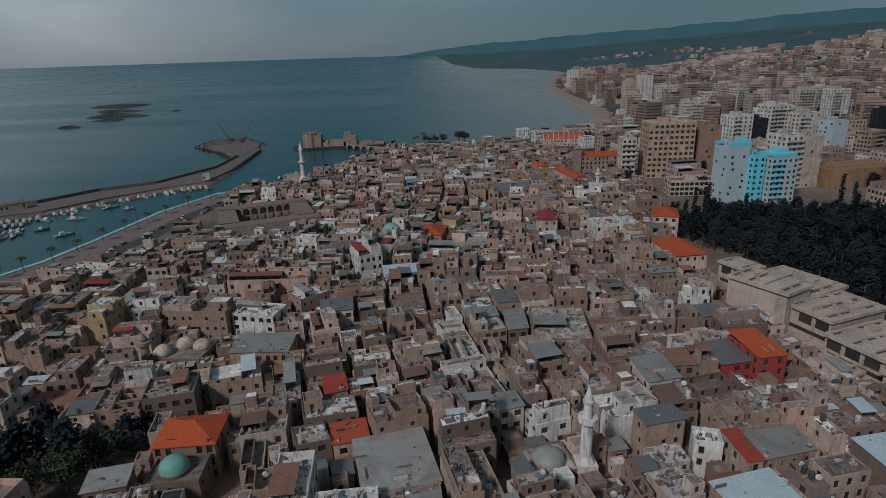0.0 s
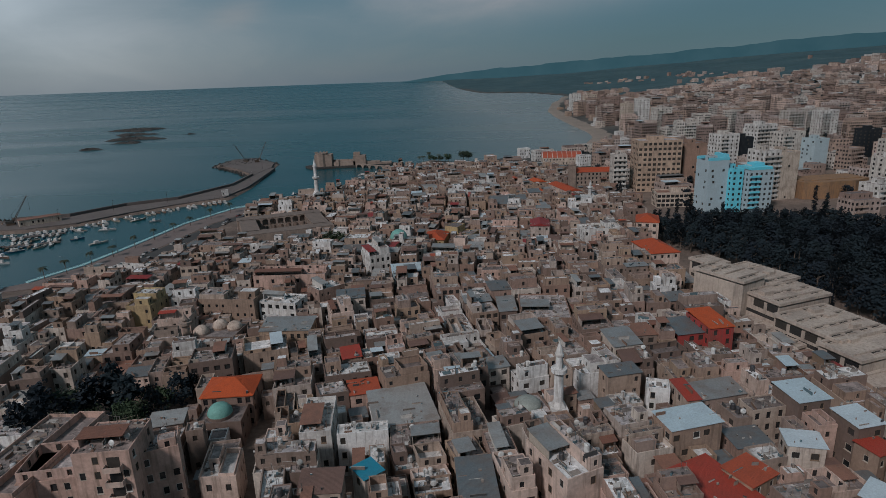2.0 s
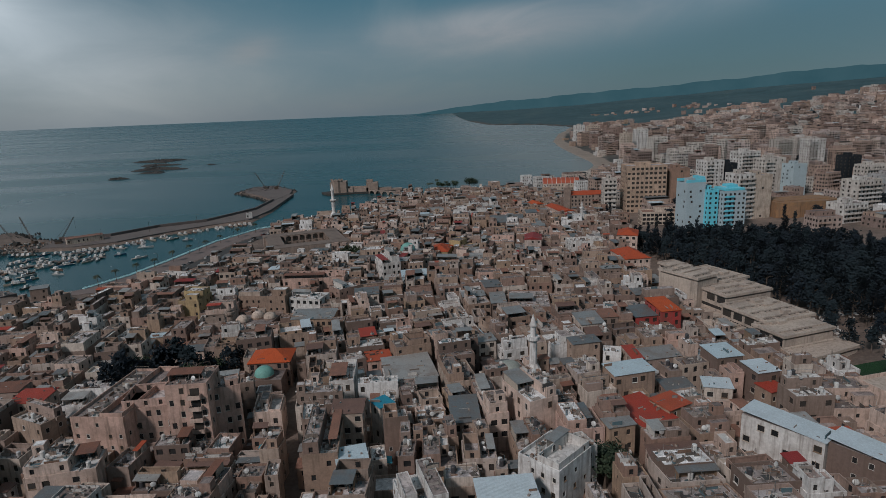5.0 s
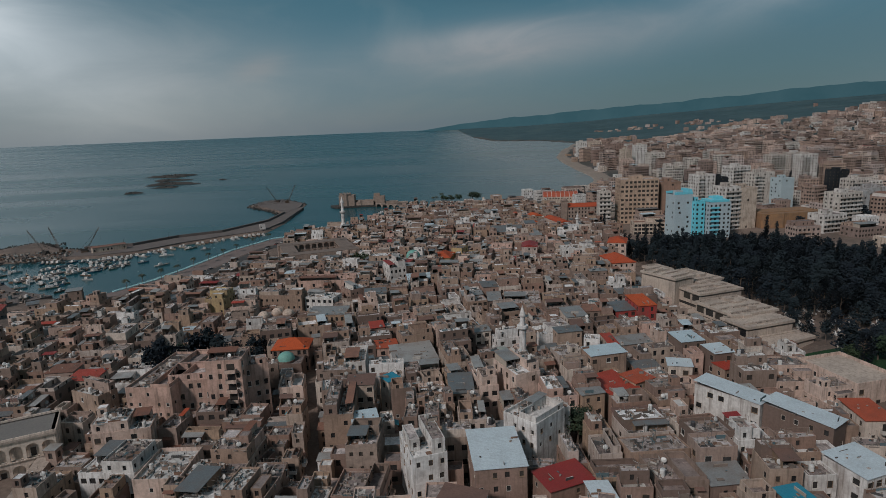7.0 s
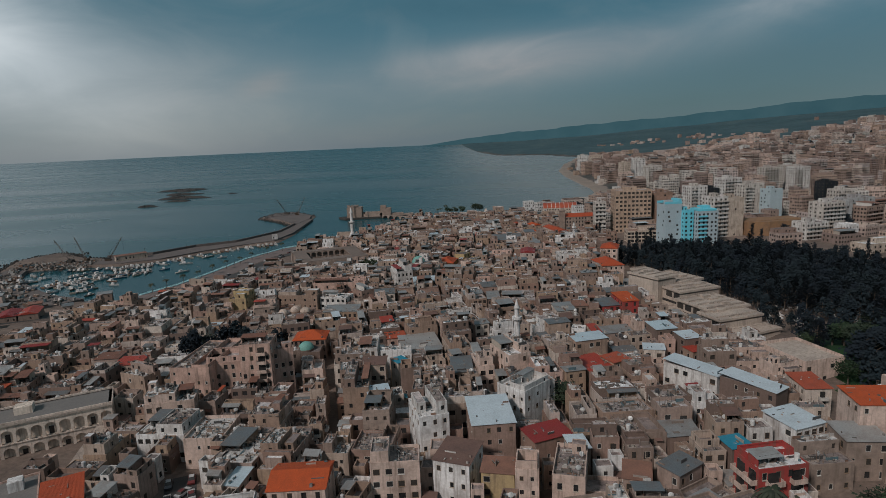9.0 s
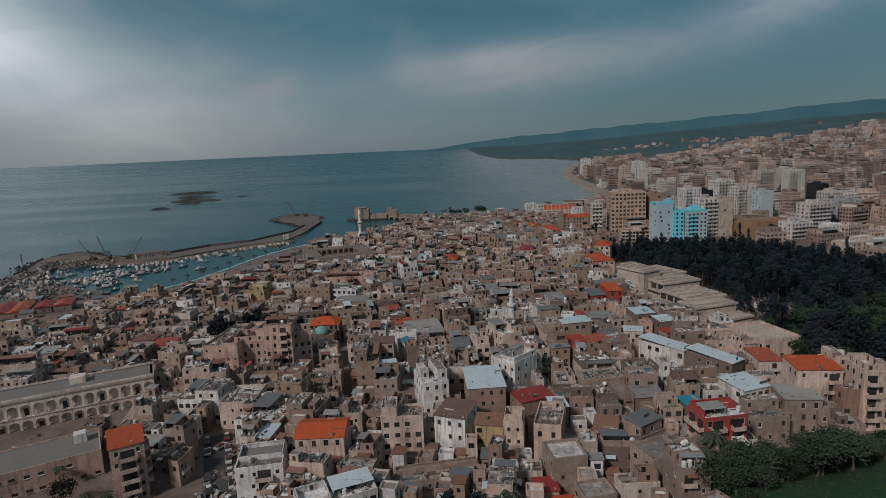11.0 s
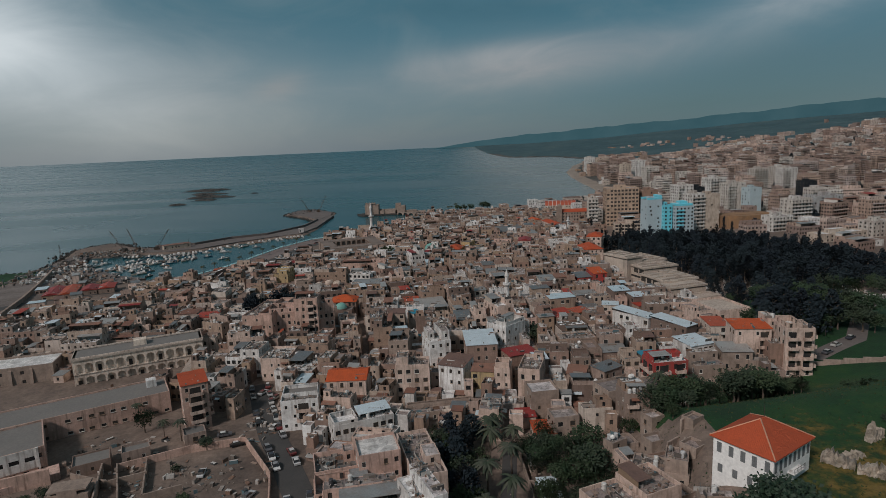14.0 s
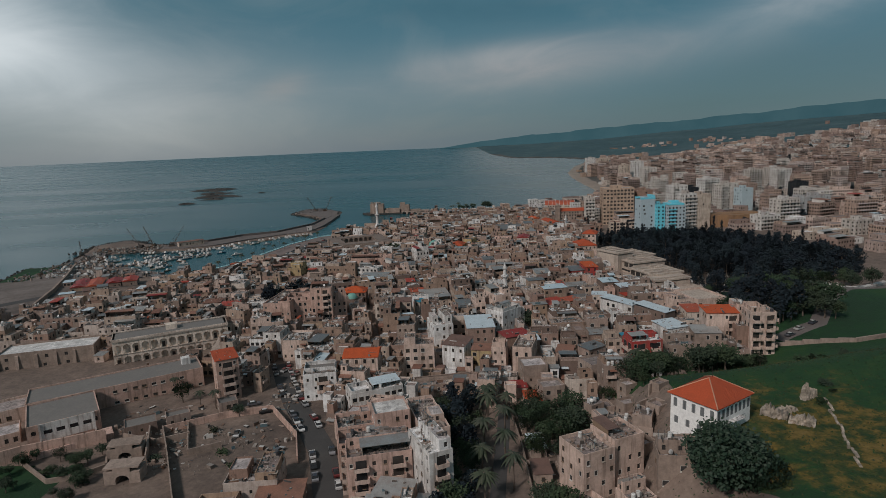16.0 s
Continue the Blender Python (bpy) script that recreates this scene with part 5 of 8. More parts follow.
def stone_hall():
    root = holder("stone_hall", pose(-172.5, 40, 4.2, 0, 0, 17), "long buttressed sandstone hall with a pale flat roof", "hall")
    w, d, h = 36, 15, 7.2
    keep_clear(-172.5, 40, w, d, 17)
    s = Shape()
    shell(s, -w / 2, -d / 2, w / 2, d / 2, 0, h, 0.7, (1.25, 1.35), 5, 2, 2, 0, 0.2, random.Random(9), 0.4)
    s.box(-w / 2 + 0.1, -d / 2 + 0.1, -3, w / 2 - 0.1, d / 2 - 0.1, 0)
    part("wall", s, [STONE, GLASS], root)
    part("roof", roof_slab(-w / 2, -d / 2, w / 2, d / 2, h, 0.41), [PALE_ROOF], root)
    for k in range(6):
        x = -w / 2 + 0.5 + k * (w - 1) / 5
        b = Shape().add([(x - 0.6, -d / 2 - 1.1, -1), (x + 0.6, -d / 2 - 1.1, -1), (x + 0.6, -d / 2, -1), (x - 0.6, -d / 2, -1), (x - 0.6, -d / 2 - 0.3, h - 0.6), (x + 0.6, -d / 2 - 0.3, h - 0.6), (x + 0.6, -d / 2, h - 0.3), (x - 0.6, -d / 2, h - 0.3)],
                        [(0, 1, 5, 4), (1, 2, 6, 5), (3, 0, 4, 7), (4, 5, 6, 7)])
        part("buttress", b, [STONE], root)


stone_hall()
keep_clear(-152, 20, 84, 26, 17)


def museum():
    """A terraced concrete building: stacked flat roofs with light slots and deep overhangs."""
    root = holder("concrete_museum", pose(108, 145, 6, 0, 0, 20), "large terraced beige concrete building with slotted flat roofs", "museum")
    keep_clear(98, 159, 14, 22, 28)
    keep_clear(102, 181, 9, 12, 20)
    keep_clear(111, 148, 24, 15, 18)
    keep_clear(114, 124, 22, 32, 18)
    keep_clear(118, 109, 26, 12, 22)
    inv = root.matrix_basis.inverted()

    def mass(name, x, y, w, d, turn, z0, z1, slots, bands, label=""):
        s = Shape()
        a, b = w / 2, d / 2
        z = z0
        s.box(-a, -b, z0, a, b, z1 - 1.6)
        s.box(-a + 0.9, -b + 0.9, z1 - 1.6, a - 0.9, b - 0.9, z1 - 0.9)
        s.box(-a - 0.5, -b - 0.5, z1 - 0.9, a + 0.5, b + 0.5, z1)
        m = inv @ pose(x, y, 0, 0, 0, turn)
        p = part(name, s, [CONCRETE], root, label, m)
        dice = random.Random(int(x))
        rows = max(1, int(2 * b / 4.2)) if slots else 0
        for k in range(rows):
            sy = -b + 1.6 + k * (2 * b - 3.2) / max(1, rows - 1)
            rib = Shape().box(-a + 0.4, sy + 0.55, z1 + 0.004, a - 0.4, sy + 0.95, z1 + 0.5)
            part("roof_rib", rib, [CONCRETE], p)
            for q_ in range(max(1, int(2 * a / 5.0))):
                sx = -a + 2.6 + q_ * 4.8 + dice.uniform(-0.5, 0.5)
                if sx > a - 2.2 or dice.random() < 0.2:
                    continue
                lw = dice.uniform(2.6, 3.8)
                q = Shape().box(sx - lw / 2, sy - 0.4, z1 + 0.004, sx + lw / 2, sy + 0.52, z1 + 0.03, 1)
                q.box(sx - lw / 2 - 0.2, sy - 0.65, z1, sx + lw / 2 + 0.2, sy - 0.4, z1 + 0.3)
                part("light_slot", q, [CONCRETE, GLASS], p)
        for k in range(bands):
            zz = z0 + (z1 - 2 - z0) * (k + 0.5) / bands
            part("window_band", Shape().box(-a - 0.02, -b + 1.0, zz, -a + 0.3, b - 1.0, zz + 1.1, 0), [GLASS], p)
            part("window_band", Shape().box(-a + 1.5, -b - 0.02, zz, a - 1.5, -b + 0.3, zz + 1.0, 0), [GLASS], p)
        if bands:
            # loggias under the roof: dark sheets on the wall for their shaded mouths, piers between
            for u in range(max(1, int(2 * b / 5))):
                v = -b + 2.4 + u * 5.0
                part("loggia", Shape().box(-a - 0.03, v - 1.9, z1 - 3.9, -a + 0.2, v + 1.9, z1 - 1.5), [GLASS], p)
            part("cornice", Shape().box(-a - 1.0, -b - 1.0, z1 - 4.6, a + 0.4, -b - 0.03, z1 - 4.0), [CONCRETE], p)
        for u in range(int(2 * a * b / 60) if slots else 0):
            u0, v0, uw, vw = dice.uniform(-a + 0.6, a - 4), dice.uniform(-b + 0.6, b - 3), dice.uniform(1.8, 4.0), dice.uniform(1.2, 2.6)
            part("roof_box", Shape().box(u0, v0, z1 + 0.004, u0 + uw, v0 + vw, z1 + dice.uniform(0.5, 1.3)), [CONCRETE], p)
        return p

    mass("tower_block", 98, 159, 11.5, 18, 28, -2, 22, 3, 0)
    mass("entrance_block", 102, 181, 8, 10.5, 20, -2, 19, 1, 2)
    mass("upper_terrace", 111.5, 148, 21, 13, 18, -2, 18, 6, 2)
    mass("rear_terrace", 112, 166, 14, 20, 24, -2, 18.6, 6, 1)
    mass("middle_terrace", 113.5, 130, 20, 20, 17, -2, 15.6, 10, 2)
    mass("lower_terrace", 114.5, 116, 20.5, 12, 17, -2, 14.6, 6, 2)
    mass("retaining_base", 117.5, 107.5, 25, 9, 22, -2, 10.2, 0, 1)
    mass("side_terrace", 100, 136, 8, 22, 20, -2, 10.5, 4, 2)


museum()


def minaret(x, y, z0, z1, r, label, balcony=0.62, wall=WHITE):
    root = holder("minaret", pose(x, y, z0), label, "minaret")
    h = z1 - z0
    part("base", Shape().box(-r * 1.7, -r * 1.7, -3, r * 1.7, r * 1.7, h * 0.30).tube(0, 0, h * 0.30, h * 0.36, r * 1.7, r, 8), [wall], root)
    part("shaft", Shape().tube(0, 0, h * 0.36, h * balcony, r, r * 0.88, 14), [wall], root, smooth=False)
    part("gallery", Shape().tube(0, 0, h * balcony - r * 0.7, h * balcony, r * 0.9, r * 1.6, 14).tube(0, 0, h * balcony, h * balcony + 0.9, r * 1.6, r * 1.6, 14), [wall], root)
    part("lantern", Shape().tube(0, 0, h * balcony, h * 0.83, r * 0.75, r * 0.7, 12), [wall], root)
    part("cap", Shape().tube(0, 0, h * 0.82, h * 0.84, r * 0.95, r * 0.95, 12).tube(0, 0, h * 0.84, h * 0.97, r * 0.85, 0.06, 12), [wall], root)
    part("finial", Shape().beam((0, 0, h * 0.96), (0, 0, h), 0.07, 0, 6), [STEEL], root)
    keep_clear(x, y, r * 4, r * 4)


minaret(25.8, 95.2, 6, 30.6, 1.15, "pale stone minaret rising above the lanes of the old town", 0.66, WHITE)
minaret(-77, 381, 3, 38, 1.5, "tall slender white minaret by the harbour", 0.60)
minaret(-80, 150, 5, 19.5, 1.25, "short brown stone minaret beside white domes", 0.72, STONE)
minaret(100, 333, 6, 24, 1.0, "slender pale minaret among northern houses", 0.7)


def domed(x, y, w, d, turn, top, spots, wall, label):
    """A low prayer house with domes on its roof: spots are x, y, radius, height, material, in its own frame."""
    keep_clear(x, y, w, d, turn)
    g0 = g_at(x, y)
    ob = holder("domed_hall", pose(x, y, g0, 0, 0, turn), label, "mosque")
    h = top - g0
    s = Shape()
    shell(s, -w / 2, -d / 2, w / 2, d / 2, 0, h, 0.5, (0.9, 1.3), max(2, int(w / 3)), 2, max(2, int(d / 3)), 0, 0.3, random.Random(int(x)), 0.25)
    s.box(-w / 2 + 0.02, -d / 2 + 0.02, -2, w / 2 - 0.02, d / 2 - 0.02, 0)
    part("wall", s, [wall, GLASS], ob)
    part("roof", roof_slab(-w / 2, -d / 2, w / 2, d / 2, h, 0.26), [ROOF], ob)
    for sx, sy, r, hh, m in spots:
        part("drum", Shape().tube(sx, sy, h - 0.3, h + hh * 0.3, r * 1.04, r * 1.04, 20), [wall], ob)
        part("dome", Shape().dome(sx, sy, h + hh * 0.3, r, hh, 22, 8), [m], ob, "rounded dome", smooth=True)


PALE_DOME = plaster("pale_pink_dome_plaster", (0.58, 0.47, 0.39), (0.62, 0.50, 0.42))
GREY_DOME = material("grey_green_dome", [(0.30, 0.33, 0.30)], rough=0.7, big=0.6, stained=0.4)
domed(-71, 153, 15, 12, -8, 11.5, [(-4.6, -2.5, 2.5, 2.2, PALE_DOME), (-0.5, 2.2, 2.4, 2.2, PALE_DOME), (4.6, 1.8, 2.4, 2.0, PALE_DOME)], WALL, "old prayer hall with three pale domes")
domed(-53.5, 101.5, 10.5, 8, 2, 11.5, [(-0.5, 0, 2.9, 2.6, GREENISH)], WALL, "small stone hall with a green dome")
domed(-16.5, 257, 13, 12, -10, 11, [(0, 0, 4.3, 4.2, GREENISH)], STONE, "mosque with a broad green dome")
domed(19, 97, 9, 9, 12, 12.5, [(0, 0, 3.2, 1.9, GREY_DOME)], WALL, "courtyard hall with a grey-green dome below the minaret")
domed(-52, 335, 12, 10, 10, 10.5, [(-3, 0, 2.2, 2.0, PALE_DOME), (2.5, 1, 1.8, 1.7, PALE_DOME)], WALL, "hall with small pale domes")
domed(-88, 334, 8, 7, 15, 9.5, [(-2, 0, 1.6, 1.5, PALE_DOME), (2, 0, 1.8, 1.7, PALE_DOME)], WALL, "gatehouse with two small pale domes")


def khan():
    """A caravanserai: four arcaded wings round an open court."""
    x, y, turn, g0 = -83, 302, 20, 4.6
    w, d, wing, h = 48, 46, 9, 7.6
    keep_clear(x, y, w, d, turn)
    keep_clear(x - 24, y - 4, 12, 44, turn)
    root = holder("caravanserai", pose(x, y, g0, 0, 0, turn), "square stone caravanserai with arcades round an open court", "caravanserai")
    for k in range(4):
        s = Shape()
        s.box(-w / 2 + (wing if k % 2 else 0), d / 2 - wing + 2.4, -2, w / 2 - (wing if k % 2 else 0), d / 2, h)
        wn = part("wing", s, [STONE], root, m=pose(0, 0, 0, 0, 0, 90 * k))
        part("wing_roof", Shape().box(-w / 2 + (wing if k % 2 else 0), d / 2 - wing, h + 0.004, w / 2 - (wing if k % 2 else 0), d / 2, h + 0.35), [OLD_ROOF], wn)
        for row in (0, 1):
            n = 7
            cw = (w - 2 * wing) / n
            for i in range(n):
                a = Shape()
                arch(a, -w / 2 + wing + i * cw, d / 2 - wing, d / 2 - wing + 0.5, row * h / 2, cw, h * 0.28, h / 2)
                part("arch_bay", a, [STONE], wn)
    part("court_paving", Shape().box(-w / 2 + wing, -d / 2 + wing, -1, w / 2 - wing, d / 2 - wing, 0.05), [PAVING], root)


OLD_ROOF = material("brown_old_roof", [(0.20, 0.155, 0.13)], big=0.3, stained=0.5)
khan()


def sea_castle():
    root = holder("sea_castle", pose(-96, 604, 0), "ruined sandstone sea castle on a rocky islet", "castle")
    rock = Shape()
    dice = random.Random(2)
    pts = [(-30, -6), (-18, -14), (4, -10), (26, -8), (60, -2), (64, 10), (34, 16), (4, 18), (-22, 14), (-32, 6)]
    rock.prism([(a + dice.uniform(-2, 2), b + dice.uniform(-2, 2)) for a, b in pts], -4, 1.8)
    part("islet_rock", rock, [ROCK], root)
    t = Shape()
    t.tube(-13, -1, 1, 15.5, 7.0, 6.6, 10).box(-20, -6, 1, -2, 8, 14)
    for k in range(10):
        a = 2 * math.pi * k / 10
        t.box(-13 + 6.3 * math.cos(a) - 0.7, -1 + 6.3 * math.sin(a) - 0.7, 15.4, -13 + 6.3 * math.cos(a) + 0.7, -1 + 6.3 * math.sin(a) + 0.7, 16.6)
    part("west_tower", t, [STONE], root)
    part("curtain_wall", Shape().box(-2, -4, 1, 22, -2.2, 6.0).box(-2, 6, 1, 24, 8, 7).box(2, -5, 1, 5, 0, 8), [STONE], root)
    part("east_keep", Shape().box(20, -4, 1, 33, 8, 11.5).box(20, 2, 11.4, 27, 8, 14.5).box(33, -2, 1, 48, 6, 5.0), [STONE], root)
    part("east_ruin", Shape().prism([(46, -3), (60, 0), (60, 8), (48, 7)], 1, 3.6), [STONE], root)
    cause = Shape()
    p0, p1 = Vector((24, -8)), Vector((92, -62))
    n = 9
    u = (p1 - p0) / n
    ang = math.degrees(math.atan2(u.y, u.x))
    for i in range(n):
        q = Shape()
        arch(q, 0, -1.6, 1.6, -1.2, u.length, 1.6, 4.6)
        q.box(0, -1.9, 3.4, u.length, 1.9, 3.9)
        part("causeway_arch", q, [STONE], root, m=pose(p0.x + u.x * i, p0.y + u.y * i, 0, 0, 0, ang))


sea_castle()

# ---- blocks of flats and offices beyond the park ----


def tower(x, y, w, d, turn, top, wall, cols, side_cols, label, balconies=(), size=3, roof=ROOF, storey=3.1, name="apartment_tower", bands=None, windows=True, skip=0.06):
    """A tall block: sunk windows floor by floor, balcony slabs, parapet, lift house and tanks."""
    g0 = g_at(x, y) - 0.2
    h = top - g0
    keep_clear(x, y, w + 3, d + 3, turn)
    root = holder(name, pose(x, y, g0, 0, 0, turn), label, "apartment block")
    rows = max(1, round(h / storey))
    s = Shape()
    holes = []
    ww, wh = WINDOW_SIZES[size]
    shell(s, -w / 2, -d / 2, w / 2, d / 2, 0, h, 0.9, (ww, wh), cols, rows, side_cols, 0, skip, random.Random(int(x + y)), 0.25, holes)
    s.box(-w / 2 + 0.02, -d / 2 + 0.02, -3, w / 2 - 0.02, d / 2 - 0.02, 0.02)
    part("wall", s, [wall, GLASS], root)
    part("roof", roof_slab(-w / 2, -d / 2, w / 2, d / 2, h, 0.26), [roof], root)
    lift = Shape()
    shell(lift, -w * 0.2, -d * 0.1, w * 0.15, d * 0.3, h + 0.004, h + 2.8, 0.25, (0.9, 1.2), 1, 1, 1, 0, 0.4, random.Random(2), 0.2)
    lh = part("lift_house", lift, [wall, GLASS], root)
    part("lift_roof", roof_slab(-w * 0.2, -d * 0.1, w * 0.15, d * 0.3, h + 2.8, 0.21), [roof], lh)
    rise = h / rows
    for side, a, b in balconies:
        for k in range(1, rows):
            q = Shape()
            z = k * rise
            if side == "front":
                q.box(a, -d / 2 - 1.3, z - 0.15, b, -d / 2 - 0.003, z + 0.02)
                q.box(a, -d / 2 - 1.3, z + 0.02, b, -d / 2 - 1.2, z + 0.95)
            elif side == "left":
                q.box(-w / 2 - 1.3, a, z - 0.15, -w / 2 - 0.003, b, z + 0.02)
                q.box(-w / 2 - 1.3, a, z + 0.02, -w / 2 - 1.2, b, z + 0.95)
            part("balcony", q, [bands or wall], root)
    return root


OFFICE = plaster("brown_office_render", (0.46, 0.33, 0.24), (0.48, 0.35, 0.26))
# darker copy of OFFICE: the shade on the block's side put into the colour
OFFICE_SHADED = plaster("shaded_brown_render", (0.30, 0.19, 0.14), (0.32, 0.2, 0.15))
BEIGE = plaster("beige_render", (0.54, 0.45, 0.37), (0.57, 0.48, 0.4))
OCHRE = plaster("ochre_fort_wall", (0.29, 0.165, 0.085), (0.31, 0.18, 0.095))
GLASS_AND_SHADE = material("curtain_glass_and_shade", [(0.02, 0.025, 0.03)], rough=0.2, big=0.3, stained=0.1, bump=0.02)
GREYBLUE = plaster("grey_render", (0.40, 0.41, 0.41), (0.44, 0.44, 0.44))
# turquoise-capped twin towers
tower(161.5, 304, 12.5, 12, 8, 36.8, PALE_BLUE, 2, 2, "pale blue tower block with a turquoise top", skip=0.5)
tower(171.5, 301, 7, 11, 8, 32.2, BLUE_WALL, 2, 3, "turquoise painted stair tower between pale blocks")
tower(184, 300, 15.5, 12, 8, 31.4, PALE_BLUE, 5, 4, "pale blue tower block with rows of windows", [("front", -7, -1)], bands=BLUE_WALL)
cap_1 = thing("tower_cap", Shape().box(-6.4, -6.1, 0, 6.4, 6.1, 1.4).box(-3, -3, 1.4, 3.5, 3, 3.4), [BLUE_WALL], pose(184, 300, 32.35, 0, 0, 8), "turquoise painted roof cap on a tower", "roof structure")
cap_2 = thing("tower_cap", Shape().box(-6.3, -6.0, 0, 6.3, -5.0, 1.6).box(-6.3, 5, 0, 6.3, 6, 1.6).box(4, -5, 0, 6.3, 5, 3.2), [BLUE_WALL], pose(161.5, 304, 37.75, 0, 0, 8), "turquoise painted roof cap on a tower", "roof structure")
# brown office block, its shaded side as a darker block, and its long low wing
tower(157, 376, 29, 18, -4, 41.5, OFFICE, 9, 5, "large brown office block with a grid of windows", size=4, storey=3.4, name="office_block")
tower(183, 380, 15, 17, -4, 38, OFFICE_SHADED, 1, 5, "shaded side of the brown office block, built as a darker blank block", storey=3.4, name="office_block", skip=0.85)
tower(152, 321, 31, 12, -6, 16.2, BEIGE, 12, 4, "long low beige block with a grid of windows", size=4, roof=SHEET_RUST, storey=3.2, name="office_block")
tower(130, 372, 9, 10, -4, 33, TOWER_WHITE, 3, 3, "narrow white block of flats", [("front", -4, 4)])
# white towers
tower(240, 446, 17, 15, 10, 36, TOWER_WHITE, 4, 4, "white tower block with balconies", [("front", -8, -2)], bands=TOWER_WHITE)
# added block: the white tower's shaded side, its shade put in as dark colour
tower(255.5, 447, 10, 14, 10, 33, GLASS_AND_SHADE, 1, 1, "dark block added as the shaded side of the white tower", skip=0.9)
tower(285, 474, 19, 16, 12, 40, TOWER_WHITE, 5, 4, "tall white tower block with balconies", [("front", -9, 9)], bands=TOWER_WHITE)
tower(292, 446, 21, 14, 12, 36, TOWER_WHITE, 3, 4, "white tower block with a blank side", [("front", -10, -3)])
tower(302, 426, 13, 13, 12, 32, PALE_BLUE, 1, 3, "pale grey-white block of flats", skip=0.6)
tower(205.5, 329, 12, 14, 12, 38, TOWER_WHITE, 3, 4, "white block of flats with long balconies", [("front", -6, 6)], bands=TOWER_WHITE)
tower(218, 331, 13, 14, 12, 36.6, BEIGE, 1, 3, "beige block of flats with a blank wall", skip=0.75)
tower(300, 344, 20, 14, 12, 28.5, TOWER_WHITE, 6, 3, "white block with long horizontal window bands", [("front", -9.8, 9.8)], bands=TOWER_WHITE)
tower(316, 352, 9, 14, 12, 28, GREYBLUE, 1, 2, "plain grey-blue block of flats", skip=0.8)
tower(350, 384, 25, 14, 10, 26, GREYBLUE, 3, 3, "broad grey block of flats", [("front", -12, -3)], skip=0.3)
tower(262, 303, 19, 13, 14, 20, TOWER_WHITE, 6, 3, "pale block of flats of four storeys", [("front", -9, 9)])
tower(400, 500, 15, 14, 8, 30, GLASS_AND_SHADE, 3, 3, "dark-fronted office block with glass bands")
tower(365, 425, 16, 14, 8, 29, TOWER_WHITE, 6, 4, "white banded block of flats", [("front", -8, 8)])
tower(278, 252, 40, 12, 14, 13.5, BEIGE, 10, 3, "long low beige building beyond the cemetery", roof=PALE_ROOF, name="long_building")
tower(312, 262, 18, 12, 14, 19.5, TOWER_WHITE, 5, 3, "pale block of flats beside a long hall")
tower(291, 702, 20, 15, 6, 43, TOWER_WHITE, 4, 3, "tall white tower near the beach", [("front", -9, -2)])
tower(310, 820, 17, 15, 6, 49, TOWER_WHITE, 3, 3, "tall pale tower near the beach")
tower(284, 806, 14, 14, 6, 44, BEIGE, 3, 3, "tall beige tower near the beach")
tower(338, 1300, 22, 16, 4, 43, TOWER_WHITE, 4, 3, "white beachfront tower block")
tower(356, 1250, 27, 16, 4, 42, BEIGE, 5, 3, "beige beachfront tower block")
tower(370, 1150, 34, 16, 4, 40, BLOCK, 7, 3, "tan beachfront tower block")
tower(417, 642, 20, 15, 8, 38, TOWER_WHITE, 5, 3, "white tower block on the city's edge", [("front", -9, 9)])
tower(457, 644, 22, 15, 8, 37, TOWER_WHITE, 5, 4, "tall white tower with dark balconies", [("front", -10, 0)])
tower(478, 702, 24, 15, 8, 36, TOWER_WHITE, 5, 4, "white tower block with balcony rows", [("front", -11, 11)])
tower(525, 905, 34, 16, 8, 46, BLOCK, 8, 4, "broad tan apartment tower with balconies", [("front", -16, 16)])
tower(552, 764, 30, 16, 8, 38, BLOCK, 7, 4, "broad tan apartment block", [("front", -14, 14)])


def fort():
    keep_clear(250, 333, 50, 30, 6)
    ob = thing("fort_wall", Shape().prism([(-23, -9), (-9, -13), (-8, -11.5), (10, -12), (24, -6), (24, 12), (-23, 12)], -3, 11.2).prism([(-20, -6), (20, -5), (20, 9), (-20, 9)], 11.1, 11.6),
               [OCHRE], pose(250, 333, 7.5, 0, 0, 6), "massive plain ochre walls of an old fort", "fort")
    return ob


fort()


def church():
    ob = house(117, 388, 26, 15, -2, 20.5, STONE, TILE, "ridge", "large stone church hall with a red tiled ridge roof", near=False, extras=False, name="church")
    bell = Shape().box(-2.2, -2.2, -3, 2.2, 2.2, 20).box(-2.5, -2.5, 19.9, 2.5, 2.5, 20.5).dome(0, 0, 20.5, 2.0, 2.0, 12, 5)
    thing("bell_tower", bell, [STONE], pose(101, 382, 6), "square stone bell tower with a small dome", "tower")
    keep_clear(101, 382, 5, 5)


church()


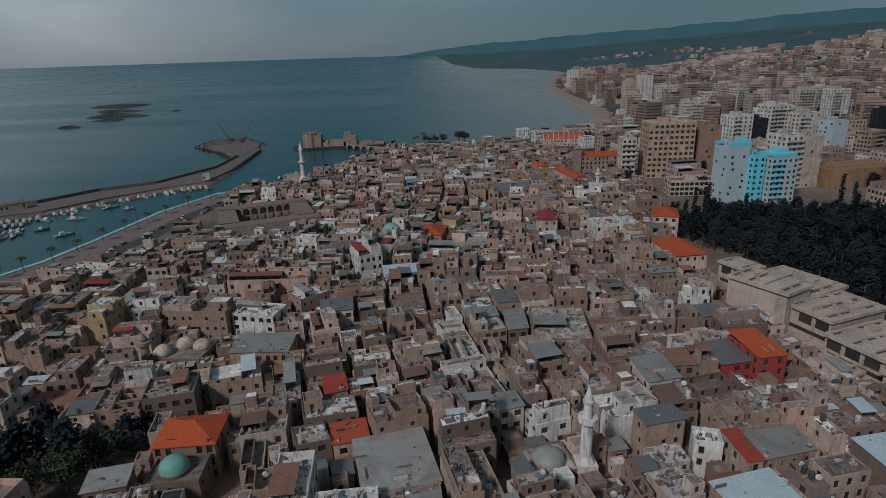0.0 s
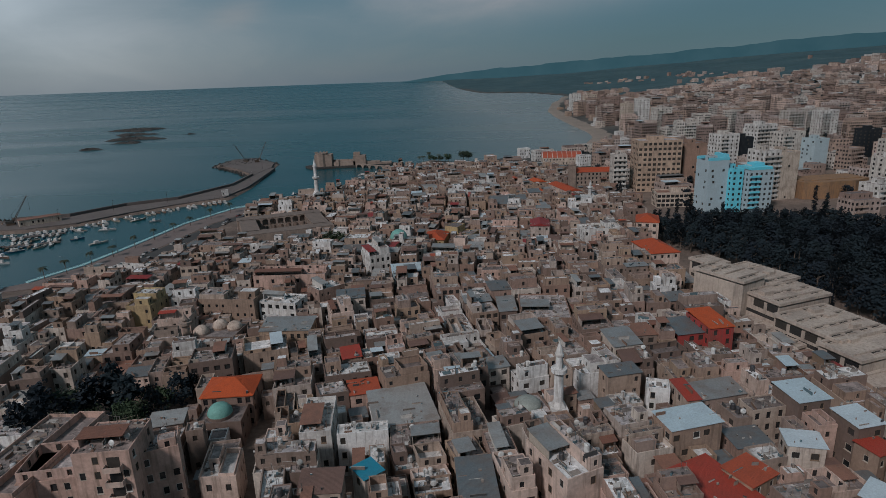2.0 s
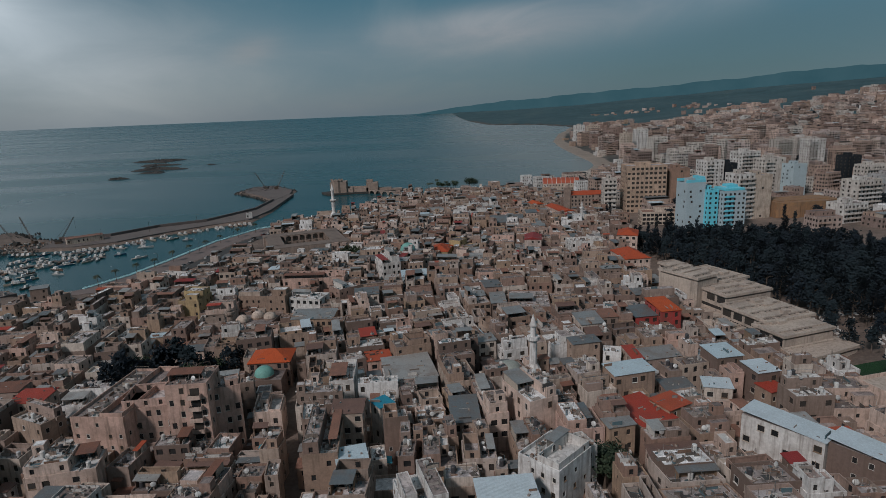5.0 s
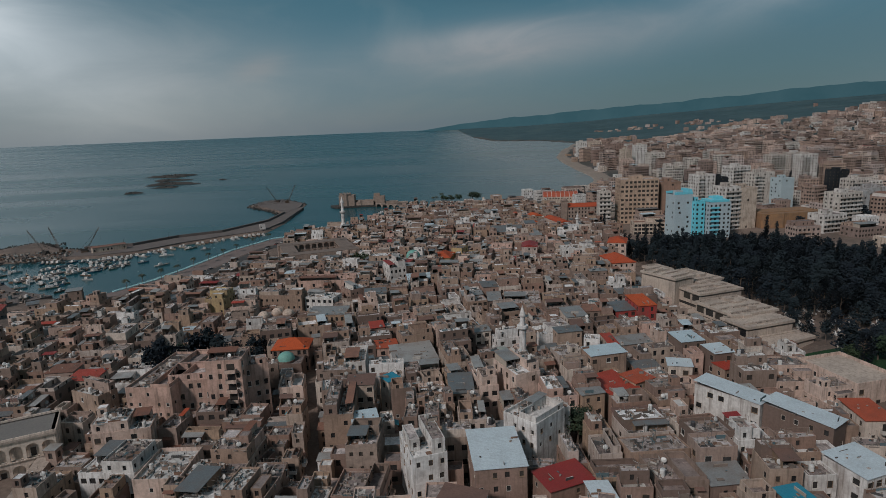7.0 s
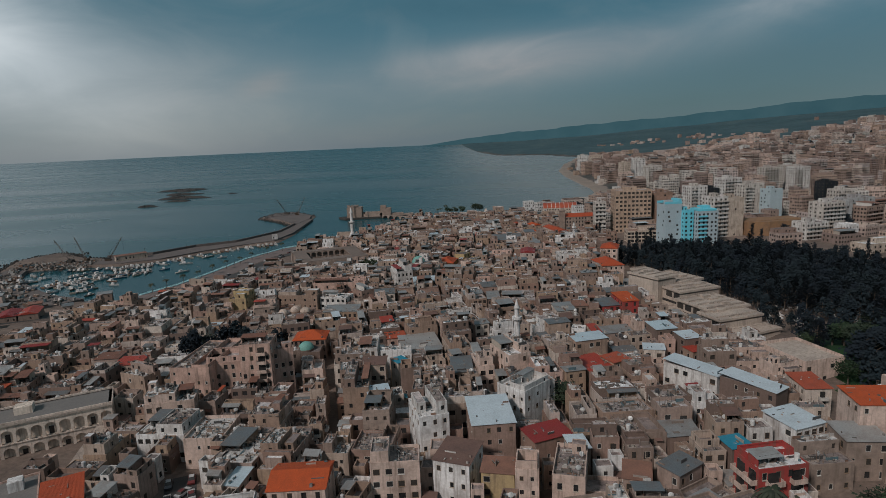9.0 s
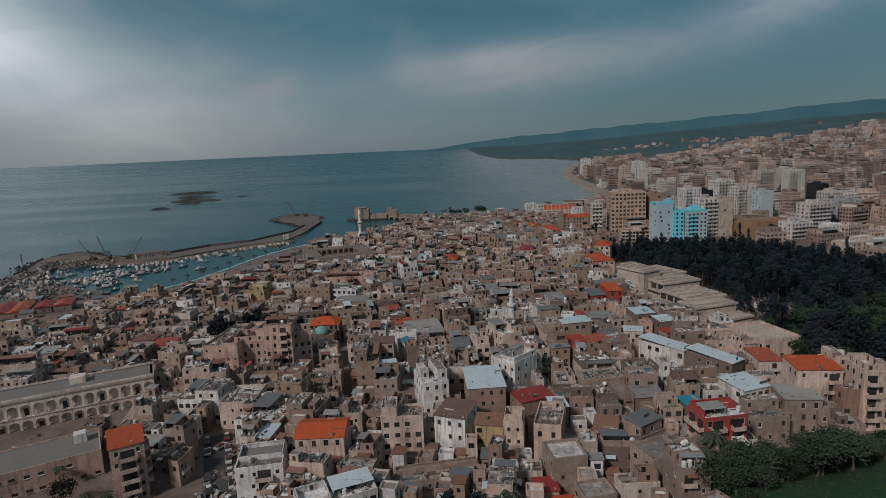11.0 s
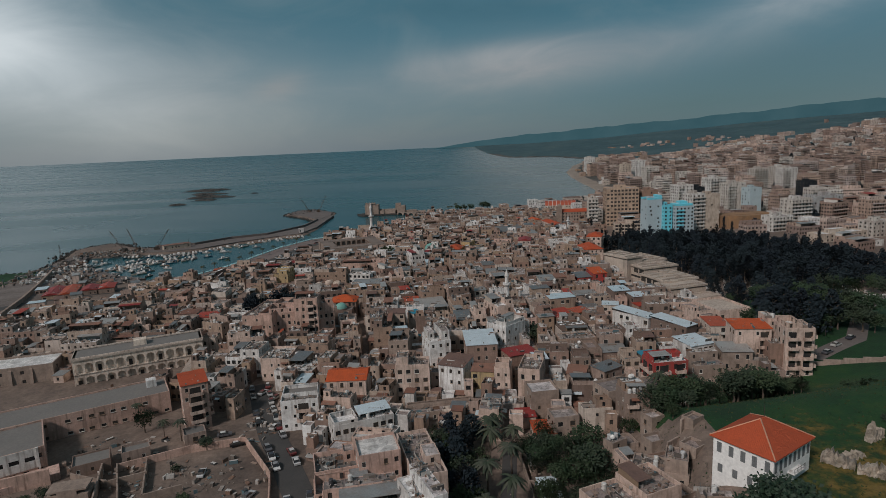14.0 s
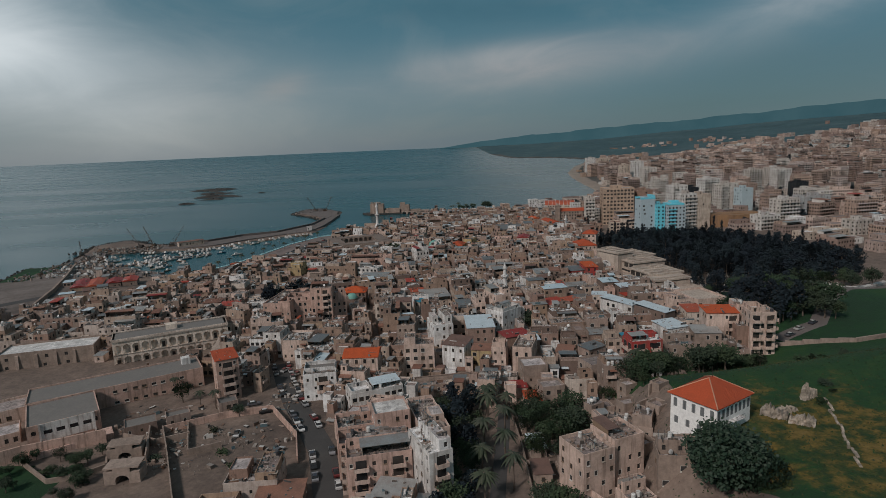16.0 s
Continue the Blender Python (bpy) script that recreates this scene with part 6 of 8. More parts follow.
def vaulted_hall():
    """A market hall with a barrel roof of red ribs."""
    keep_clear(129, 534, 40, 26, -8)
    root = holder("vaulted_hall", pose(129, 534, 5, 0, 0, -8), "long market hall with a ribbed red barrel roof", "hall")
    s = Shape()
    shell(s, -18, -11, 18, 11, 0, 6.5, 0.2, (1.25, 1.35), 12, 2, 6, 0, 0.1, random.Random(1), 0.3)
    part("wall", s, [BEIGE, GLASS], root)
    v = Shape()
    n = 12
    for i in range(n):
        a0, a1 = math.pi * i / n, math.pi * (i + 1) / n
        v.add([(-18, -11 * math.cos(a0), 6.4 + 5 * math.sin(a0)), (18, -11 * math.cos(a0), 6.4 + 5 * math.sin(a0)), (18, -11 * math.cos(a1), 6.4 + 5 * math.sin(a1)), (-18, -11 * math.cos(a1), 6.4 + 5 * math.sin(a1))], [(0, 1, 2, 3)])
    for x in (-18, 18):
        pts = [(x, -11 * math.cos(math.pi * i / n), 6.4 + 5 * math.sin(math.pi * i / n)) for i in range(n + 1)]
        v.add(pts, [tuple(range(n + 1)) if x < 0 else tuple(range(n + 1))[::-1]])
    part("barrel_roof", v, [SHEET_RED], root)
    for k in range(9):
        r = Shape()
        x = -18 + k * 4.5
        for i in range(n):
            a0, a1 = math.pi * i / n, math.pi * (i + 1) / n
            r.beam((x, -11.1 * math.cos(a0), 6.5 + 5.1 * math.sin(a0)), (x, -11.1 * math.cos(a1), 6.5 + 5.1 * math.sin(a1)), 0.25)
        part("rib", r, [PALE_ROOF], root)


vaulted_hall()

# ---- open ground: streets, yards, groves ----


def ribbon(name, pts, width, lift, mat, label, thick=0.12, kind="structure", category="road"):
    """A strip laid over the ground along a line."""
    line = [Vector(p) for p in pts]
    fine_pts = []
    for a, b in zip(line, line[1:]):
        n = max(1, int((b - a).length / 4))
        fine_pts += [a.lerp(b, i / n) for i in range(n)]
    fine_pts.append(line[-1])
    s = Shape()
    rows = []
    for i, p in enumerate(fine_pts):
        d = (fine_pts[min(i + 1, len(fine_pts) - 1)] - fine_pts[max(i - 1, 0)]).normalized()
        n = Vector((-d.y, d.x)) * width / 2
        z = max(g_at(p.x, p.y), g_at(p.x + n.x, p.y + n.y), g_at(p.x - n.x, p.y - n.y)) + lift
        rows.append(((p.x + n.x, p.y + n.y, z), (p.x - n.x, p.y - n.y, z), (p.x - n.x, p.y - n.y, z - thick - 0.8), (p.x + n.x, p.y + n.y, z - thick - 0.8)))
    for r in rows:
        s.v.extend(r)
    for i in range(len(rows) - 1):
        a, b = 4 * i, 4 * i + 4
        s.f += [(a, a + 1, b + 1, b), (a + 1, a + 2, b + 2, b + 1), (a + 3, a, b, b + 3)]
    s.m = [0] * len(s.f)
    return thing(name, s, [mat], None, label, category, kind=kind)


def clear_line(pts, width):
    for a, b in zip(pts, pts[1:]):
        a, b = Vector(a), Vector(b)
        c, d = (a + b) / 2, b - a
        keep_clear(c.x, c.y, d.length, width, math.degrees(math.atan2(d.y, d.x)))


STREET = [(-31, -100), (-31, -66), (-38, -43), (-46, -27), (-54, -12), (-62, 6), (-70, 26)]
LANE = [(-50, 124), (-46, 100), (-40, 76), (-35, 52), (-30, 30)]
PALM_WALK = [(9, -110), (10, -72), (13, -48), (15, -30)]
HARBOUR_ROAD = [(-330, 60), (-290, 120), (-240, 180), (-200, 206), (-170, 224), (-152, 262), (-142, 300), (-134, 346), (-114, 384), (-94, 402), (-72, 440)]
PARK_ROAD = [(118, 12), (140, 24), (165, 58), (185, 78), (220, 100)]
clear_line(STREET, 9.5)
clear_line(LANE, 1.7)
clear_line(PALM_WALK, 6)
clear_line(HARBOUR_ROAD, 12)
keep_clear(-70, -36, 44, 40, 12)      # waste ground
keep_clear(-100, -50, 24, 24, 12)
keep_clear(-86, 108, 36, 24, -6)      # grove by the orange roof
keep_clear(-6, 38, 9, 14, 0)          # small green yards between houses
keep_clear(32, 44, 8, 8, 0)
keep_clear(-52, 270, 14, 8, 0)
keep_clear(28, -40, 24, 22, 0)
keep_clear(2.5, -60, 12, 64, 0)       # sunken gardens beside the palm walk
keep_clear(21.5, -52, 13, 52, 0)
keep_clear(-4, -28, 20, 18, 0)
keep_clear(112, 262, 26, 20, 0)
ribbon("road_1", STREET, 7.5, 0.06, ASPHALT, "narrow worn asphalt street lined with parked cars")
ribbon("road_2", HARBOUR_ROAD, 8.5, 0.08, ASPHALT, "harbour road of worn dark asphalt")
ribbon("road_3", PARK_ROAD, 6.0, 0.08, QUAY, "pale road crossing the park")
ribbon("pavement_1", PALM_WALK, 3.6, 0.07, ASPHALT, "dark path running between palms", category="pavement")

# ---- further houses round the waste ground and the gardens ----
house(-146, -15, 14, 12, 36, 9.5, CREAM, ROOF, "flat", "low tan-walled terrace beside the school", near=True, extras=False, rise=0.9)
house(-140, -33, 12, 10, 36, 8.0, CREAM, ROOF, "flat", "low tan outbuilding below the school", near=True, extras=False, rise=0.9)
house(-50.5, -61.0, 13, 11, 5, 9.2, WALL, ROOF, "flat", "shabby low house with a broken roof terrace by the street", near=True, rise=0.9)
house(-42.0, -68.5, 11, 9, 5, 8.0, WALL, SHEET_RUST, "sheet", "low house under a rusty pinkish sheet roof", near=True)
house(-56.5, -72.0, 9, 8, 5, 7.2, WALL, ROOF, "flat", "roofless low house at the edge of the waste ground", near=True, extras=False, rise=1.2)


def balconies(ob, w, d, h, faces, spots, storey=3.1):
    """Projecting slabs with solid parapets and a dark door behind each, on the south (0), east (1) or west (3) face."""
    for face in faces:
        run, out = (w, d) if face in (0, 2) else (d, w)
        for row in range(1, max(2, round(h / storey))):
            for u, wide in spots:
                c, z = u * run, row * h / max(2, round(h / storey))
                s = Shape().box(c - wide / 2, -out / 2 - 1.25, z - 0.16, c + wide / 2, -out / 2 - 0.002, z)
                s.box(c - wide / 2, -out / 2 - 1.25, z, c + wide / 2, -out / 2 - 1.13, z + 0.9).box(c - wide / 2, -out / 2 - 1.13, z, c - wide / 2 + 0.12, -out / 2 - 0.002, z + 0.9).box(c + wide / 2 - 0.12, -out / 2 - 1.13, z, c + wide / 2, -out / 2 - 0.002, z + 0.9)
                s.box(c - wide * 0.36, -out / 2 - 0.05, z + 0.02, c + wide * 0.36, -out / 2 - 0.003, z + 2.3, 1)
                part("balcony", s, [CREAM, GLASS], ob, m=pose(0, 0, 0, 0, 0, 90 * face))


def block_of_flats(x, y):
    return next(o for o in bpy.data.objects if o.parent is None and abs(o.matrix_basis.translation.x - x) < 0.01 and abs(o.matrix_basis.translation.y - y) < 0.01)


for x, y, w, d, faces, spots in ((-18.4, -64.6, 15.6, 9.0, (0, 3), ((-0.28, 3.6), (0.28, 3.6))), (-5.4, -69.2, 5.8, 13.5, (0,), ((0.0, 3.0),)), (107.6, 5.4, 8.4, 9.0, (0, 1), ((-0.25, 2.6), (0.25, 2.6))), (97.2, 13.0, 11.0, 9.0, (0,), ((0.3, 3.2),)),
                                (-46.6, -4.0, 11.0, 11.0, (0, 3), ((0.1, 4.2),)), (64.1, -4.4, 10.8, 7.6, (0, 3), ((-0.2, 3.4), (0.26, 3.0))), (-80.0, -3.0, 7.4, 10.0, (0, 1), ((0.0, 4.2),)), (-62.0, 71.6, 9.8, 10.2, (0,), ((0.2, 3.0),))):
    ob = block_of_flats(x, y)
    tall = max(v.co.z for v in ob.data.vertices) - 0.5
    balconies(ob, w, d, tall, faces, spots)
dice = random.Random(50)
for x, y, w, d, t, h in ((48, -44, 5, 4, 20, 1.2), (55, -48, 4, 3, 34, 1.0), (47, -52, 6, 4, 12, 1.4), (52, -56, 4, 4, 34, 0.9), (48, -60, 5, 4, 20, 1.1), (46, -73, 7, 6, 20, 3.4), (50, -36, 4, 4, 24, 2.6), (43, -38, 4, 5, 10, 2.8), (30, -24, 7, 6, 10, 5.4), (37, -20, 8, 7, 20, 6.2), (46, -16, 9, 8, 20, 8.4), (55, -14, 8, 7, 18, 7.0), (26, -12, 8, 8, 8, 8.2)):
    if not clash(x, y, w / 2, d / 2, radians(t), -1.8):
        house(x, y, w, d, t, g_at(x, y) + h, dice.choice([WALL, STONE, STONE]), ROOF, "flat", "stained stone outbuilding with a broken terrace below the villa", dice, near=True, extras=False, rise=0.7)
for j in range(8):
    for i in range(5):
        x, y = 29 + i * 5.6 + dice.uniform(-1, 1), -80 + j * 5.2 + dice.uniform(-1, 1)
        w, d, t = dice.uniform(4.2, 6.5), dice.uniform(3.8, 6.0), 20 + dice.uniform(-14, 14)
        if math.hypot(x - 59.4, y + 69) < 11.5 or (x < 38 and y > -60) or clash(x, y, w / 2, d / 2, radians(t), -0.5, built):
            continue
        open_top = dice.random() < 0.45
        house(x, y, w, d, t, g_at(x, y) + dice.choice([1.6, 2.4, 3.2, 4.4]), dice.choice([STONE, CREAM, CREAM, STONE]), dice.choice([ROOF, PALE_ROOF, ROOF]), "flat", "broken stone rooms and terraces below the villa" if open_top else "low stained house on the slope below the villa", dice, near=True, extras=not open_top, rise=1.4 if open_top else 0.5)
# sheds and huts of the boatyard road
for k in range(34):
    x, y = dice.uniform(-300, -185), dice.uniform(120, 232)
    if x < -300 + (y - 120) * 0.1 or clash(x, y, 4, 4, 0.4, 0.6) or g_at(x, y) < 1.5:
        continue
    w, d = dice.uniform(4, 9), dice.uniform(4, 8)
    house(x, y, w, d, 28 + dice.uniform(-8, 8), g_at(x, y) + dice.choice([2.8, 3.4, 5.8]), dice.choice([WALL, PINK, WALL, CREAM]), dice.choice([SHEET_GREY, SHEET_RUST, SHEET_GREY, SHEET_SKY]), "sheet", "low harbour shed under a sheet roof", dice, near=False, extras=False, name="harbour_shed", category="shed", group="harbour sheds")

# ---- the fabric of the old town: lots cut from blocks, leaving lanes ----
rng = random.Random(7)
lots = []


def cut(x0, y0, x1, y1, depth):
    """Cut a block in two, again and again, leaving lanes between the larger pieces."""
    w, d = x1 - x0, y1 - y0
    lane = 1.7 if depth < 4 else (1.0 if depth < 6 else (0.3 if rng.random() < 0.3 else 0.05))
    small = rng.choice([7.5, 9, 11, 12.5, 14, 16])
    if max(w, d) < small:
        lots.append(((x0 + x1) / 2, (y0 + y1) / 2, w, d))
        return
    k = rng.uniform(0.36, 0.64)
    if w > d * rng.uniform(0.75, 1.3):
        c = x0 + w * k
        cut(x0, y0, c - lane / 2, y1, depth + 1)
        cut(c + lane / 2, y0, x1, y1, depth + 1)
    else:
        c = y0 + d * k
        cut(x0, y0, x1, c - lane / 2, depth + 1)
        cut(x0, c + lane / 2, x1, y1, depth + 1)


def west_edge(y):
    return float(np.interp(y, [-90, -20, 20, 60, 120, 200, 262, 300, 350, 400, 450, 500, 540], [-36, -40, -100, -236, -225, -160, -128, -115, -112, -88, -62, -40, -20]))


def east_edge(y):
    return float(np.interp(y, [-90, -45, -25, 0, 40, 70, 100, 140, 200, 260, 330, 420, 540], [8, 30, 52, 78, 100, 104, 100, 96, 92, 100, 130, 130, 100]))


cut(-250, -90, 130, 520, 0)


def bend(x, y):
    """The town's lanes are not straight: lots are shifted and turned by a slow swell."""
    return x + 7 * math.sin(y * 0.021 + 0.6) + 3 * math.sin(x * 0.05), y + 6 * math.sin(x * 0.024 + 1.1), math.degrees(-0.147 * math.cos(y * 0.021 + 0.6)) + 6 * math.sin(x * 0.03 + y * 0.017)


for lx, ly, w, d in sorted(lots, key=lambda q: q[1]):
    x, y, turn = bend(lx, ly)
    if not west_edge(y) < x < east_edge(y) or w < 2.6 or d < 2.6:
        continue
    for fit_w, fit_d in ((w, d), (w * 0.8, d * 0.8), (w * 0.55, d * 0.6)):
        if min(fit_w, fit_d) > 2.8 and not clash(x, y, fit_w / 2, fit_d / 2, radians(turn), -0.25):
            break
    else:
        continue
    far = y > 120
    swell = 1.2 * math.sin(x * 0.045) * math.cos(y * 0.037)
    top = g_at(x, y) + swell + rng.choice([4.6, 5.6, 6.4, 7.0, 7.6, 8.2, 9.0]) + 1.3 * math.sin(x * 0.11 + y * 0.07) + 1.1 * float(ease(-60, -10, x)) * float(ease(75, 50, x)) * float(ease(170, 110, y)) * float(ease(0, 45, y))
    if x < -90 and y < 230 or y < -5:
        top = g_at(x, y) + rng.choice([3.4, 6.3, 6.5, 9.4])
    if -128 < x < -40 and 225 < y < 296:
        top = min(top, rng.uniform(8.0, 10.5))
    if x > 82 and 95 < y < 190:
        top = min(top, rng.uniform(11.5, 13.5))
    if y > 370:
        top = 9.0 + rng.choice([-2.4, 0, 0.4, 2.4])
    pick = rng.random()
    kind, roof, wall = "flat", ROOF, WALL
    if pick < 0.10:
        kind, roof = "sheet", rng.choice([SHEET_GREY, SHEET_GREY, SHEET_GREY, SHEET_RUST, SHEET_SKY])
        if roof is SHEET_SKY and fit_w * fit_d > 55:
            roof = SHEET_GREY
    elif pick < 0.113:
        kind, roof = "sheet", SHEET_RED
    elif pick < 0.32:
        roof = PALE_ROOF
    if rng.random() < 0.18:
        wall = rng.choice([WHITE, PINK, CREAM, WHITE, CREAM, STONE])
    words = {SHEET_GREY: "plaster house under a grey sheet-metal roof", SHEET_RUST: "plaster house under a rusty sheet roof", SHEET_SKY: "plaster house under a pale blue sheet roof",
             SHEET_RED: "plaster house under a faded red sheet roof", PALE_ROOF: "plaster house with a pale painted flat roof", ROOF: "weathered plaster house with a cluttered grey flat roof"}
    tone = {WHITE: "whitewashed ", PINK: "pinkish ", CREAM: "cream ", STONE: "bare stone-walled "}.get(wall, "")
    house(x, y, fit_w, fit_d, turn + rng.uniform(-4, 4), top, wall, roof, kind, tone + words[roof], rng, lean=(rng.uniform(-0.11, 0.11), rng.uniform(-0.05, 0.05)), near=(y < 34 and abs(x) < 80), extras=True, dress=rng.choice([0, 1, 2, 3]) if y < 66 and x > -112 else 0, skip=rng.choice([0.05, 0.2, 0.35]), lump=None if y < 66 and x > -112 else far_town)

# lean-tos and huts that close the gaps between the houses
for j in range(150):
    for i in range(96):
        x, y = -240 + i * 3.9 + rng.uniform(-0.8, 0.8), -80 + j * 3.9 + rng.uniform(-0.8, 0.8)
        if not west_edge(y) < x < east_edge(y):
            continue
        turn = bend(x, y)[2]
        for side in (6.5, 5.0, 3.8, 2.8):
            deep = side * rng.uniform(0.8, 1.2)
            if not clash(x, y, side / 2, deep / 2, radians(turn), -0.1):
                top = g_at(x, y) + rng.choice([2.8, 3.2, 5.2, 5.8, 6.6])
                pick = rng.random()
                house(x, y, side, deep, turn, top, rng.choice([WALL, WALL, WALL, WHITE, CREAM]), rng.choice([SHEET_GREY, SHEET_RUST]) if pick < 0.25 else rng.choice([ROOF, ROOF, PALE_ROOF]), "sheet" if pick < 0.25 else "flat", "", rng, near=False, extras=False, lump=far_town, skip=0.4)
                break

thing("old_town_houses", far_town, MASS, label="crowded plaster houses filling the far old town", category="houses", kind="stuff")
thing("rooftop_junk", junk, [JUNK], label="odds and ends, pipes and low walls on the roofs", category="clutter", kind="stuff")

tank = Shape().tube(0, 0, 0.25, 1.35, 0.5, 0.5, 12).dome(0, 0, 1.35, 0.5, 0.16, 12, 3).box(-0.42, -0.42, 0, -0.3, 0.42, 0.25).box(0.3, -0.42, 0, 0.42, 0.42, 0.25)
tank_mesh = tank.mesh("water_tank", TANK)
rng = random.Random(3)
rng.shuffle(tank_spots)
for p, k in [t for t in tank_spots if t[0].y < 120][:230]:
    thing("water_tank", tank_mesh, [], pose(p.x, p.y, p.z, 0, 0, 360 * k), "plastic water tank on a flat roof", "water tank", "rooftop water tanks")
dish = Shape().beam((0, 0, 0), (0, 0, 1.0), 0.04, 0, 6)
bowl = Shape().dome(0, 0, 0, 0.6, 0.16, 12, 3)
dish.add([(x, -0.1 - z * 0.75 + y * 0.35, 1.15 + y * 0.85 + z * 0.4) for x, y, z in bowl.v], bowl.f)
dish.beam((0, -0.15, 1.1), (0, -0.6, 1.35), 0.025)
dish_mesh = dish.mesh("satellite_dish", DISH)
rng.shuffle(dish_spots)
for p, k in [t for t in dish_spots if t[0].y < 110][:220]:
    thing("satellite_dish", dish_mesh, [], pose(p.x, p.y, p.z, 0, 0, -40 + 80 * k), "round grey satellite dish on a roof", "satellite dish", "rooftop satellite dishes")

# ---- the new city north-east of the old town ----
far_city = Shape()
rng = random.Random(21)
named = 0
spots = []
for j in range(44):
    for i in range(70):
        y = 180 + j * 33 + rng.uniform(-11, 11) + (j * 0.25) ** 2
        x = 60 + i * 30 + rng.uniform(-10, 10)
        if x > 0.74 * (y + 260) + 40 or x > 1900:
            continue
        spots.append((y, x))
spot_x, spot_y = np.array([p[1] for p in spots]), np.array([p[0] for p in spots])
shore = coast_distance(spot_x, spot_y)
for k in np.argsort(spot_y):
    x, y, dist = float(spot_x[k]), float(spot_y[k]), float(shore[k])
    if dist < 45 or (y < 470 and x < 135) or (y < 330 and x < 205 + (330 - y) * 0.42):
        continue
    if y < 330:
        tall = rng.choice([3.5, 6, 6, 9])
    elif y < 640 and x < 205:
        tall = rng.choice([6, 9, 9, 12])
    elif y < 560:
        tall = rng.choice([6, 9, 12, 12, 15, 18])
    elif y > 1350 or g_at(x, y) > 22:
        tall = rng.choice([6, 9, 12, 15, 18])
    else:
        tall = rng.choice([12, 18, 21, 24, 27, 30, 33]) if dist < 420 else rng.choice([9, 15, 18, 21, 24, 27, 30])
    w, d = rng.uniform(13, 24), rng.uniform(11, 16)
    turn = 8 + rng.choice([0, 0, 0, 14, -12]) + rng.uniform(-3, 3)
    if clash(x, y, w / 2, d / 2, radians(turn), 1.0):
        continue
    top = g_at(x, y) + tall
    wall = rng.choice([BLOCK, BLOCK, BLOCK, BLOCK, BLOCK, TOWER_WHITE, CREAM])
    if y < 620 and x < 420 and named < 70:
        named += 1
        house(x, y, w, d, turn, top, wall, ROOF, "flat", "tan plastered block of flats with a flat roof", rng, near=False, bands=tall > 7 and rng.random() < 0.75, name="apartment_block", category="apartment block", skip=0.1, size=3)
    else:
        many = y < 1500
        house(x, y, w, d, turn, top, wall, ROOF, "flat", "", rng, near=False, bands=many and tall > 7 and rng.random() < 0.75, extras=many, lump=far_city, size=3, skip=0.1 if many else 0.25, cols=None if many else 4, side_cols=None if many else 2, storey=3.1 if many else 4.2)
    # low houses in the gaps
    for _ in range(2):
        a, b = x + rng.uniform(-24, 24), y + rng.uniform(-24, 24)
        if a > 0.74 * (b + 230) + 60 or (b < 470 and a < 135) or (b < 330 and a < 205 + (330 - b) * 0.42) or (a - x) ** 2 + (b - y) ** 2 < 220:
            continue
        ww, dd = rng.uniform(8, 13), rng.uniform(8, 12)
        if not clash(a, b, ww / 2, dd / 2, 0.2, 0.5) and g_at(a, b) > 1.5:
            house(a, b, ww, dd, 11, g_at(a, b) + rng.choice([4, 6.5, 9.5]), rng.choice([BLOCK, WALL, WHITE]), rng.choice([ROOF, ROOF, PALE_ROOF]), "flat", "", rng, near=False, extras=False, lump=far_city)

# scattered houses on the hillsides, thinning out towards the ridge
for _ in range(5200):
    bearing = radians(rng.uniform(11, 43))
    r = rng.uniform(1300, 2560) if rng.random() < 0.92 else rng.uniform(2700, 3600)
    x, y = r * math.sin(bearing), -100 + r * math.cos(bearing)
    cluster = noise.noise(Vector((x * 0.0028, y * 0.0028, 3.1)))
    if cluster < (-0.10 if r < 1600 else (0.13 if r < 2600 else 0.30)) or coast_distance(x, y) < 60:
        continue
    w, d = rng.uniform(11, 24), rng.uniform(10, 16)
    house(x, y, w, d, rng.uniform(-30, 30), g_at(x, y) + rng.choice([5, 6, 9, 9, 12, 15]), rng.choice([BLOCK, BLOCK, BLOCK, CREAM, WALL]), rng.choice([ROOF, PALE_ROOF, ROOF]), "flat", "", rng, near=False, extras=False, lump=far_city, cols=3, side_cols=2, skip=0.2, storey=3.6)
thing("city_blocks", far_city, MASS, label="dense tan and white apartment blocks spreading to the hills", category="buildings", kind="stuff")

# ---- trees and grass ----


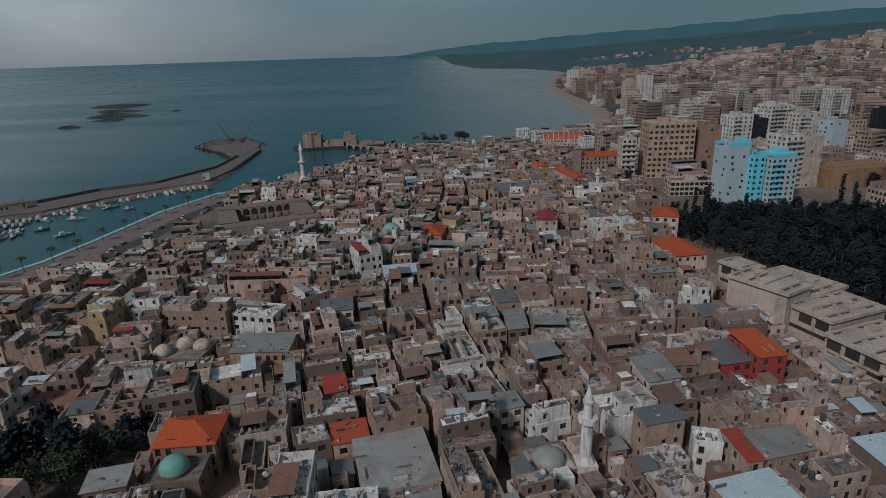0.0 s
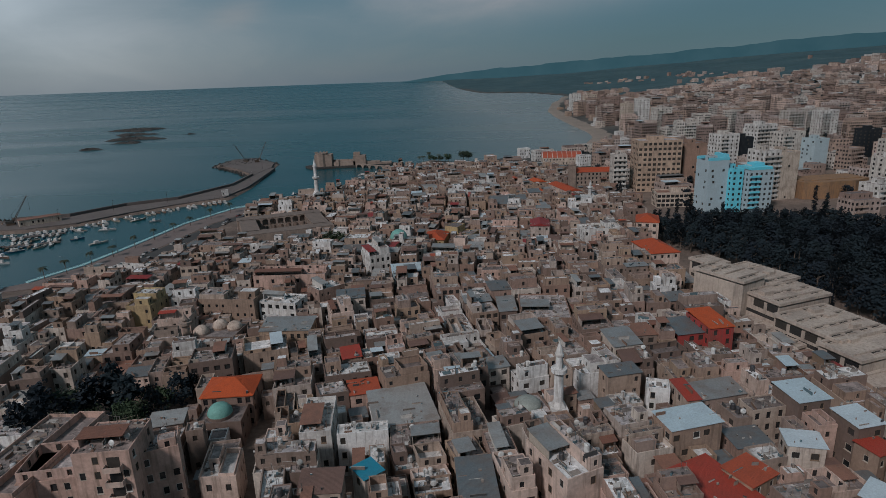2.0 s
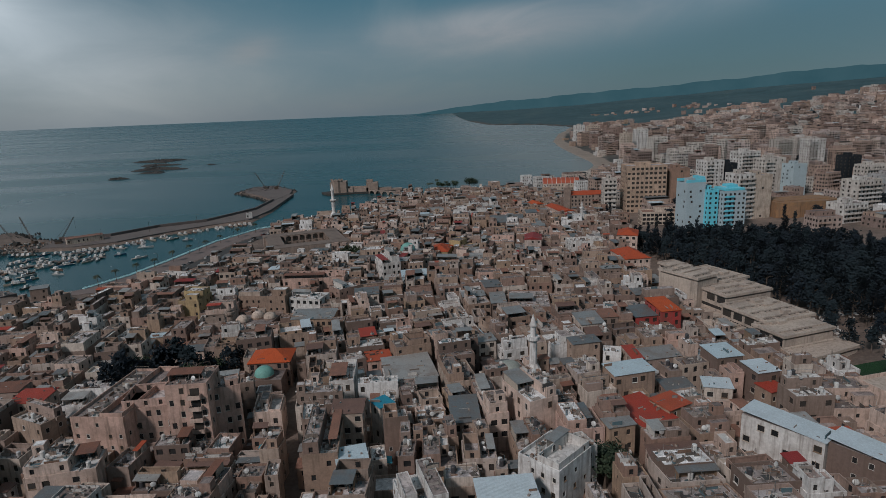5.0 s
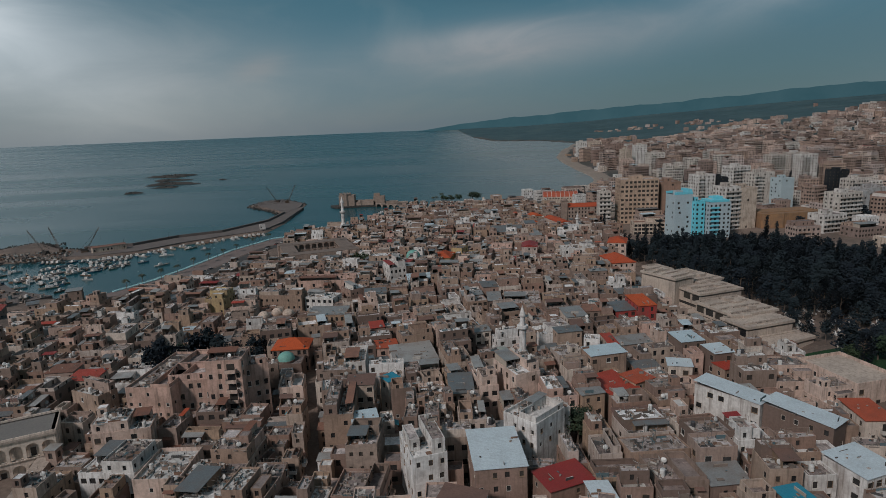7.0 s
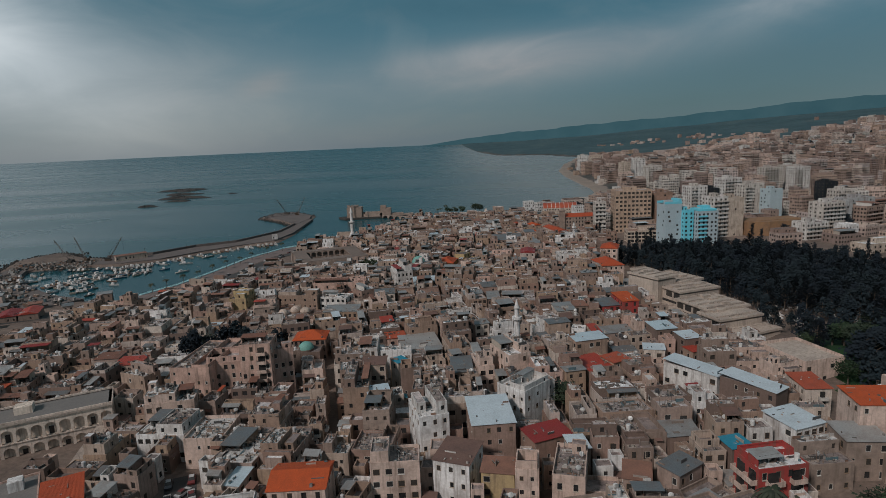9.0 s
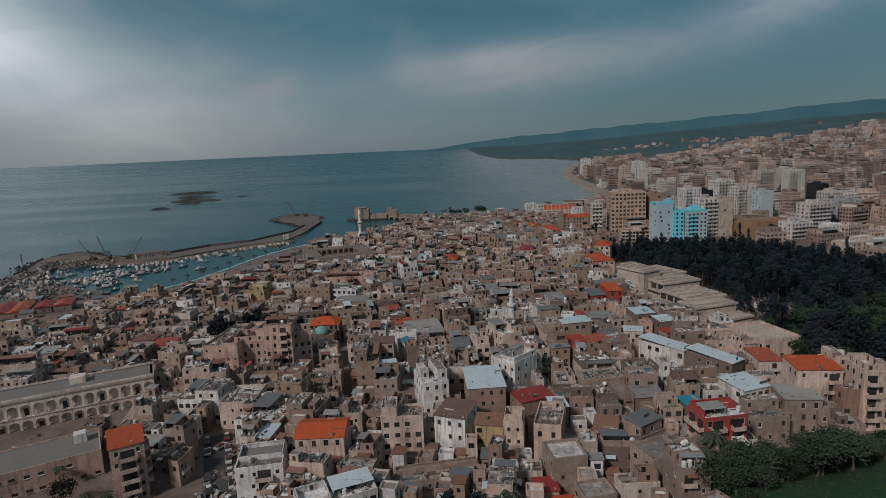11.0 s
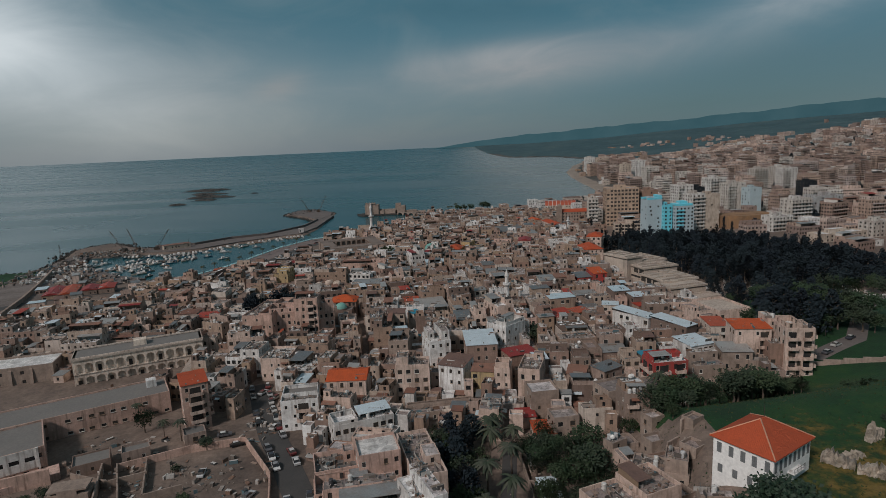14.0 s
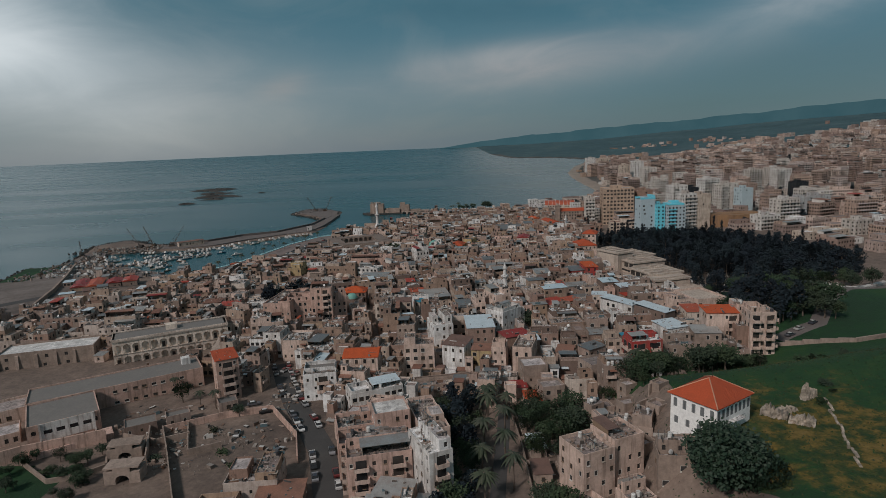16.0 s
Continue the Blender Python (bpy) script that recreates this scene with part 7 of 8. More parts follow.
def crown(kind, seed):
    """Leaves in clumps: many small blades round the ends of the boughs, with gaps between the clumps."""
    dice = random.Random(seed)
    s = Shape()

    def clump(c, size, n, blade):
        for _ in range(n):
            p = Vector(c) + Vector((dice.gauss(0, size), dice.gauss(0, size), dice.gauss(0, size * 0.7)))
            u = Vector((dice.gauss(0, 1), dice.gauss(0, 1), dice.gauss(0, 0.6))).normalized() * blade * dice.uniform(0.6, 1.3)
            v = u.orthogonal().normalized() * blade * dice.uniform(0.35, 0.8)
            s.add([tuple(p - u), tuple(p + v * 0.8), tuple(p + u), tuple(p - v)], [(0, 1, 2, 3)])

    if kind == "cypress":
        for k in range(46):
            t = k / 46
            r = 1.25 * math.sin(math.pi * min(1, 0.12 + t * 0.9)) ** 0.7 * (1 - 0.55 * t)
            a = dice.uniform(0, 6.28)
            clump((r * 0.7 * math.cos(a), r * 0.7 * math.sin(a), 1.0 + t * 11.5), 0.38, 12, 0.42)
    elif kind == "pine":
        for k in range(42):
            t = dice.random()
            r = 3.2 * (1 - t) ** 0.6 * dice.uniform(0.5, 1)
            a = dice.uniform(0, 6.28)
            clump((r * math.cos(a), r * math.sin(a), 3.2 + t * 7.0), 0.62, 13, 0.55)
    elif kind == "broad":
        for k in range(46):
            v = Vector((dice.gauss(0, 1), dice.gauss(0, 1), dice.gauss(0, 0.8))).normalized() * dice.uniform(0.55, 1.0)
            clump((v.x * 3.0, v.y * 3.0, 4.6 + v.z * 2.2 + 0.5 * dice.random()), 0.6, 24, 0.32)
    elif kind == "great":
        for k in range(190):
            v = Vector((dice.gauss(0, 1), dice.gauss(0, 1), dice.gauss(0, 0.9))).normalized() * dice.uniform(0.72, 1.0)
            clump((v.x * 6.6, v.y * 6.6, 7.2 + v.z * 4.6 + 0.6 * dice.random()), 0.85, 30, 0.42)
    elif kind == "bush":
        for k in range(14):
            v = Vector((dice.gauss(0, 1), dice.gauss(0, 1), abs(dice.gauss(0, 0.7)))).normalized() * dice.uniform(0.4, 1.0)
            clump((v.x * 1.5, v.y * 1.5, 0.5 + v.z * 1.0), 0.4, 14, 0.32)
    return s


def trunk(h, r, boughs, seed):
    dice = random.Random(seed)
    s = Shape()
    z, x, y = -0.4, 0.0, 0.0
    steps = 4
    for k in range(steps):
        nx_, ny_, nz_ = x + dice.uniform(-0.12, 0.12), y + dice.uniform(-0.12, 0.12), z + (h + 0.4) / steps
        s.beam((x, y, z), (nx_, ny_, nz_ + 0.05), r * (1 - 0.6 * k / steps), 0, 7)
        x, y, z = nx_, ny_, nz_
    for k in range(boughs):
        a = 2.4 * k + dice.uniform(-0.4, 0.4)
        z0 = h * dice.uniform(0.45, 0.95)
        s.beam((0, 0, z0), (1.7 * math.cos(a), 1.7 * math.sin(a), z0 + dice.uniform(0.6, 1.6)), r * 0.35, 0, 5)
    return s


def palm_crown(seed):
    dice = random.Random(seed)
    s = Shape()
    for k in range(18):
        a = 2 * math.pi * k / 18 + dice.uniform(-0.15, 0.15)
        up = dice.uniform(-0.2, 0.9)
        d = Vector((math.cos(a), math.sin(a), 0))
        side = Vector((-math.sin(a), math.cos(a), 0))
        last = None
        for i in range(6):
            t = i / 5
            p = d * (2.5 * t) + Vector((0, 0, up * t * 1.6 - 1.9 * t * t))
            wd = side * (0.32 * math.sin(math.pi * min(1, 0.15 + t * 0.85)) + 0.02) - Vector((0, 0, 0.12 * math.sin(math.pi * t)))
            here = (tuple(p + wd), tuple(p + Vector((0, 0, 0.06))), tuple(p - Vector((wd.x, wd.y, -wd.z))))
            if last:
                s.add([*last, *here], [(0, 1, 4, 3), (1, 2, 5, 4)])
            last = here
    return s


KINDS = {}
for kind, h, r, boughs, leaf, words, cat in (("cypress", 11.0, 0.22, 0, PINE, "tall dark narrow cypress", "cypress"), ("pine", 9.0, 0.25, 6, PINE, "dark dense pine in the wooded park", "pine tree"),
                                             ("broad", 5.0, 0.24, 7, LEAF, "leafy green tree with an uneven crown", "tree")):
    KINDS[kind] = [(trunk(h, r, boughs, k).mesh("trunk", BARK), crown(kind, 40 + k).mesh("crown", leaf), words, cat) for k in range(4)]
KINDS["palm"] = [(trunk(6.5, 0.2, 0, k).mesh("trunk", BARK), palm_crown(k).mesh("crown", PALM), "slender palm with drooping fronds", "palm") for k in range(3)]


def tree(kind, x, y, size, dice, group="", z=None):
    t, c, words, cat = dice.choice(KINDS[kind])
    root = holder(cat.replace(" ", "_") if "tree" in cat or cat in ("palm", "cypress") else cat, pose(x, y, g_at(x, y) if z is None else z, 0, 0, dice.uniform(0, 360)) @ Matrix.Diagonal((size, size, size * dice.uniform(0.88, 1.15), 1)), words, cat, group)
    part("trunk", t, [], root)
    part("crown", c, [], root, m=pose(0, 0, 6.4) if kind == "palm" else None)


dice = random.Random(11)


def inside(pts, x, y):
    hit = False
    for (ax, ay), (bx, by) in zip(pts, pts[1:] + pts[:1]):
        if (ay > y) != (by > y) and x < (bx - ax) * (y - ay) / (by - ay) + ax:
            hit = not hit
    return hit


WOOD_CROWNS = [crown("pine", 60 + k) for k in range(4)] + [crown("cypress", 66)]
# the wooded park: a dense dark stand of pines
GROVE = [(106, 258), (112, 236), (119, 210), (126, 186), (132, 150), (140, 130), (152, 114), (176, 108), (205, 112), (228, 128), (238, 152), (230, 184), (216, 222), (198, 250), (165, 258), (140, 260), (118, 260)]
n = 0
wood = Shape()
for j in range(40):
    for i in range(40):
        x, y = 100 + i * 6.0 + dice.uniform(-2, 2) + (j % 2) * 3.0, 104 + j * 5.6 + dice.uniform(-2, 2)
        if not inside(GROVE, x, y):
            continue
        kind = "pine" if dice.random() < 0.88 else "cypress"
        size = dice.uniform(0.9, 1.3)
        edge_tree = not inside(GROVE, x - 14, y) or not inside(GROVE, x, y - 14)
        if edge_tree and n < 170:
            tree(kind, x, y, size, dice, "pines of the wooded park")
            n += 1
        else:
            leaves = dice.choice(WOOD_CROWNS)
            a, base_n = dice.uniform(0, 6.28), len(wood.v)
            ca, sa, z = math.cos(a) * size, math.sin(a) * size, g_at(x, y)
            wood.v.extend([(x + ca * px - sa * py, y + sa * px + ca * py, z + pz * size) for px, py, pz in leaves.v])
            wood.f.extend([tuple(q + base_n for q in f) for f in leaves.f])
            wood.t.extend([dice.random()] * len(leaves.f))
            wood.m.extend([0] * len(leaves.f))
            wood.tube(x, y, z - 0.4, z + 6 * size, 0.25, 0.12, 5)
            wood.m[-6:] = [1] * 6
            wood.t.extend([0.5] * 6)
city_trees = Shape()
for k in range(900):
    x, y = dice.uniform(130, 1100), dice.uniform(270, 1500)
    if x > 0.72 * (y + 260) or coast_distance(x, y) < 50 or clash(x, y, 2.5, 2.5, 0, 0, built):
        continue
    leaves, size, base_n, z = dice.choice(WOOD_CROWNS[:4]), dice.uniform(0.8, 1.5), len(city_trees.v), g_at(x, y) - 2.0
    city_trees.v.extend([(x + px * size, y + py * size, z + pz * size * 0.9) for px, py, pz in leaves.v])
    city_trees.f.extend([tuple(q + base_n for q in f) for f in leaves.f])
    city_trees.t.extend([dice.random()] * len(leaves.f))
    city_trees.m.extend([0] * len(leaves.f))
    city_trees.tube(x, y, z, z + 4, 0.3, 0.15, 5)
    city_trees.m[-6:] = [1] * 6
    city_trees.t.extend([0.5] * 6)
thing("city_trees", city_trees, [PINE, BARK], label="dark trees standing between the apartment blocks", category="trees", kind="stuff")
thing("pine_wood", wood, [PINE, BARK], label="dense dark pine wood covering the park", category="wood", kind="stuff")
for x, y, s in ((109, 252, 1.15), (113, 256, 1.2), (120, 262, 1.1), (127, 268, 1.15), (134, 272, 1.1), (141, 283, 1.2), (118, 336, 1.0), (122, 342, 1.1), (213, 288, 1.1), (218, 285, 1.0), (252, 230, 1.0)):
    tree("cypress", x, y, s, dice, "cypresses by the park")
for k in range(18):
    x, y = dice.uniform(126, 210), dice.uniform(92, 138)
    if y > 92 + abs(x - 158) * 0.2 and not inside(GROVE, x, y) and not clash(x, y, 2, 2, 0, 0, built):
        tree("pine", x, y, dice.uniform(0.7, 1.1), dice, "pines among the graves")
# leafy trees
for x, y, s in ((-6, 41, 1.3), (-5, 36, 1.35), (-8, 33, 1.2), (32, 44, 1.3), (34, 47, 1.2), (30, 41, 1.2), (-53, 270, 1.1), (-48, 271, 1.0), (-57, 268, 0.9),
                (44, 17, 0.6), (20, 8, 0.55), (-70, -20, 0.6), (-94, -8, 0.9), (-6, -40, 1.1), (-2, -34, 1.0), (-8, -30, 1.0), (2, -46, 1.0), (-4, -22, 0.8), (4, -56, 1.0), (6, -40, 0.9), (-2, -62, 0.9), (-1, -94, 1.2), (18, -100, 1.2), (0, -80, 1.2), (2, -88, 1.2), (-1, -72, 1.0), (24, -84, 1.1), (28, -52, 1.1), (31, -50, 1.3), (33, -46, 1.2), (34, -53, 1.1), (24, -30, 0.9), (24, -44, 0.9), (30, -42, 1.1), (34, -36, 1.2), (22, -36, 0.9)):
    if not clash(x, y, 1.4, 1.4, 0, 0, built):
        tree("broad", x, y, s, dice)
for k, (x, y, s) in enumerate(((-94, 113, 1.3), (-87, 108, 1.5), (-80, 110, 1.4), (-74, 113, 1.2), (-97, 104, 1.3), (-90, 101, 1.4), (-83, 99, 1.3), (-69, 115, 1.0), (-101, 110, 1.2), (-77, 104, 1.2), (-98, 97, 1.2), (-72, 107, 1.0), (-92, 107, 1.5), (-85, 114, 1.3), (-67, 119, 0.9))):
    tree("pine" if k % 3 else "broad", x, y, s, dice, "dark trees in a walled garden")
KINDS["great"] = [(trunk(6.5, 0.45, 9, 3).mesh("trunk", BARK), crown("great", 77).mesh("crown", DARK_LEAF), "great dark spreading tree below the villa", "tree")]
for x, y, s, z in ((56.2, -85.0, 1.12, 15.6), (62, -89, 0.75, 16.5)):
    tree("great", x, y, s, dice, z=z)
for x, y, s in ((132, 66, 1.5), (138, 60, 1.6), (144, 54, 1.5), (150, 48, 1.6), (136, 50, 1.4), (142, 44, 1.5), (148, 38, 1.4), (156, 42, 1.5), (133, 40, 1.4), (140, 34, 1.3), (130, 30, 1.2), (150, 64, 1.4), (158, 56, 1.3), (168, 100, 1.3), (178, 104, 1.4), (190, 108, 1.3), (200, 102, 1.2), (185, 94, 1.3), (172, 88, 1.2), (196, 90, 1.3), (210, 96, 1.3), (125, 36, 1.1), (146, 30, 1.2)):
    tree("broad", x, y, s, dice, "trees of the park")
for k in range(46):
    a, b = dice.uniform(330, 900), dice.uniform(430, 1500)
    if coast_distance(a, b) > 60 and not clash(a, b, 3, 3, 0):
        tree("broad", a, b, dice.uniform(1.0, 1.8), dice, "trees between the city blocks")
for k in range(64):
    f = dice.random()
    x = 34 + 68 * f
    y = float(np.interp(x, [34, 42, 50, 60, 70, 80, 92, 103], [-46, -38, -32, -25, -23, -19, -12, -8])) + dice.gauss(0, 4.2 if x < 66 else 2.6)
    if not (55 < x < 76 and y > -24) and not clash(x, y, 1.2, 1.2, 0):
        tree("broad", x, y, dice.uniform(0.6, 1.0) if x < 70 else dice.uniform(0.4, 0.7), dice, "trees on the slope below the houses")
# the sunken gardens between the flats and the palm walk, and the shaded bank under the houses
for k in range(100):
    x, y = dice.uniform(-5, 5.5), dice.uniform(-92, -24)
    if k > 46:
        x, y = dice.uniform(17, 40), dice.uniform(-60, -16)
    if k > 80:
        x, y = dice.uniform(20, 28), dice.uniform(-90, -56)
    if x > 6 and k % 2:
        continue
    if not clash(x, y, 1.6, 1.6, 0, -0.5, built):
        tree("pine" if x < 6 and k % 3 else "broad", x, y, dice.uniform(0.7, 1.0), dice, "trees of the sunken gardens")
for k in range(40):
    x = dice.uniform(50, 96)
    y = float(np.interp(x, [50, 60, 76, 96], [-30, -22, -20, -12])) + dice.uniform(-9, 5)
    if not (55 < x < 76 and y > -24) and not clash(x, y, 1.2, 1.2, 0, 0, built):
        tree("broad", x, y, dice.uniform(0.8, 1.25) if x < 84 else dice.uniform(0.45, 0.7), dice, "trees on the slope below the houses")
for k in range(56):
    x, y = dice.uniform(114, 150), dice.uniform(26, 86)
    if not clash(x, y, 2, 2, 0, 0, built) and not abs(y - float(np.interp(x, [118, 140, 165, 185], [12, 24, 58, 78]))) < 6:
        tree("pine" if k % 2 else "broad", x, y, dice.uniform(0.8, 1.4), dice, "trees of the park")
# palms along the promenade and the path
for k, (x, y) in enumerate(((-186, 244), (-181, 253), (-176, 266), (-172, 280), (-168, 296), (-164, 312), (-160, 330), (-156, 346), (-149, 364), (-141, 380), (-122, 401))):
    tree("palm", x + 3.5, y, 1.0, dice, "promenade palms")
for x, y, s in ((7, -64, 1.4), (13, -58, 1.4), (8, -50, 1.5), (14, -44, 1.35), (9.5, -38, 1.45), (15.5, -34, 1.3), (12, -24, 1.3), (10, -30, 1.4), (7, -76, 1.4), (14, -70, 1.3), (59, -14, 1.4), (63, -16, 1.3), (56, -18, 1.2), (-100, 0, 0.8), (-80, -14, 0.9), (-86, -12, 0.8), (-2, 610, 1.2), (4, 612, 1.3), (14, 606, 1.2), (22, 604, 1.3), (-6, 604, 1.1)):
    tree("palm", x, y, s, dice)
for x, y, s in ((40, 596, 1.6), (45, 594, 1.5), (10, 598, 1.0), (16, 596, 1.1), (24, 595, 1.2), (6, 600, 1.0)):
    tree("broad", x, y, s, dice)

# bushes and meadow tufts on the hill and in the waste ground
for k in range(26):
    x, y = dice.uniform(-128, -96), dice.uniform(-66, -40)
    tree("broad", x, y, dice.uniform(0.35, 0.6), dice, "scrub trees below the school")
bush_mesh = [crown("bush", 70 + k).mesh("bush", LEAF) for k in range(3)]
for k in range(80):
    x, y = dice.uniform(30, 130), dice.uniform(-120, 2)
    if hill_part(x, y) > 0.2 and not clash(x, y, 1.5, 1.5, 0) and (x < 60 or dice.random() < 0.25):
        thing("bush", dice.choice(bush_mesh), [], pose(x, y, g_at(x, y), 0, 0, dice.uniform(0, 360)) @ Matrix.Diagonal((*[dice.uniform(0.6, 1.3)] * 3, 1)), "low green bush on the grassy hill", "bush", "bushes on the hill")
for x, y in ((-74, -30), (-60, -52), (-84, -46), (-86, -52), (-104, -50), (-110, -44), (-112, -52), (-98, -58), (-54, -60), (-66, -44)):
    thing("bush", dice.choice(bush_mesh), [], pose(x, y, g_at(x, y), 0, 0, dice.uniform(0, 360)), "scrubby bush on waste ground", "bush", "bushes on waste ground")
tufts = Shape()
for k in range(9000):
    x, y = dice.uniform(36, 150), dice.uniform(-125, 4)
    if hill_part(x, y) < 0.35:
        continue
    z, a, hgt = g_at(x, y) - 0.05, dice.uniform(0, 3.14), dice.uniform(0.15, 0.5)
    c, s_ = math.cos(a) * 0.3, math.sin(a) * 0.3
    lean = dice.uniform(-0.2, 0.2)
    tufts.add([(x - c, y - s_, z), (x + c, y + s_, z), (x + lean, y - lean, z + hgt)], [(0, 1, 2)])
thing("meadow_tufts", tufts, [TUFT], label="rough tufts of green and yellow meadow grass", category="grass", kind="stuff")

# ---- harbour ----


def slab(name, pts, z0, z1, mat, label, category):
    return thing(name, Shape().prism(pts, z0, z1), [mat], None, label, category, kind="structure")


slab("pier", [(-300, 372), (-284, 380), (-253, 388), (-229, 420), (-197, 438), (-170, 496), (-168, 554), (-166, 606), (-158, 600), (-155, 490), (-161, 441), (-190, 420), (-215, 396), (-236, 368), (-262, 356), (-298, 356)], -3, 2.3, QUAY, "long curved concrete breakwater pier", "pier")
slab("pier_head", [(-168, 554), (-193, 596), (-229, 640), (-226, 680), (-206, 692), (-168, 640), (-163, 604)], -3, 2.5, QUAY, "broad stony pier head", "pier")
wall_line = [(-288, 384), (-253, 391), (-229, 423), (-197, 440.5), (-171, 496), (-169, 553)]
sw = Shape()
for (ax, ay), (bx, by) in zip(wall_line, wall_line[1:]):
    d = Vector((bx - ax, by - ay))
    sw.turned((ax + bx) / 2, (ay + by) / 2, d.length + 0.6, 1.6, math.atan2(d.y, d.x), 0, 4.2)
thing("sea_wall", sw, [QUAY], None, "low concrete sea wall along the breakwater", "wall", kind="structure")
prom = [(-196, 236), (-189.5, 241), (-177.5, 265), (-169.5, 297), (-158.5, 351), (-139.5, 395), (-115.5, 412), (-91.5, 450)]
inner = [(-78, 446), (-101, 405), (-122, 388), (-141, 348), (-150, 298), (-160, 262), (-176, 234), (-196, 228)]
slab("promenade", prom + inner, -3, 2.2, PAVING, "reddish paved harbour promenade", "promenade")
rail_root = holder("harbour_railing", pose(0, 0, 2.2), "turquoise-white railing along the harbour promenade", "railing")
for (ax, ay), (bx, by) in zip(prom[1:-2], prom[2:-1]):
    a, b = Vector((ax + 0.6, ay)), Vector((bx + 0.6, by))
    q = Shape()
    length = (b - a).length
    ang = math.atan2(b.y - a.y, b.x - a.x)
    q.turned((a.x + b.x) / 2, (a.y + b.y) / 2, length, 2.0, ang, 0, 0.5)
    q.turned((a.x + b.x) / 2, (a.y + b.y) / 2, length, 0.12, ang, 0.95, 1.1)
    for i in range(int(length / 2)):
        p = a.lerp(b, (i + 0.5) / int(length / 2))
        q.turned(p.x, p.y, 0.16, 0.16, ang, 0.5, 1.0)
    part("rail_section", q, [RAIL], rail_root)
q = Shape()
d = Vector((24, 38))
q.turned(-103.4, 431, d.length, 0.3, math.atan2(d.y, d.x), 0, 1.1)
part("rail_section", q, [RAIL], rail_root)

# the boatyard's quay and jetties
slab("boatyard_quay", [(-330, 345), (-318, 318), (-290, 286), (-252, 252), (-222, 238), (-240, 212), (-300, 226), (-334, 290), (-345, 340)], -3, 2.4, QUAY, "cluttered concrete boatyard quay", "quay")
for k, (x, y, w, turn) in enumerate(((-262, 300, 44, 60), (-236, 320, 30, 15), (-246, 342, 30, 22))):
    thing("jetty", Shape().box(-w / 2, -1.2, 0.5, w / 2, 1.2, 0.9).box(-w / 2 + 1, -0.3, -3, -w / 2 + 1.6, 0.3, 0.5).box(w / 2 - 1.6, -0.3, -3, w / 2 - 1, 0.3, 0.5), [QUAY], pose(x, y, 0, 0, 0, turn), "narrow floating jetty among the boats", "jetty", "harbour jetties")


def boat_meshes(k):
    """Hull, deck house and mast of a fishing boat or launch."""
    ln, wd = ((7.5, 2.4), (10.5, 3.2), (5.2, 1.8))[k]
    s = Shape()
    ribs = []
    for i in range(7):
        t = i / 6
        half = wd / 2 * (0.82 + 0.18 * math.sin(math.pi * min(1, t * 1.4))) * (1 if t < 0.55 else max(0.03, 1 - ((t - 0.55) / 0.45) ** 1.7))
        sheer = 0.75 + 0.45 * t * t
        x = -ln / 2 + ln * t
        ribs.append([(x, -half, sheer), (x, -half * 0.75, -0.1), (x, 0, -0.35), (x, half * 0.75, -0.1), (x, half, sheer)])
    for r in ribs:
        s.v.extend(r)
    for i in range(6):
        s.f += [(i * 5 + j, i * 5 + j + 1, i * 5 + 6 + j, i * 5 + 5 + j)[::-1] for j in range(4)]
    s.f += [(0, 1, 2, 3, 4)]
    s.m = [0] * len(s.f)
    deck = Shape()
    for i in range(6):
        a, b = ribs[i], ribs[i + 1]
        deck.add([(a[0][0], a[0][1] * 0.94, a[0][2] - 0.18), (b[0][0], b[0][1] * 0.94, b[0][2] - 0.18), (b[4][0], b[4][1] * 0.94, b[4][2] - 0.18), (a[4][0], a[4][1] * 0.94, a[4][2] - 0.18)], [(0, 1, 2, 3)])
    cabin = Shape()
    cl = ln * 0.28
    cabin.add([(-cl / 2 - ln * 0.1, -wd * 0.3, 0.7), (cl / 2 - ln * 0.1, -wd * 0.3, 0.7), (cl / 2 - ln * 0.1, wd * 0.3, 0.7), (-cl / 2 - ln * 0.1, wd * 0.3, 0.7), (-cl * 0.45 - ln * 0.1, -wd * 0.27, 2.1), (cl * 0.35 - ln * 0.1, -wd * 0.27, 2.1), (cl * 0.35 - ln * 0.1, wd * 0.27, 2.1), (-cl * 0.45 - ln * 0.1, wd * 0.27, 2.1)],
              [(0, 1, 5, 4), (1, 2, 6, 5), (2, 3, 7, 6), (3, 0, 4, 7), (4, 5, 6, 7)])
    mast = Shape().beam((ln * 0.08, 0, 0.6), (ln * 0.08, 0, 0.6 + ln * 0.5), 0.06, 0, 6)
    return s.mesh("hull", HULL), deck.mesh("deck", FRAME), cabin.mesh("cabin", WHITE), mast.mesh("mast", STEEL)


BOATS = [boat_meshes(k) for k in range(3)]
dice = random.Random(5)


def boat(x, y, turn, k):
    z = 0.0 if coast_distance(x, y) < 0 else 2.75
    root = holder("boat", pose(x, y, z, 0, 0, turn), "small fishing boat moored in the harbour" if z == 0 else "small fishing boat laid up on the quay", "boat", "harbour boats")
    hull, deck, cabin, mast = BOATS[k]
    part("hull", hull, [], root)
    part("deck", deck, [], root)
    if k != 2:
        part("cabin", cabin, [], root, "white deck house")
    if dice.random() < 0.5:
        part("mast", mast, [], root)


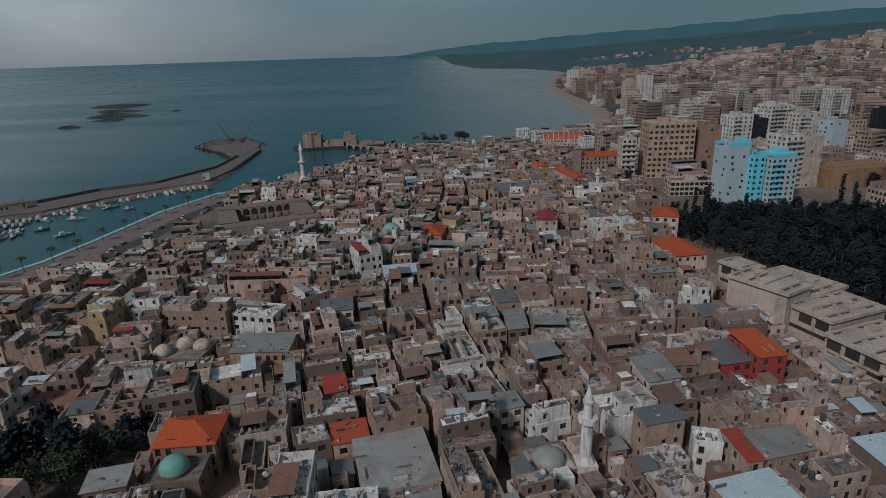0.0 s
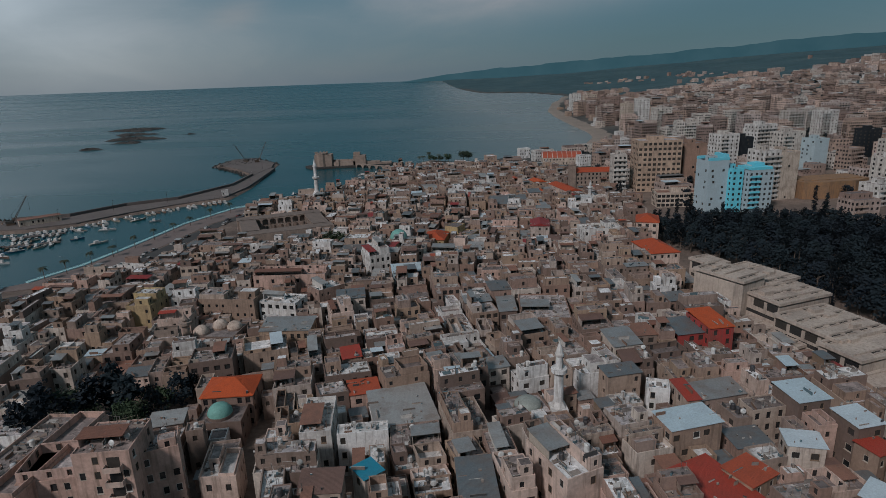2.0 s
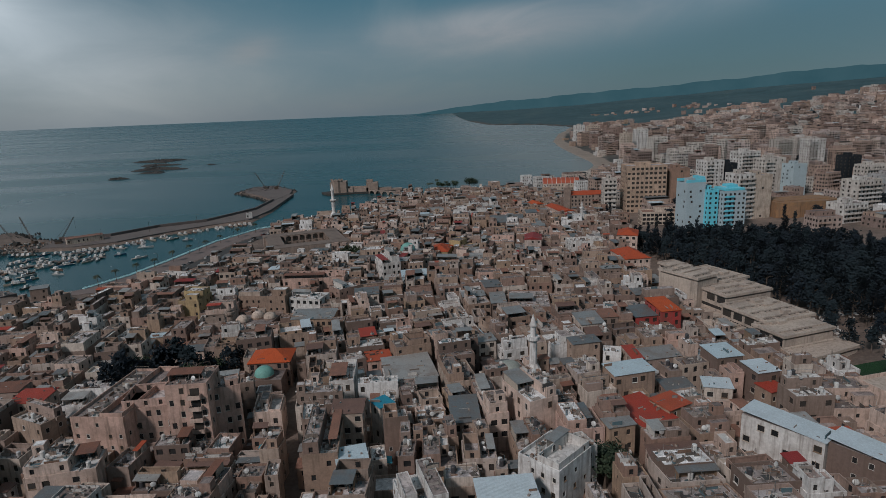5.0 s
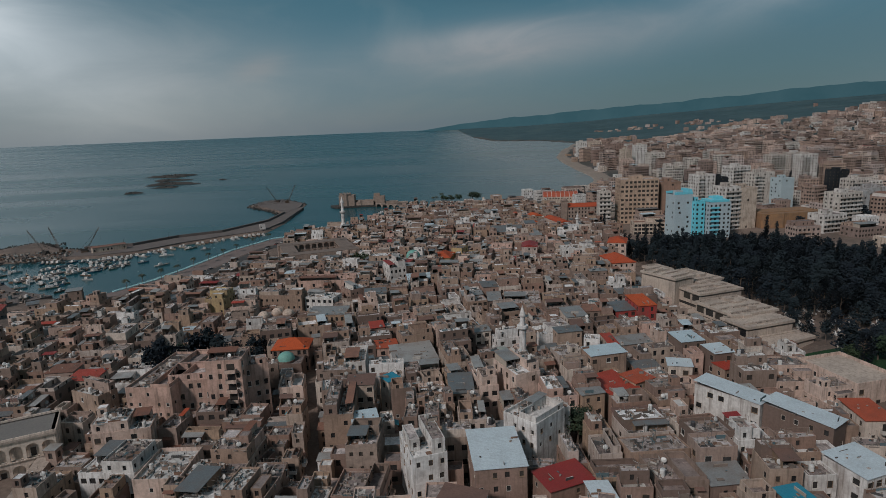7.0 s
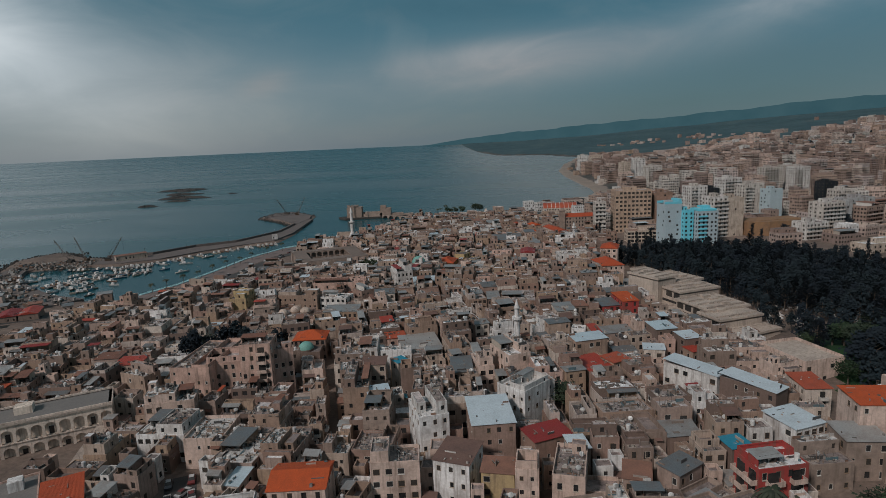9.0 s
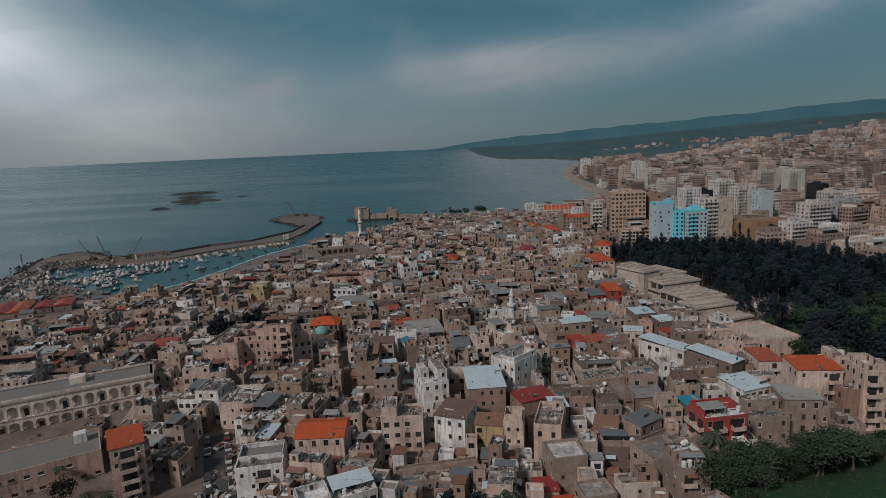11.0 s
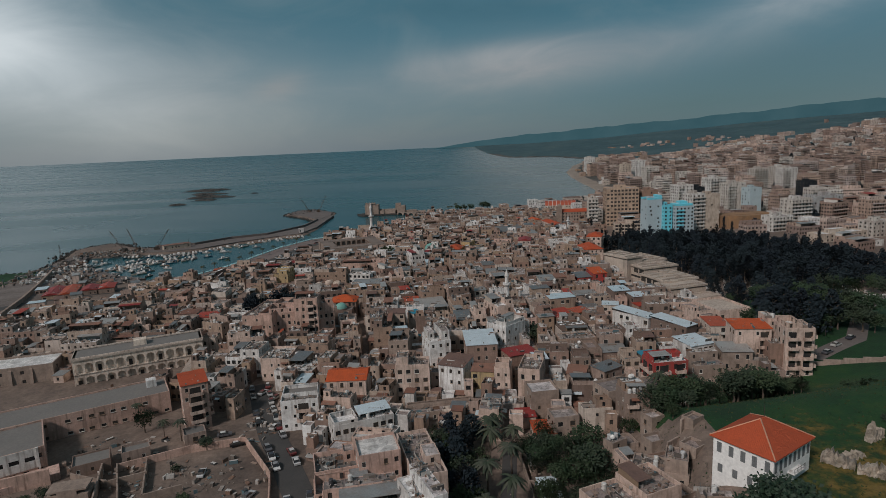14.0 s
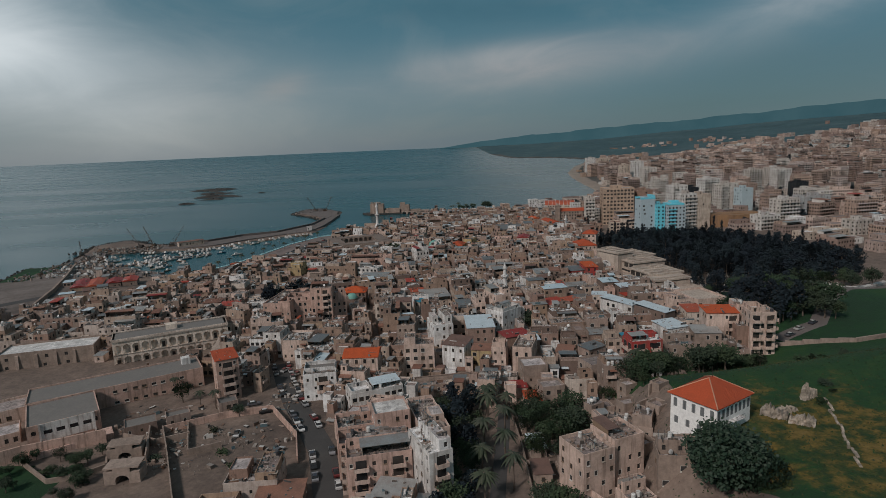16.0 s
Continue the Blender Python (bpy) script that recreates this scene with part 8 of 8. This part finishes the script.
moor = [(-158, 434), (-190, 413), (-214, 389), (-234, 362), (-260, 347), (-296, 346)]
for (ax, ay), (bx, by) in zip(moor, moor[1:]):
    a, b = Vector((ax, ay)), Vector((bx, by))
    side = Vector((b.y - a.y, -(b.x - a.x))).normalized()
    side = -side if side.y > 0 else side
    n = int((b - a).length / 3.6)
    for i in range(n):
        if dice.random() < 0.88:
            p = a.lerp(b, (i + 0.5) / n) + side * dice.uniform(4.5, 7)
            boat(p.x, p.y, math.degrees(math.atan2(side.y, side.x)) + dice.uniform(-10, 10), dice.choice([0, 1, 2, 0]))
for cx_, cy_, ang, n in ((-262, 300, 60, 11), (-236, 320, 15, 7), (-246, 342, 22, 7)):
    u = Vector((math.cos(radians(ang)), math.sin(radians(ang))))
    for i in range(n):
        for sgn in (-1, 1):
            p = Vector((cx_, cy_)) + u * (i - (n - 1) / 2) * 3.8 + Vector((-u.y, u.x)) * sgn * 6
            if dice.random() < 0.8:
                boat(p.x, p.y, ang + 90 * sgn + dice.uniform(-8, 8), dice.choice([0, 0, 2, 1]))
for k in range(85):
    x, y = dice.uniform(-318, -222), dice.uniform(224, 335)
    boat(x, y, dice.uniform(0, 360), dice.choice([0, 1, 2, 0]))
gear = Shape()
for k in range(900):
    x, y = dice.uniform(-335, -225), dice.uniform(222, 345)
    if coast_distance(x, y) > 3:
        z = 2.38 if coast_distance(x, y) < 60 else g_at(x, y)
        gear.turned(x, y, dice.uniform(0.4, 3.4), dice.uniform(0.4, 1.6), dice.uniform(0, 3), z, z + dice.uniform(0.3, 2.2))
for k in range(260):
    x, y = dice.uniform(-345, -285), dice.uniform(340, 372)
    gear.turned(x, y, dice.uniform(0.4, 3.0), dice.uniform(0.4, 1.6), dice.uniform(0, 3), 2.2, 2.2 + dice.uniform(0.3, 1.8))
thing("boatyard_gear", gear, [JUNK], label="crates, nets and gear heaped on the boatyard quay", category="clutter", kind="stuff")
for x, y, t in ((-215, 330, 30), (-208, 352, 10), (-196, 318, 45), (-226, 352, 160), (-186, 372, 20), (-200, 378, 50), (-215, 362, 100), (-128, 428, 30), (-108, 452, 60), (-98, 468, 30), (-104, 462, 70), (-60, 540, 20), (-48, 550, 40)):
    boat(x, y, t, 1 if dice.random() < 0.5 else 0)


def crane(x, y, turn, lean, reach):
    """A crawler crane with a lattice boom."""
    root = holder("crane", pose(x, y, 2.4, 0, 0, turn), "dark crawler crane with a raised lattice boom", "crane", "harbour cranes")
    part("tracks", Shape().box(-2.4, -2.1, 0, 2.4, -1.2, 1.0).box(-2.4, 1.2, 0, 2.4, 2.1, 1.0).box(-1.2, -1.2, 0.5, 1.2, 1.2, 1.1), [STEEL], root)
    part("cab", Shape().box(-2.8, -1.3, 1.1, 1.6, 1.3, 2.6).box(0.4, 0.3, 2.6, 1.6, 1.3, 3.2), [STEEL], root)
    boom = Shape()
    e = Vector((math.cos(lean), 0, math.sin(lean)))
    up = Vector((-math.sin(lean), 0, math.cos(lean)))
    foot = Vector((1.4, 0, 1.8))
    n = int(reach / 1.6)
    for sy in (-0.45, 0.45):
        for su in (-0.4, 0.4):
            boom.beam(foot + Vector((0, sy, 0)) * 0.6, foot + e * reach * 0.15 + up * su + Vector((0, sy, 0)), 0.11)
            boom.beam(foot + e * reach * 0.15 + up * su + Vector((0, sy, 0)), foot + e * reach + up * su * 0.3 + Vector((0, sy * 0.3, 0)), 0.11)
    for i in range(1, n):
        a, b = foot + e * reach * i / n, foot + e * reach * (i + 1) / n
        sg = 0.4 if i % 2 else -0.4
        for sy in (-0.42, 0.42):
            boom.beam(a + up * sg + Vector((0, sy, 0)), b - up * sg + Vector((0, sy, 0)), 0.05)
    part("boom", boom, [STEEL], root)
    part("stay", Shape().beam((-2.4, 0, 2.6), tuple(foot + e * reach), 0.05), [STEEL], root)
    part("hoist_rope", Shape().beam(tuple(foot + e * reach), tuple(foot + e * reach - Vector((0, 0, reach * 0.55))), 0.05), [STEEL], root)


crane(-310, 368, 160, 0.85, 22)
crane(-298, 370, 150, 0.95, 22)
crane(-280, 370, 20, 1.0, 20)
crane(-205, 662, 170, 1.0, 22)
crane(-190, 652, 20, 1.1, 23)
crane(-345, 330, 130, 1.2, 12)

# rocks: breakwater armour and islets
dice = random.Random(8)
armour = Shape()


def boulder(s, x, y, z, r):
    n = 6
    pts = [(x + r * dice.uniform(0.6, 1.1) * math.cos(2 * math.pi * i / n), y + r * dice.uniform(0.6, 1.1) * math.sin(2 * math.pi * i / n)) for i in range(n)]
    top = [(x + (px - x) * 0.55, y + (py - y) * 0.55, z + r * dice.uniform(0.5, 0.9)) for px, py in pts]
    s.add([(px, py, z - 0.6) for px, py in pts] + top, [(i, (i + 1) % n, n + (i + 1) % n, n + i) for i in range(n)] + [tuple(range(n, 2 * n))])


edge = [(-470, -20), (-430, 95), (-390, 165), (-345, 228), (-362, 279), (-338, 285), (-352, 339), (-374, 393), (-357, 433), (-317, 398), (-286, 386), (-252, 394), (-228, 426), (-196, 443), (-173, 496), (-171, 552), (-198, 594), (-235, 639), (-231, 685), (-205, 699), (-164, 640)]
for (ax, ay), (bx, by) in zip(edge, edge[1:]):
    n = int(math.hypot(bx - ax, by - ay) / 0.9)
    for i in range(n):
        f = i / n
        boulder(armour, ax + (bx - ax) * f + dice.uniform(-3, 3), ay + (by - ay) * f + dice.uniform(-3, 3), dice.uniform(-0.3, 0.9), dice.uniform(0.6, 1.6))
for k in range(260):
    x, y = dice.uniform(-372, -325), dice.uniform(345, 425)
    boulder(armour, x, y, dice.uniform(0.8, 1.8), dice.uniform(0.4, 1.3))
for k in range(120):
    boulder(armour, dice.uniform(-228, -196), dice.uniform(630, 690), 2.4, dice.uniform(0.4, 1.2))
thing("breakwater_rocks", armour, [ROCK], label="dark boulders piled along the breakwater", category="rocks", kind="stuff")


def islet(x, y, rx, ry, h, seed):
    """A low wave-worn rock in the sea."""
    d = random.Random(seed)
    s = Shape()
    n, rows = 36, 7
    ring = [1 + 0.32 * math.sin(3 * a + seed) + 0.2 * math.sin(7 * a + 2 * seed) + d.uniform(-0.1, 0.1) for a in [2 * math.pi * i / n for i in range(n)]]
    for k in range(rows):
        f = 1 - k / rows
        for i in range(n):
            a = 2 * math.pi * i / n
            s.v.append((rx * ring[i] * f * math.cos(a), ry * ring[i] * f * math.sin(a), -2 + (h + 2) * (1 - f ** 2.2) ** 0.6 * (0.75 + 0.5 * d.random())))
    s.v.append((0, 0, h))
    s.f = [(k * n + i, k * n + (i + 1) % n, (k + 1) * n + (i + 1) % n, (k + 1) * n + i) for k in range(rows - 1) for i in range(n)] + [((rows - 1) * n + i, (rows - 1) * n + (i + 1) % n, rows * n) for i in range(n)]
    s.m = [0] * len(s.f)
    thing("rocky_islet", s, [ROCK], pose(x, y, 0), "low bare rocky islet in the sea", "islet", "rocky islets")


islet(-506, 893, 17, 10, 2.5, 1)
islet(-515, 1060, 50, 25, 4.0, 2)
islet(-612, 1290, 46, 42, 4.3, 5)
islet(-490, 985, 23, 14, 2.5, 4)
islet(-440, 1130, 9, 6, 1.5, 6)
islet(-560, 1160, 40, 24, 3, 7)

# ---- cars, walls, ruins and yards ----
dice = random.Random(31)


def car_meshes():
    prof = [(-2.1, 0.35), (2.1, 0.35), (2.15, 0.75), (1.2, 0.92), (-1.5, 0.95), (-2.15, 0.85)]
    s = Shape()
    n = len(prof)
    for y in (-0.85, 0.85):
        s.v.extend([(x, y, z) for x, z in prof])
    s.f = [(i, (i + 1) % n, n + (i + 1) % n, n + i)[::-1] for i in range(n)] + [tuple(range(n)), tuple(range(2 * n - 1, n - 1, -1))]
    s.m = [0] * len(s.f)
    cab = Shape().add([(-1.6, -0.8, 0.94), (1.15, -0.8, 0.9), (1.15, 0.8, 0.9), (-1.6, 0.8, 0.94), (-1.15, -0.62, 1.44), (0.35, -0.62, 1.44), (0.35, 0.62, 1.44), (-1.15, 0.62, 1.44)],
                      [(0, 1, 5, 4), (1, 2, 6, 5), (2, 3, 7, 6), (3, 0, 4, 7), (4, 5, 6, 7)])
    top = Shape().add([(-1.12, -0.6, 1.445), (0.32, -0.6, 1.445), (0.32, 0.6, 1.445), (-1.12, 0.6, 1.445), (-1.0, -0.5, 1.49), (0.2, -0.5, 1.49), (0.2, 0.5, 1.49), (-1.0, 0.5, 1.49)],
                      [(0, 1, 5, 4), (1, 2, 6, 5), (2, 3, 7, 6), (3, 0, 4, 7), (4, 5, 6, 7)])
    wheel = Shape()
    t = Shape().tube(0, 0, -0.11, 0.11, 0.33, 0.33, 12)
    wheel.add([(x, z, y) for x, y, z in t.v], t.f)
    return s.mesh("body", PAINT), cab.mesh("glazing", GLASS), top.mesh("roof_panel", PAINT), wheel.mesh("wheel", RUBBER)


CAR = car_meshes()


def car(x, y, turn):
    root = holder("car", pose(x, y, g_at(x, y) + 0.07, 0, 0, turn), "parked car at the side of a street", "car", "parked cars")
    for name, mesh in zip(("body", "glazing", "roof_panel"), CAR):
        part(name, mesh, [], root)
    for wx in (-1.3, 1.35):
        for wy in (-0.82, 0.82):
            part("wheel", CAR[3], [], root, m=pose(wx, wy, 0.33))


for a, b in zip(STREET, STREET[1:]):
    a, b = Vector(a), Vector(b)
    ang = math.degrees(math.atan2(b.y - a.y, b.x - a.x))
    side = Vector((-(b.y - a.y), b.x - a.x)).normalized()
    n = int((b - a).length / 5.6)
    for i in range(n):
        for sg in (-1, 1):
            if dice.random() < 0.72:
                p = a.lerp(b, (i + 0.5) / n) + side * sg * 2.7
                car(p.x, p.y, ang + dice.uniform(-4, 4) + (180 if dice.random() < 0.5 else 0))
for x, y, t in ((-68, -12, 20), (-74, -15, 18), (-62, -18, 25), (-50, -44, 70), (-66, -33, 100), (-54, -8, 70), (-60, 14, 60), (-66, 18, 70), (-58, 22, 65), (-72, 12, 30), (-78, -8, 20)):
    car(x, y, t)
for k in range(44):
    f = 2 + (k + 0.5) / 44 * 0.69 * (len(HARBOUR_ROAD) - 1)
    a, b = Vector(HARBOUR_ROAD[int(f)]), Vector(HARBOUR_ROAD[int(f) + 1])
    p = a.lerp(b, f - int(f))
    ang = math.degrees(math.atan2(b.y - a.y, b.x - a.x))
    car(p.x + dice.choice([-5.5, -3.0, 2.6, 4.4]), p.y, ang)
for x, y, t in ((124, 14, 30), (130, 19, 30), (138, 24, 35), (151, 40, 50)):
    car(x, y, t)


def wall_run(name, pts, high, thick, mat, label, group=""):
    """A free-standing wall along a line, stepping with the ground."""
    s = Shape()
    for (ax, ay), (bx, by) in zip(pts, pts[1:]):
        d = Vector((bx - ax, by - ay))
        n = max(1, int(d.length / 5))
        for i in range(n):
            x, y = ax + d.x * (i + 0.5) / n, ay + d.y * (i + 0.5) / n
            z = g_at(x, y)
            s.turned(x, y, d.length / n + thick * 0.5, thick, math.atan2(d.y, d.x), z - 1.5, z + high)
    return thing(name, s, [mat], None, label, "wall", group, kind="")


wall_run("yard_wall", [(-90, -30), (-74, -21), (-60, -17), (-47, -36), (-43, -50)], 2.2, 0.35, PINK, "long pinkish wall round the waste ground")
wall_run("yard_wall", [(-90, -30), (-82, -44), (-70, -66), (-60, -84)], 2.4, 0.35, STONE, "rough stone wall beside the waste ground")
wall_run("garden_wall", [(-122, -47), (-108, -57), (-101, -55), (-96, -50), (-101, -41)], 1.4, 0.5, STONE, "low zigzag garden wall on the grass")
wall_run("pink_wall", [(-142, -58), (-124, -44), (-105, -35)], 4.2, 0.6, PINK, "tall pink retaining wall above the grass")
wall_run("park_wall", [(100, 10), (118, 6), (140, 2), (170, 10)], 1.6, 0.5, STONE, "low stone wall along the meadow's edge")
wall_run("quay_wall", [(-316, 276), (-288, 222), (-262, 170), (-246, 130)], 2.6, 1.4, STONE, "long stone wall above the paved point")
wall_run("park_wall", [(160, 68), (178, 79), (196, 88), (222, 104)], 1.5, 2.6, WHITE, "broad pale wall along the park road")
wall_run("garden_wall", [(38, -58), (48, -52), (56, -46)], 2.0, 0.4, STONE, "ruined stone garden wall beside the villa")


wall_run("garden_wall", [(17, -34), (18, -52), (18, -72), (17, -92)], 1.6, 0.3, STONE, "low stone wall beside the palm walk")
wall_run("garden_wall", [(18, -48), (25, -47)], 1.4, 0.3, STONE, "low stone wall between garden plots")
wall_run("garden_wall", [(18, -60), (24, -60)], 1.4, 0.3, STONE, "low stone wall between garden plots")
for x, y, w, d, h, roof in ((21.5, -53.5, 4.0, 7.0, 2.6, SHEET_SKY), (21.0, -66.0, 4.2, 6.0, 2.8, SHEET_RUST), (20.5, -41.0, 3.6, 5.0, 2.4, SHEET_GREY), (-1.0, -33.0, 8.0, 5.0, 3.6, SHEET_RUST)):
    house(x, y, w, d, 4, g_at(x, y) + h, STONE, roof, "flat" if roof is ROOF else "sheet", "low garden shed beside the palm walk", near=True, extras=roof is ROOF)


def vaulted_ruin(x, y, turn):
    root = holder("vaulted_ruin", pose(x, y, g_at(x, y), 0, 0, turn), "ruined stone vault with an arched mouth on the slope", "ruin")
    s = Shape()
    arch(s, -2.2, 0, 5, -1, 4.4, 2.0, 5.2)
    s.box(-4.5, 0, -1, -2.2, 5, 3.6).box(2.2, 0, -1, 4.5, 5, 3.2).box(-4.5, 0.02, 4.2, 4.4, 5, 4.6)
    part("vault", s, [STONE], root)


vaulted_ruin(-87, -58, 8)
vaulted_ruin(-93, -46, 14)
for x, y, w, d, h in ((-76, -14, 6, 5, 3.0), (-88, -24, 7, 5, 3.4), (-98, -28, 9, 7, 3.0)):
    house(x, y, w, d, 30, g_at(x, y) + h, WALL, DARK_ROOF, "flat", rng=dice, near=True, extras=False, label="low stained outbuilding behind the school")
wall_run("yard_wall", [(-94, -30), (-86, -48)], 2.6, 0.4, STONE, "rough stone wall dividing the yards")
wall_run("yard_wall", [(-84, -26), (-76, -44), (-68, -40)], 1.8, 0.4, STONE, "broken stone wall across the waste ground")
wall_run("yard_wall", [(-100, -34), (-88, -38), (-80, -34)], 2.2, 0.4, STONE, "rough stone wall dividing the yards")


RUIN_STONE = material("weathered_rubble_masonry", [(0.34, 0.29, 0.24), (0.29, 0.25, 0.21)], big=0.6, fine=2.2, bump=0.9, stain=(0.10, 0.085, 0.05), stained=0.7, patchy=0.6)


def ruin():
    """What is left of a castle wall: two rubble stumps, a leaning spur and a low broken wall running down the slope."""
    x0, y0 = 84, -64
    root = holder("castle_ruin", pose(x0, y0, g_at(x0, y0)), "jagged stump of a ruined rubble castle wall in dry grass", "ruin")
    d = random.Random(3)

    def stump(name, x, y, w, dd, h, turn, peak):
        s = Shape()
        n, m, rows = 17, 4, []
        base_z = g_at(x0 + x, y0 + y) - g_at(x0, y0)
        c, k = math.cos(turn), math.sin(turn)
        for j in range(m + 1):
            for i in range(n):
                u = -w / 2 + w * i / (n - 1)
                up = h * (0.55 + 0.45 * math.exp(-((i / (n - 1) - peak) / 0.22) ** 2)) * d.uniform(0.5, 1.2)
                lean = dd / 2 * (1 - 0.45 * j / m) * d.uniform(0.6, 1.25)
                for side in (-1, 1):
                    v = side * lean
                    rows.append((x + c * u - k * v, y + k * u + c * v, base_z - 0.6 + (up + 0.6) * j / m))
        s.v.extend(rows)
        at = lambda j, i, q: (j * n + i) * 2 + q
        for j in range(m):
            for i in range(n - 1):
                s.f += [(at(j, i, 0), at(j, i + 1, 0), at(j + 1, i + 1, 0), at(j + 1, i, 0)), (at(j, i + 1, 1), at(j, i, 1), at(j + 1, i, 1), at(j + 1, i + 1, 1))]
            s.f += [(at(j, 0, 1), at(j, 0, 0), at(j + 1, 0, 0), at(j + 1, 0, 1)), (at(j, n - 1, 0), at(j, n - 1, 1), at(j + 1, n - 1, 1), at(j + 1, n - 1, 0))]
        s.f += [(at(m, i, 0), at(m, i + 1, 0), at(m, i + 1, 1), at(m, i, 1)) for i in range(n - 1)]
        s.m = [0] * len(s.f)
        part(name, s, [RUIN_STONE], root)

    stump("masonry_stump", -9.6, -4.6, 5.6, 3.0, 2.8, -0.7, 0.3)
    stump("masonry_stump", -5.6, -8.6, 5.2, 3.4, 2.4, -0.6, 0.7)
    stump("masonry_stump", -6.4, -3.0, 6.0, 2.6, 1.6, 0.3, 0.5)
    stump("wall_spur", 2.6, 3.2, 4.4, 1.8, 3.6, 0.4, 0.3)
    for k in range(9):
        stump("broken_wall", 5.6 - 1.25 * k + 0.3 * math.sin(k * 2.0), 1.0 - 3.3 * k, 3.7, 0.8, 0.5, 1.21 + d.uniform(-0.15, 0.15), d.random())


ruin()
stones = Shape()
dice = random.Random(12)
for k in range(700):
    spot_ = dice.choice([(-66, -40, 17, 13), (44, -52, 10, 9), (-88, -48, 10, 9), (30, -50, 10, 8), (46, -66, 7, 12)])
    x, y = dice.gauss(spot_[0], spot_[2] / 2), dice.gauss(spot_[1], spot_[3] / 2)
    boulder(stones, x, y, g_at(x, y), dice.uniform(0.1, 0.42))
thing("loose_stones", stones, [RUBBLE], label="loose stones and rubble on open ground", category="rubble", kind="stuff")

heaps = Shape()
for k in range(520):
    cx_, cy_, sx, sy = dice.choice([(-66, -38, 18, 14), (-96, -20, 12, 10), (-88, -40, 9, 12), (-104, 22, 24, 8), (-50, -66, 9, 8), (-8, -28, 9, 5), (22, -58, 3, 18), (-58, -4, 5, 12)])
    x, y = cx_ + dice.uniform(-sx, sx), cy_ + dice.uniform(-sy, sy)
    if not clash(x, y, 0.8, 0.8, 0, 0, built):
        z = g_at(x, y)
        heaps.turned(x, y, dice.uniform(0.3, 2.2), dice.uniform(0.2, 1.1), dice.uniform(0, 3), z - 0.1, z + dice.choice([0.1, 0.2, 0.5, 1.0]))
thing("yard_clutter", heaps, [JUNK], label="planks, crates and scrap lying about the yards", category="clutter", kind="stuff")

# graves at the edge of the wooded park
grave_mesh = Shape().box(-0.45, -1.0, -0.2, 0.45, 1.0, 0.45).box(-0.4, 0.8, 0.4, 0.4, 0.98, 1.35).mesh("gravestone", WHITE)
spots = 0
for k in range(420):
    x, y = dice.uniform(128, 205), dice.uniform(92, 140)
    if y < 92 + abs(x - 158) * 0.25 or clash(x, y, 0.6, 1, 0) or spots > 120:
        continue
    spots += 1
    thing("gravestone", grave_mesh, [], pose(x, y, g_at(x, y), 0, 0, dice.uniform(-8, 8)), "pale stone grave among trees at the park's edge", "gravestone", "graves by the park")


def street_lamp(x, y, turn):
    root = holder("street_lamp", pose(x, y, max(g_at(x, y), 2.2), 0, 0, turn), "tall grey street lamp by the harbour", "street lamp", "harbour street lamps")
    part("pole", Shape().tube(0, 0, 0, 8, 0.11, 0.07, 8), [STEEL], root)
    part("arm", Shape().beam((0, 0, 7.9), (1.6, 0, 8.4), 0.05), [STEEL], root)
    part("lamp_head", Shape().box(1.4, -0.15, 8.32, 2.1, 0.15, 8.5), [DISH], root)


for x, y in ((-252, 376), (-228, 402), (-200, 428), (-166, 456), (-162, 520), (-163, 570), (-276, 366)):
    street_lamp(x, y, 0)
for x, y in ((-178, 254), (-168, 284), (-158, 322), (-148, 362), (-120, 398)):
    street_lamp(x, y, 180)
house(-262, 372, 24, 6, 40, 6.2, BEIGE, SHEET_RUST, "sheet", "low boat sheds along the breakwater", near=False, extras=False)
house(-163, 450, 5, 5, 20, 6.0, WHITE, ROOF, "flat", "small white kiosk on the pier", near=False, extras=False)
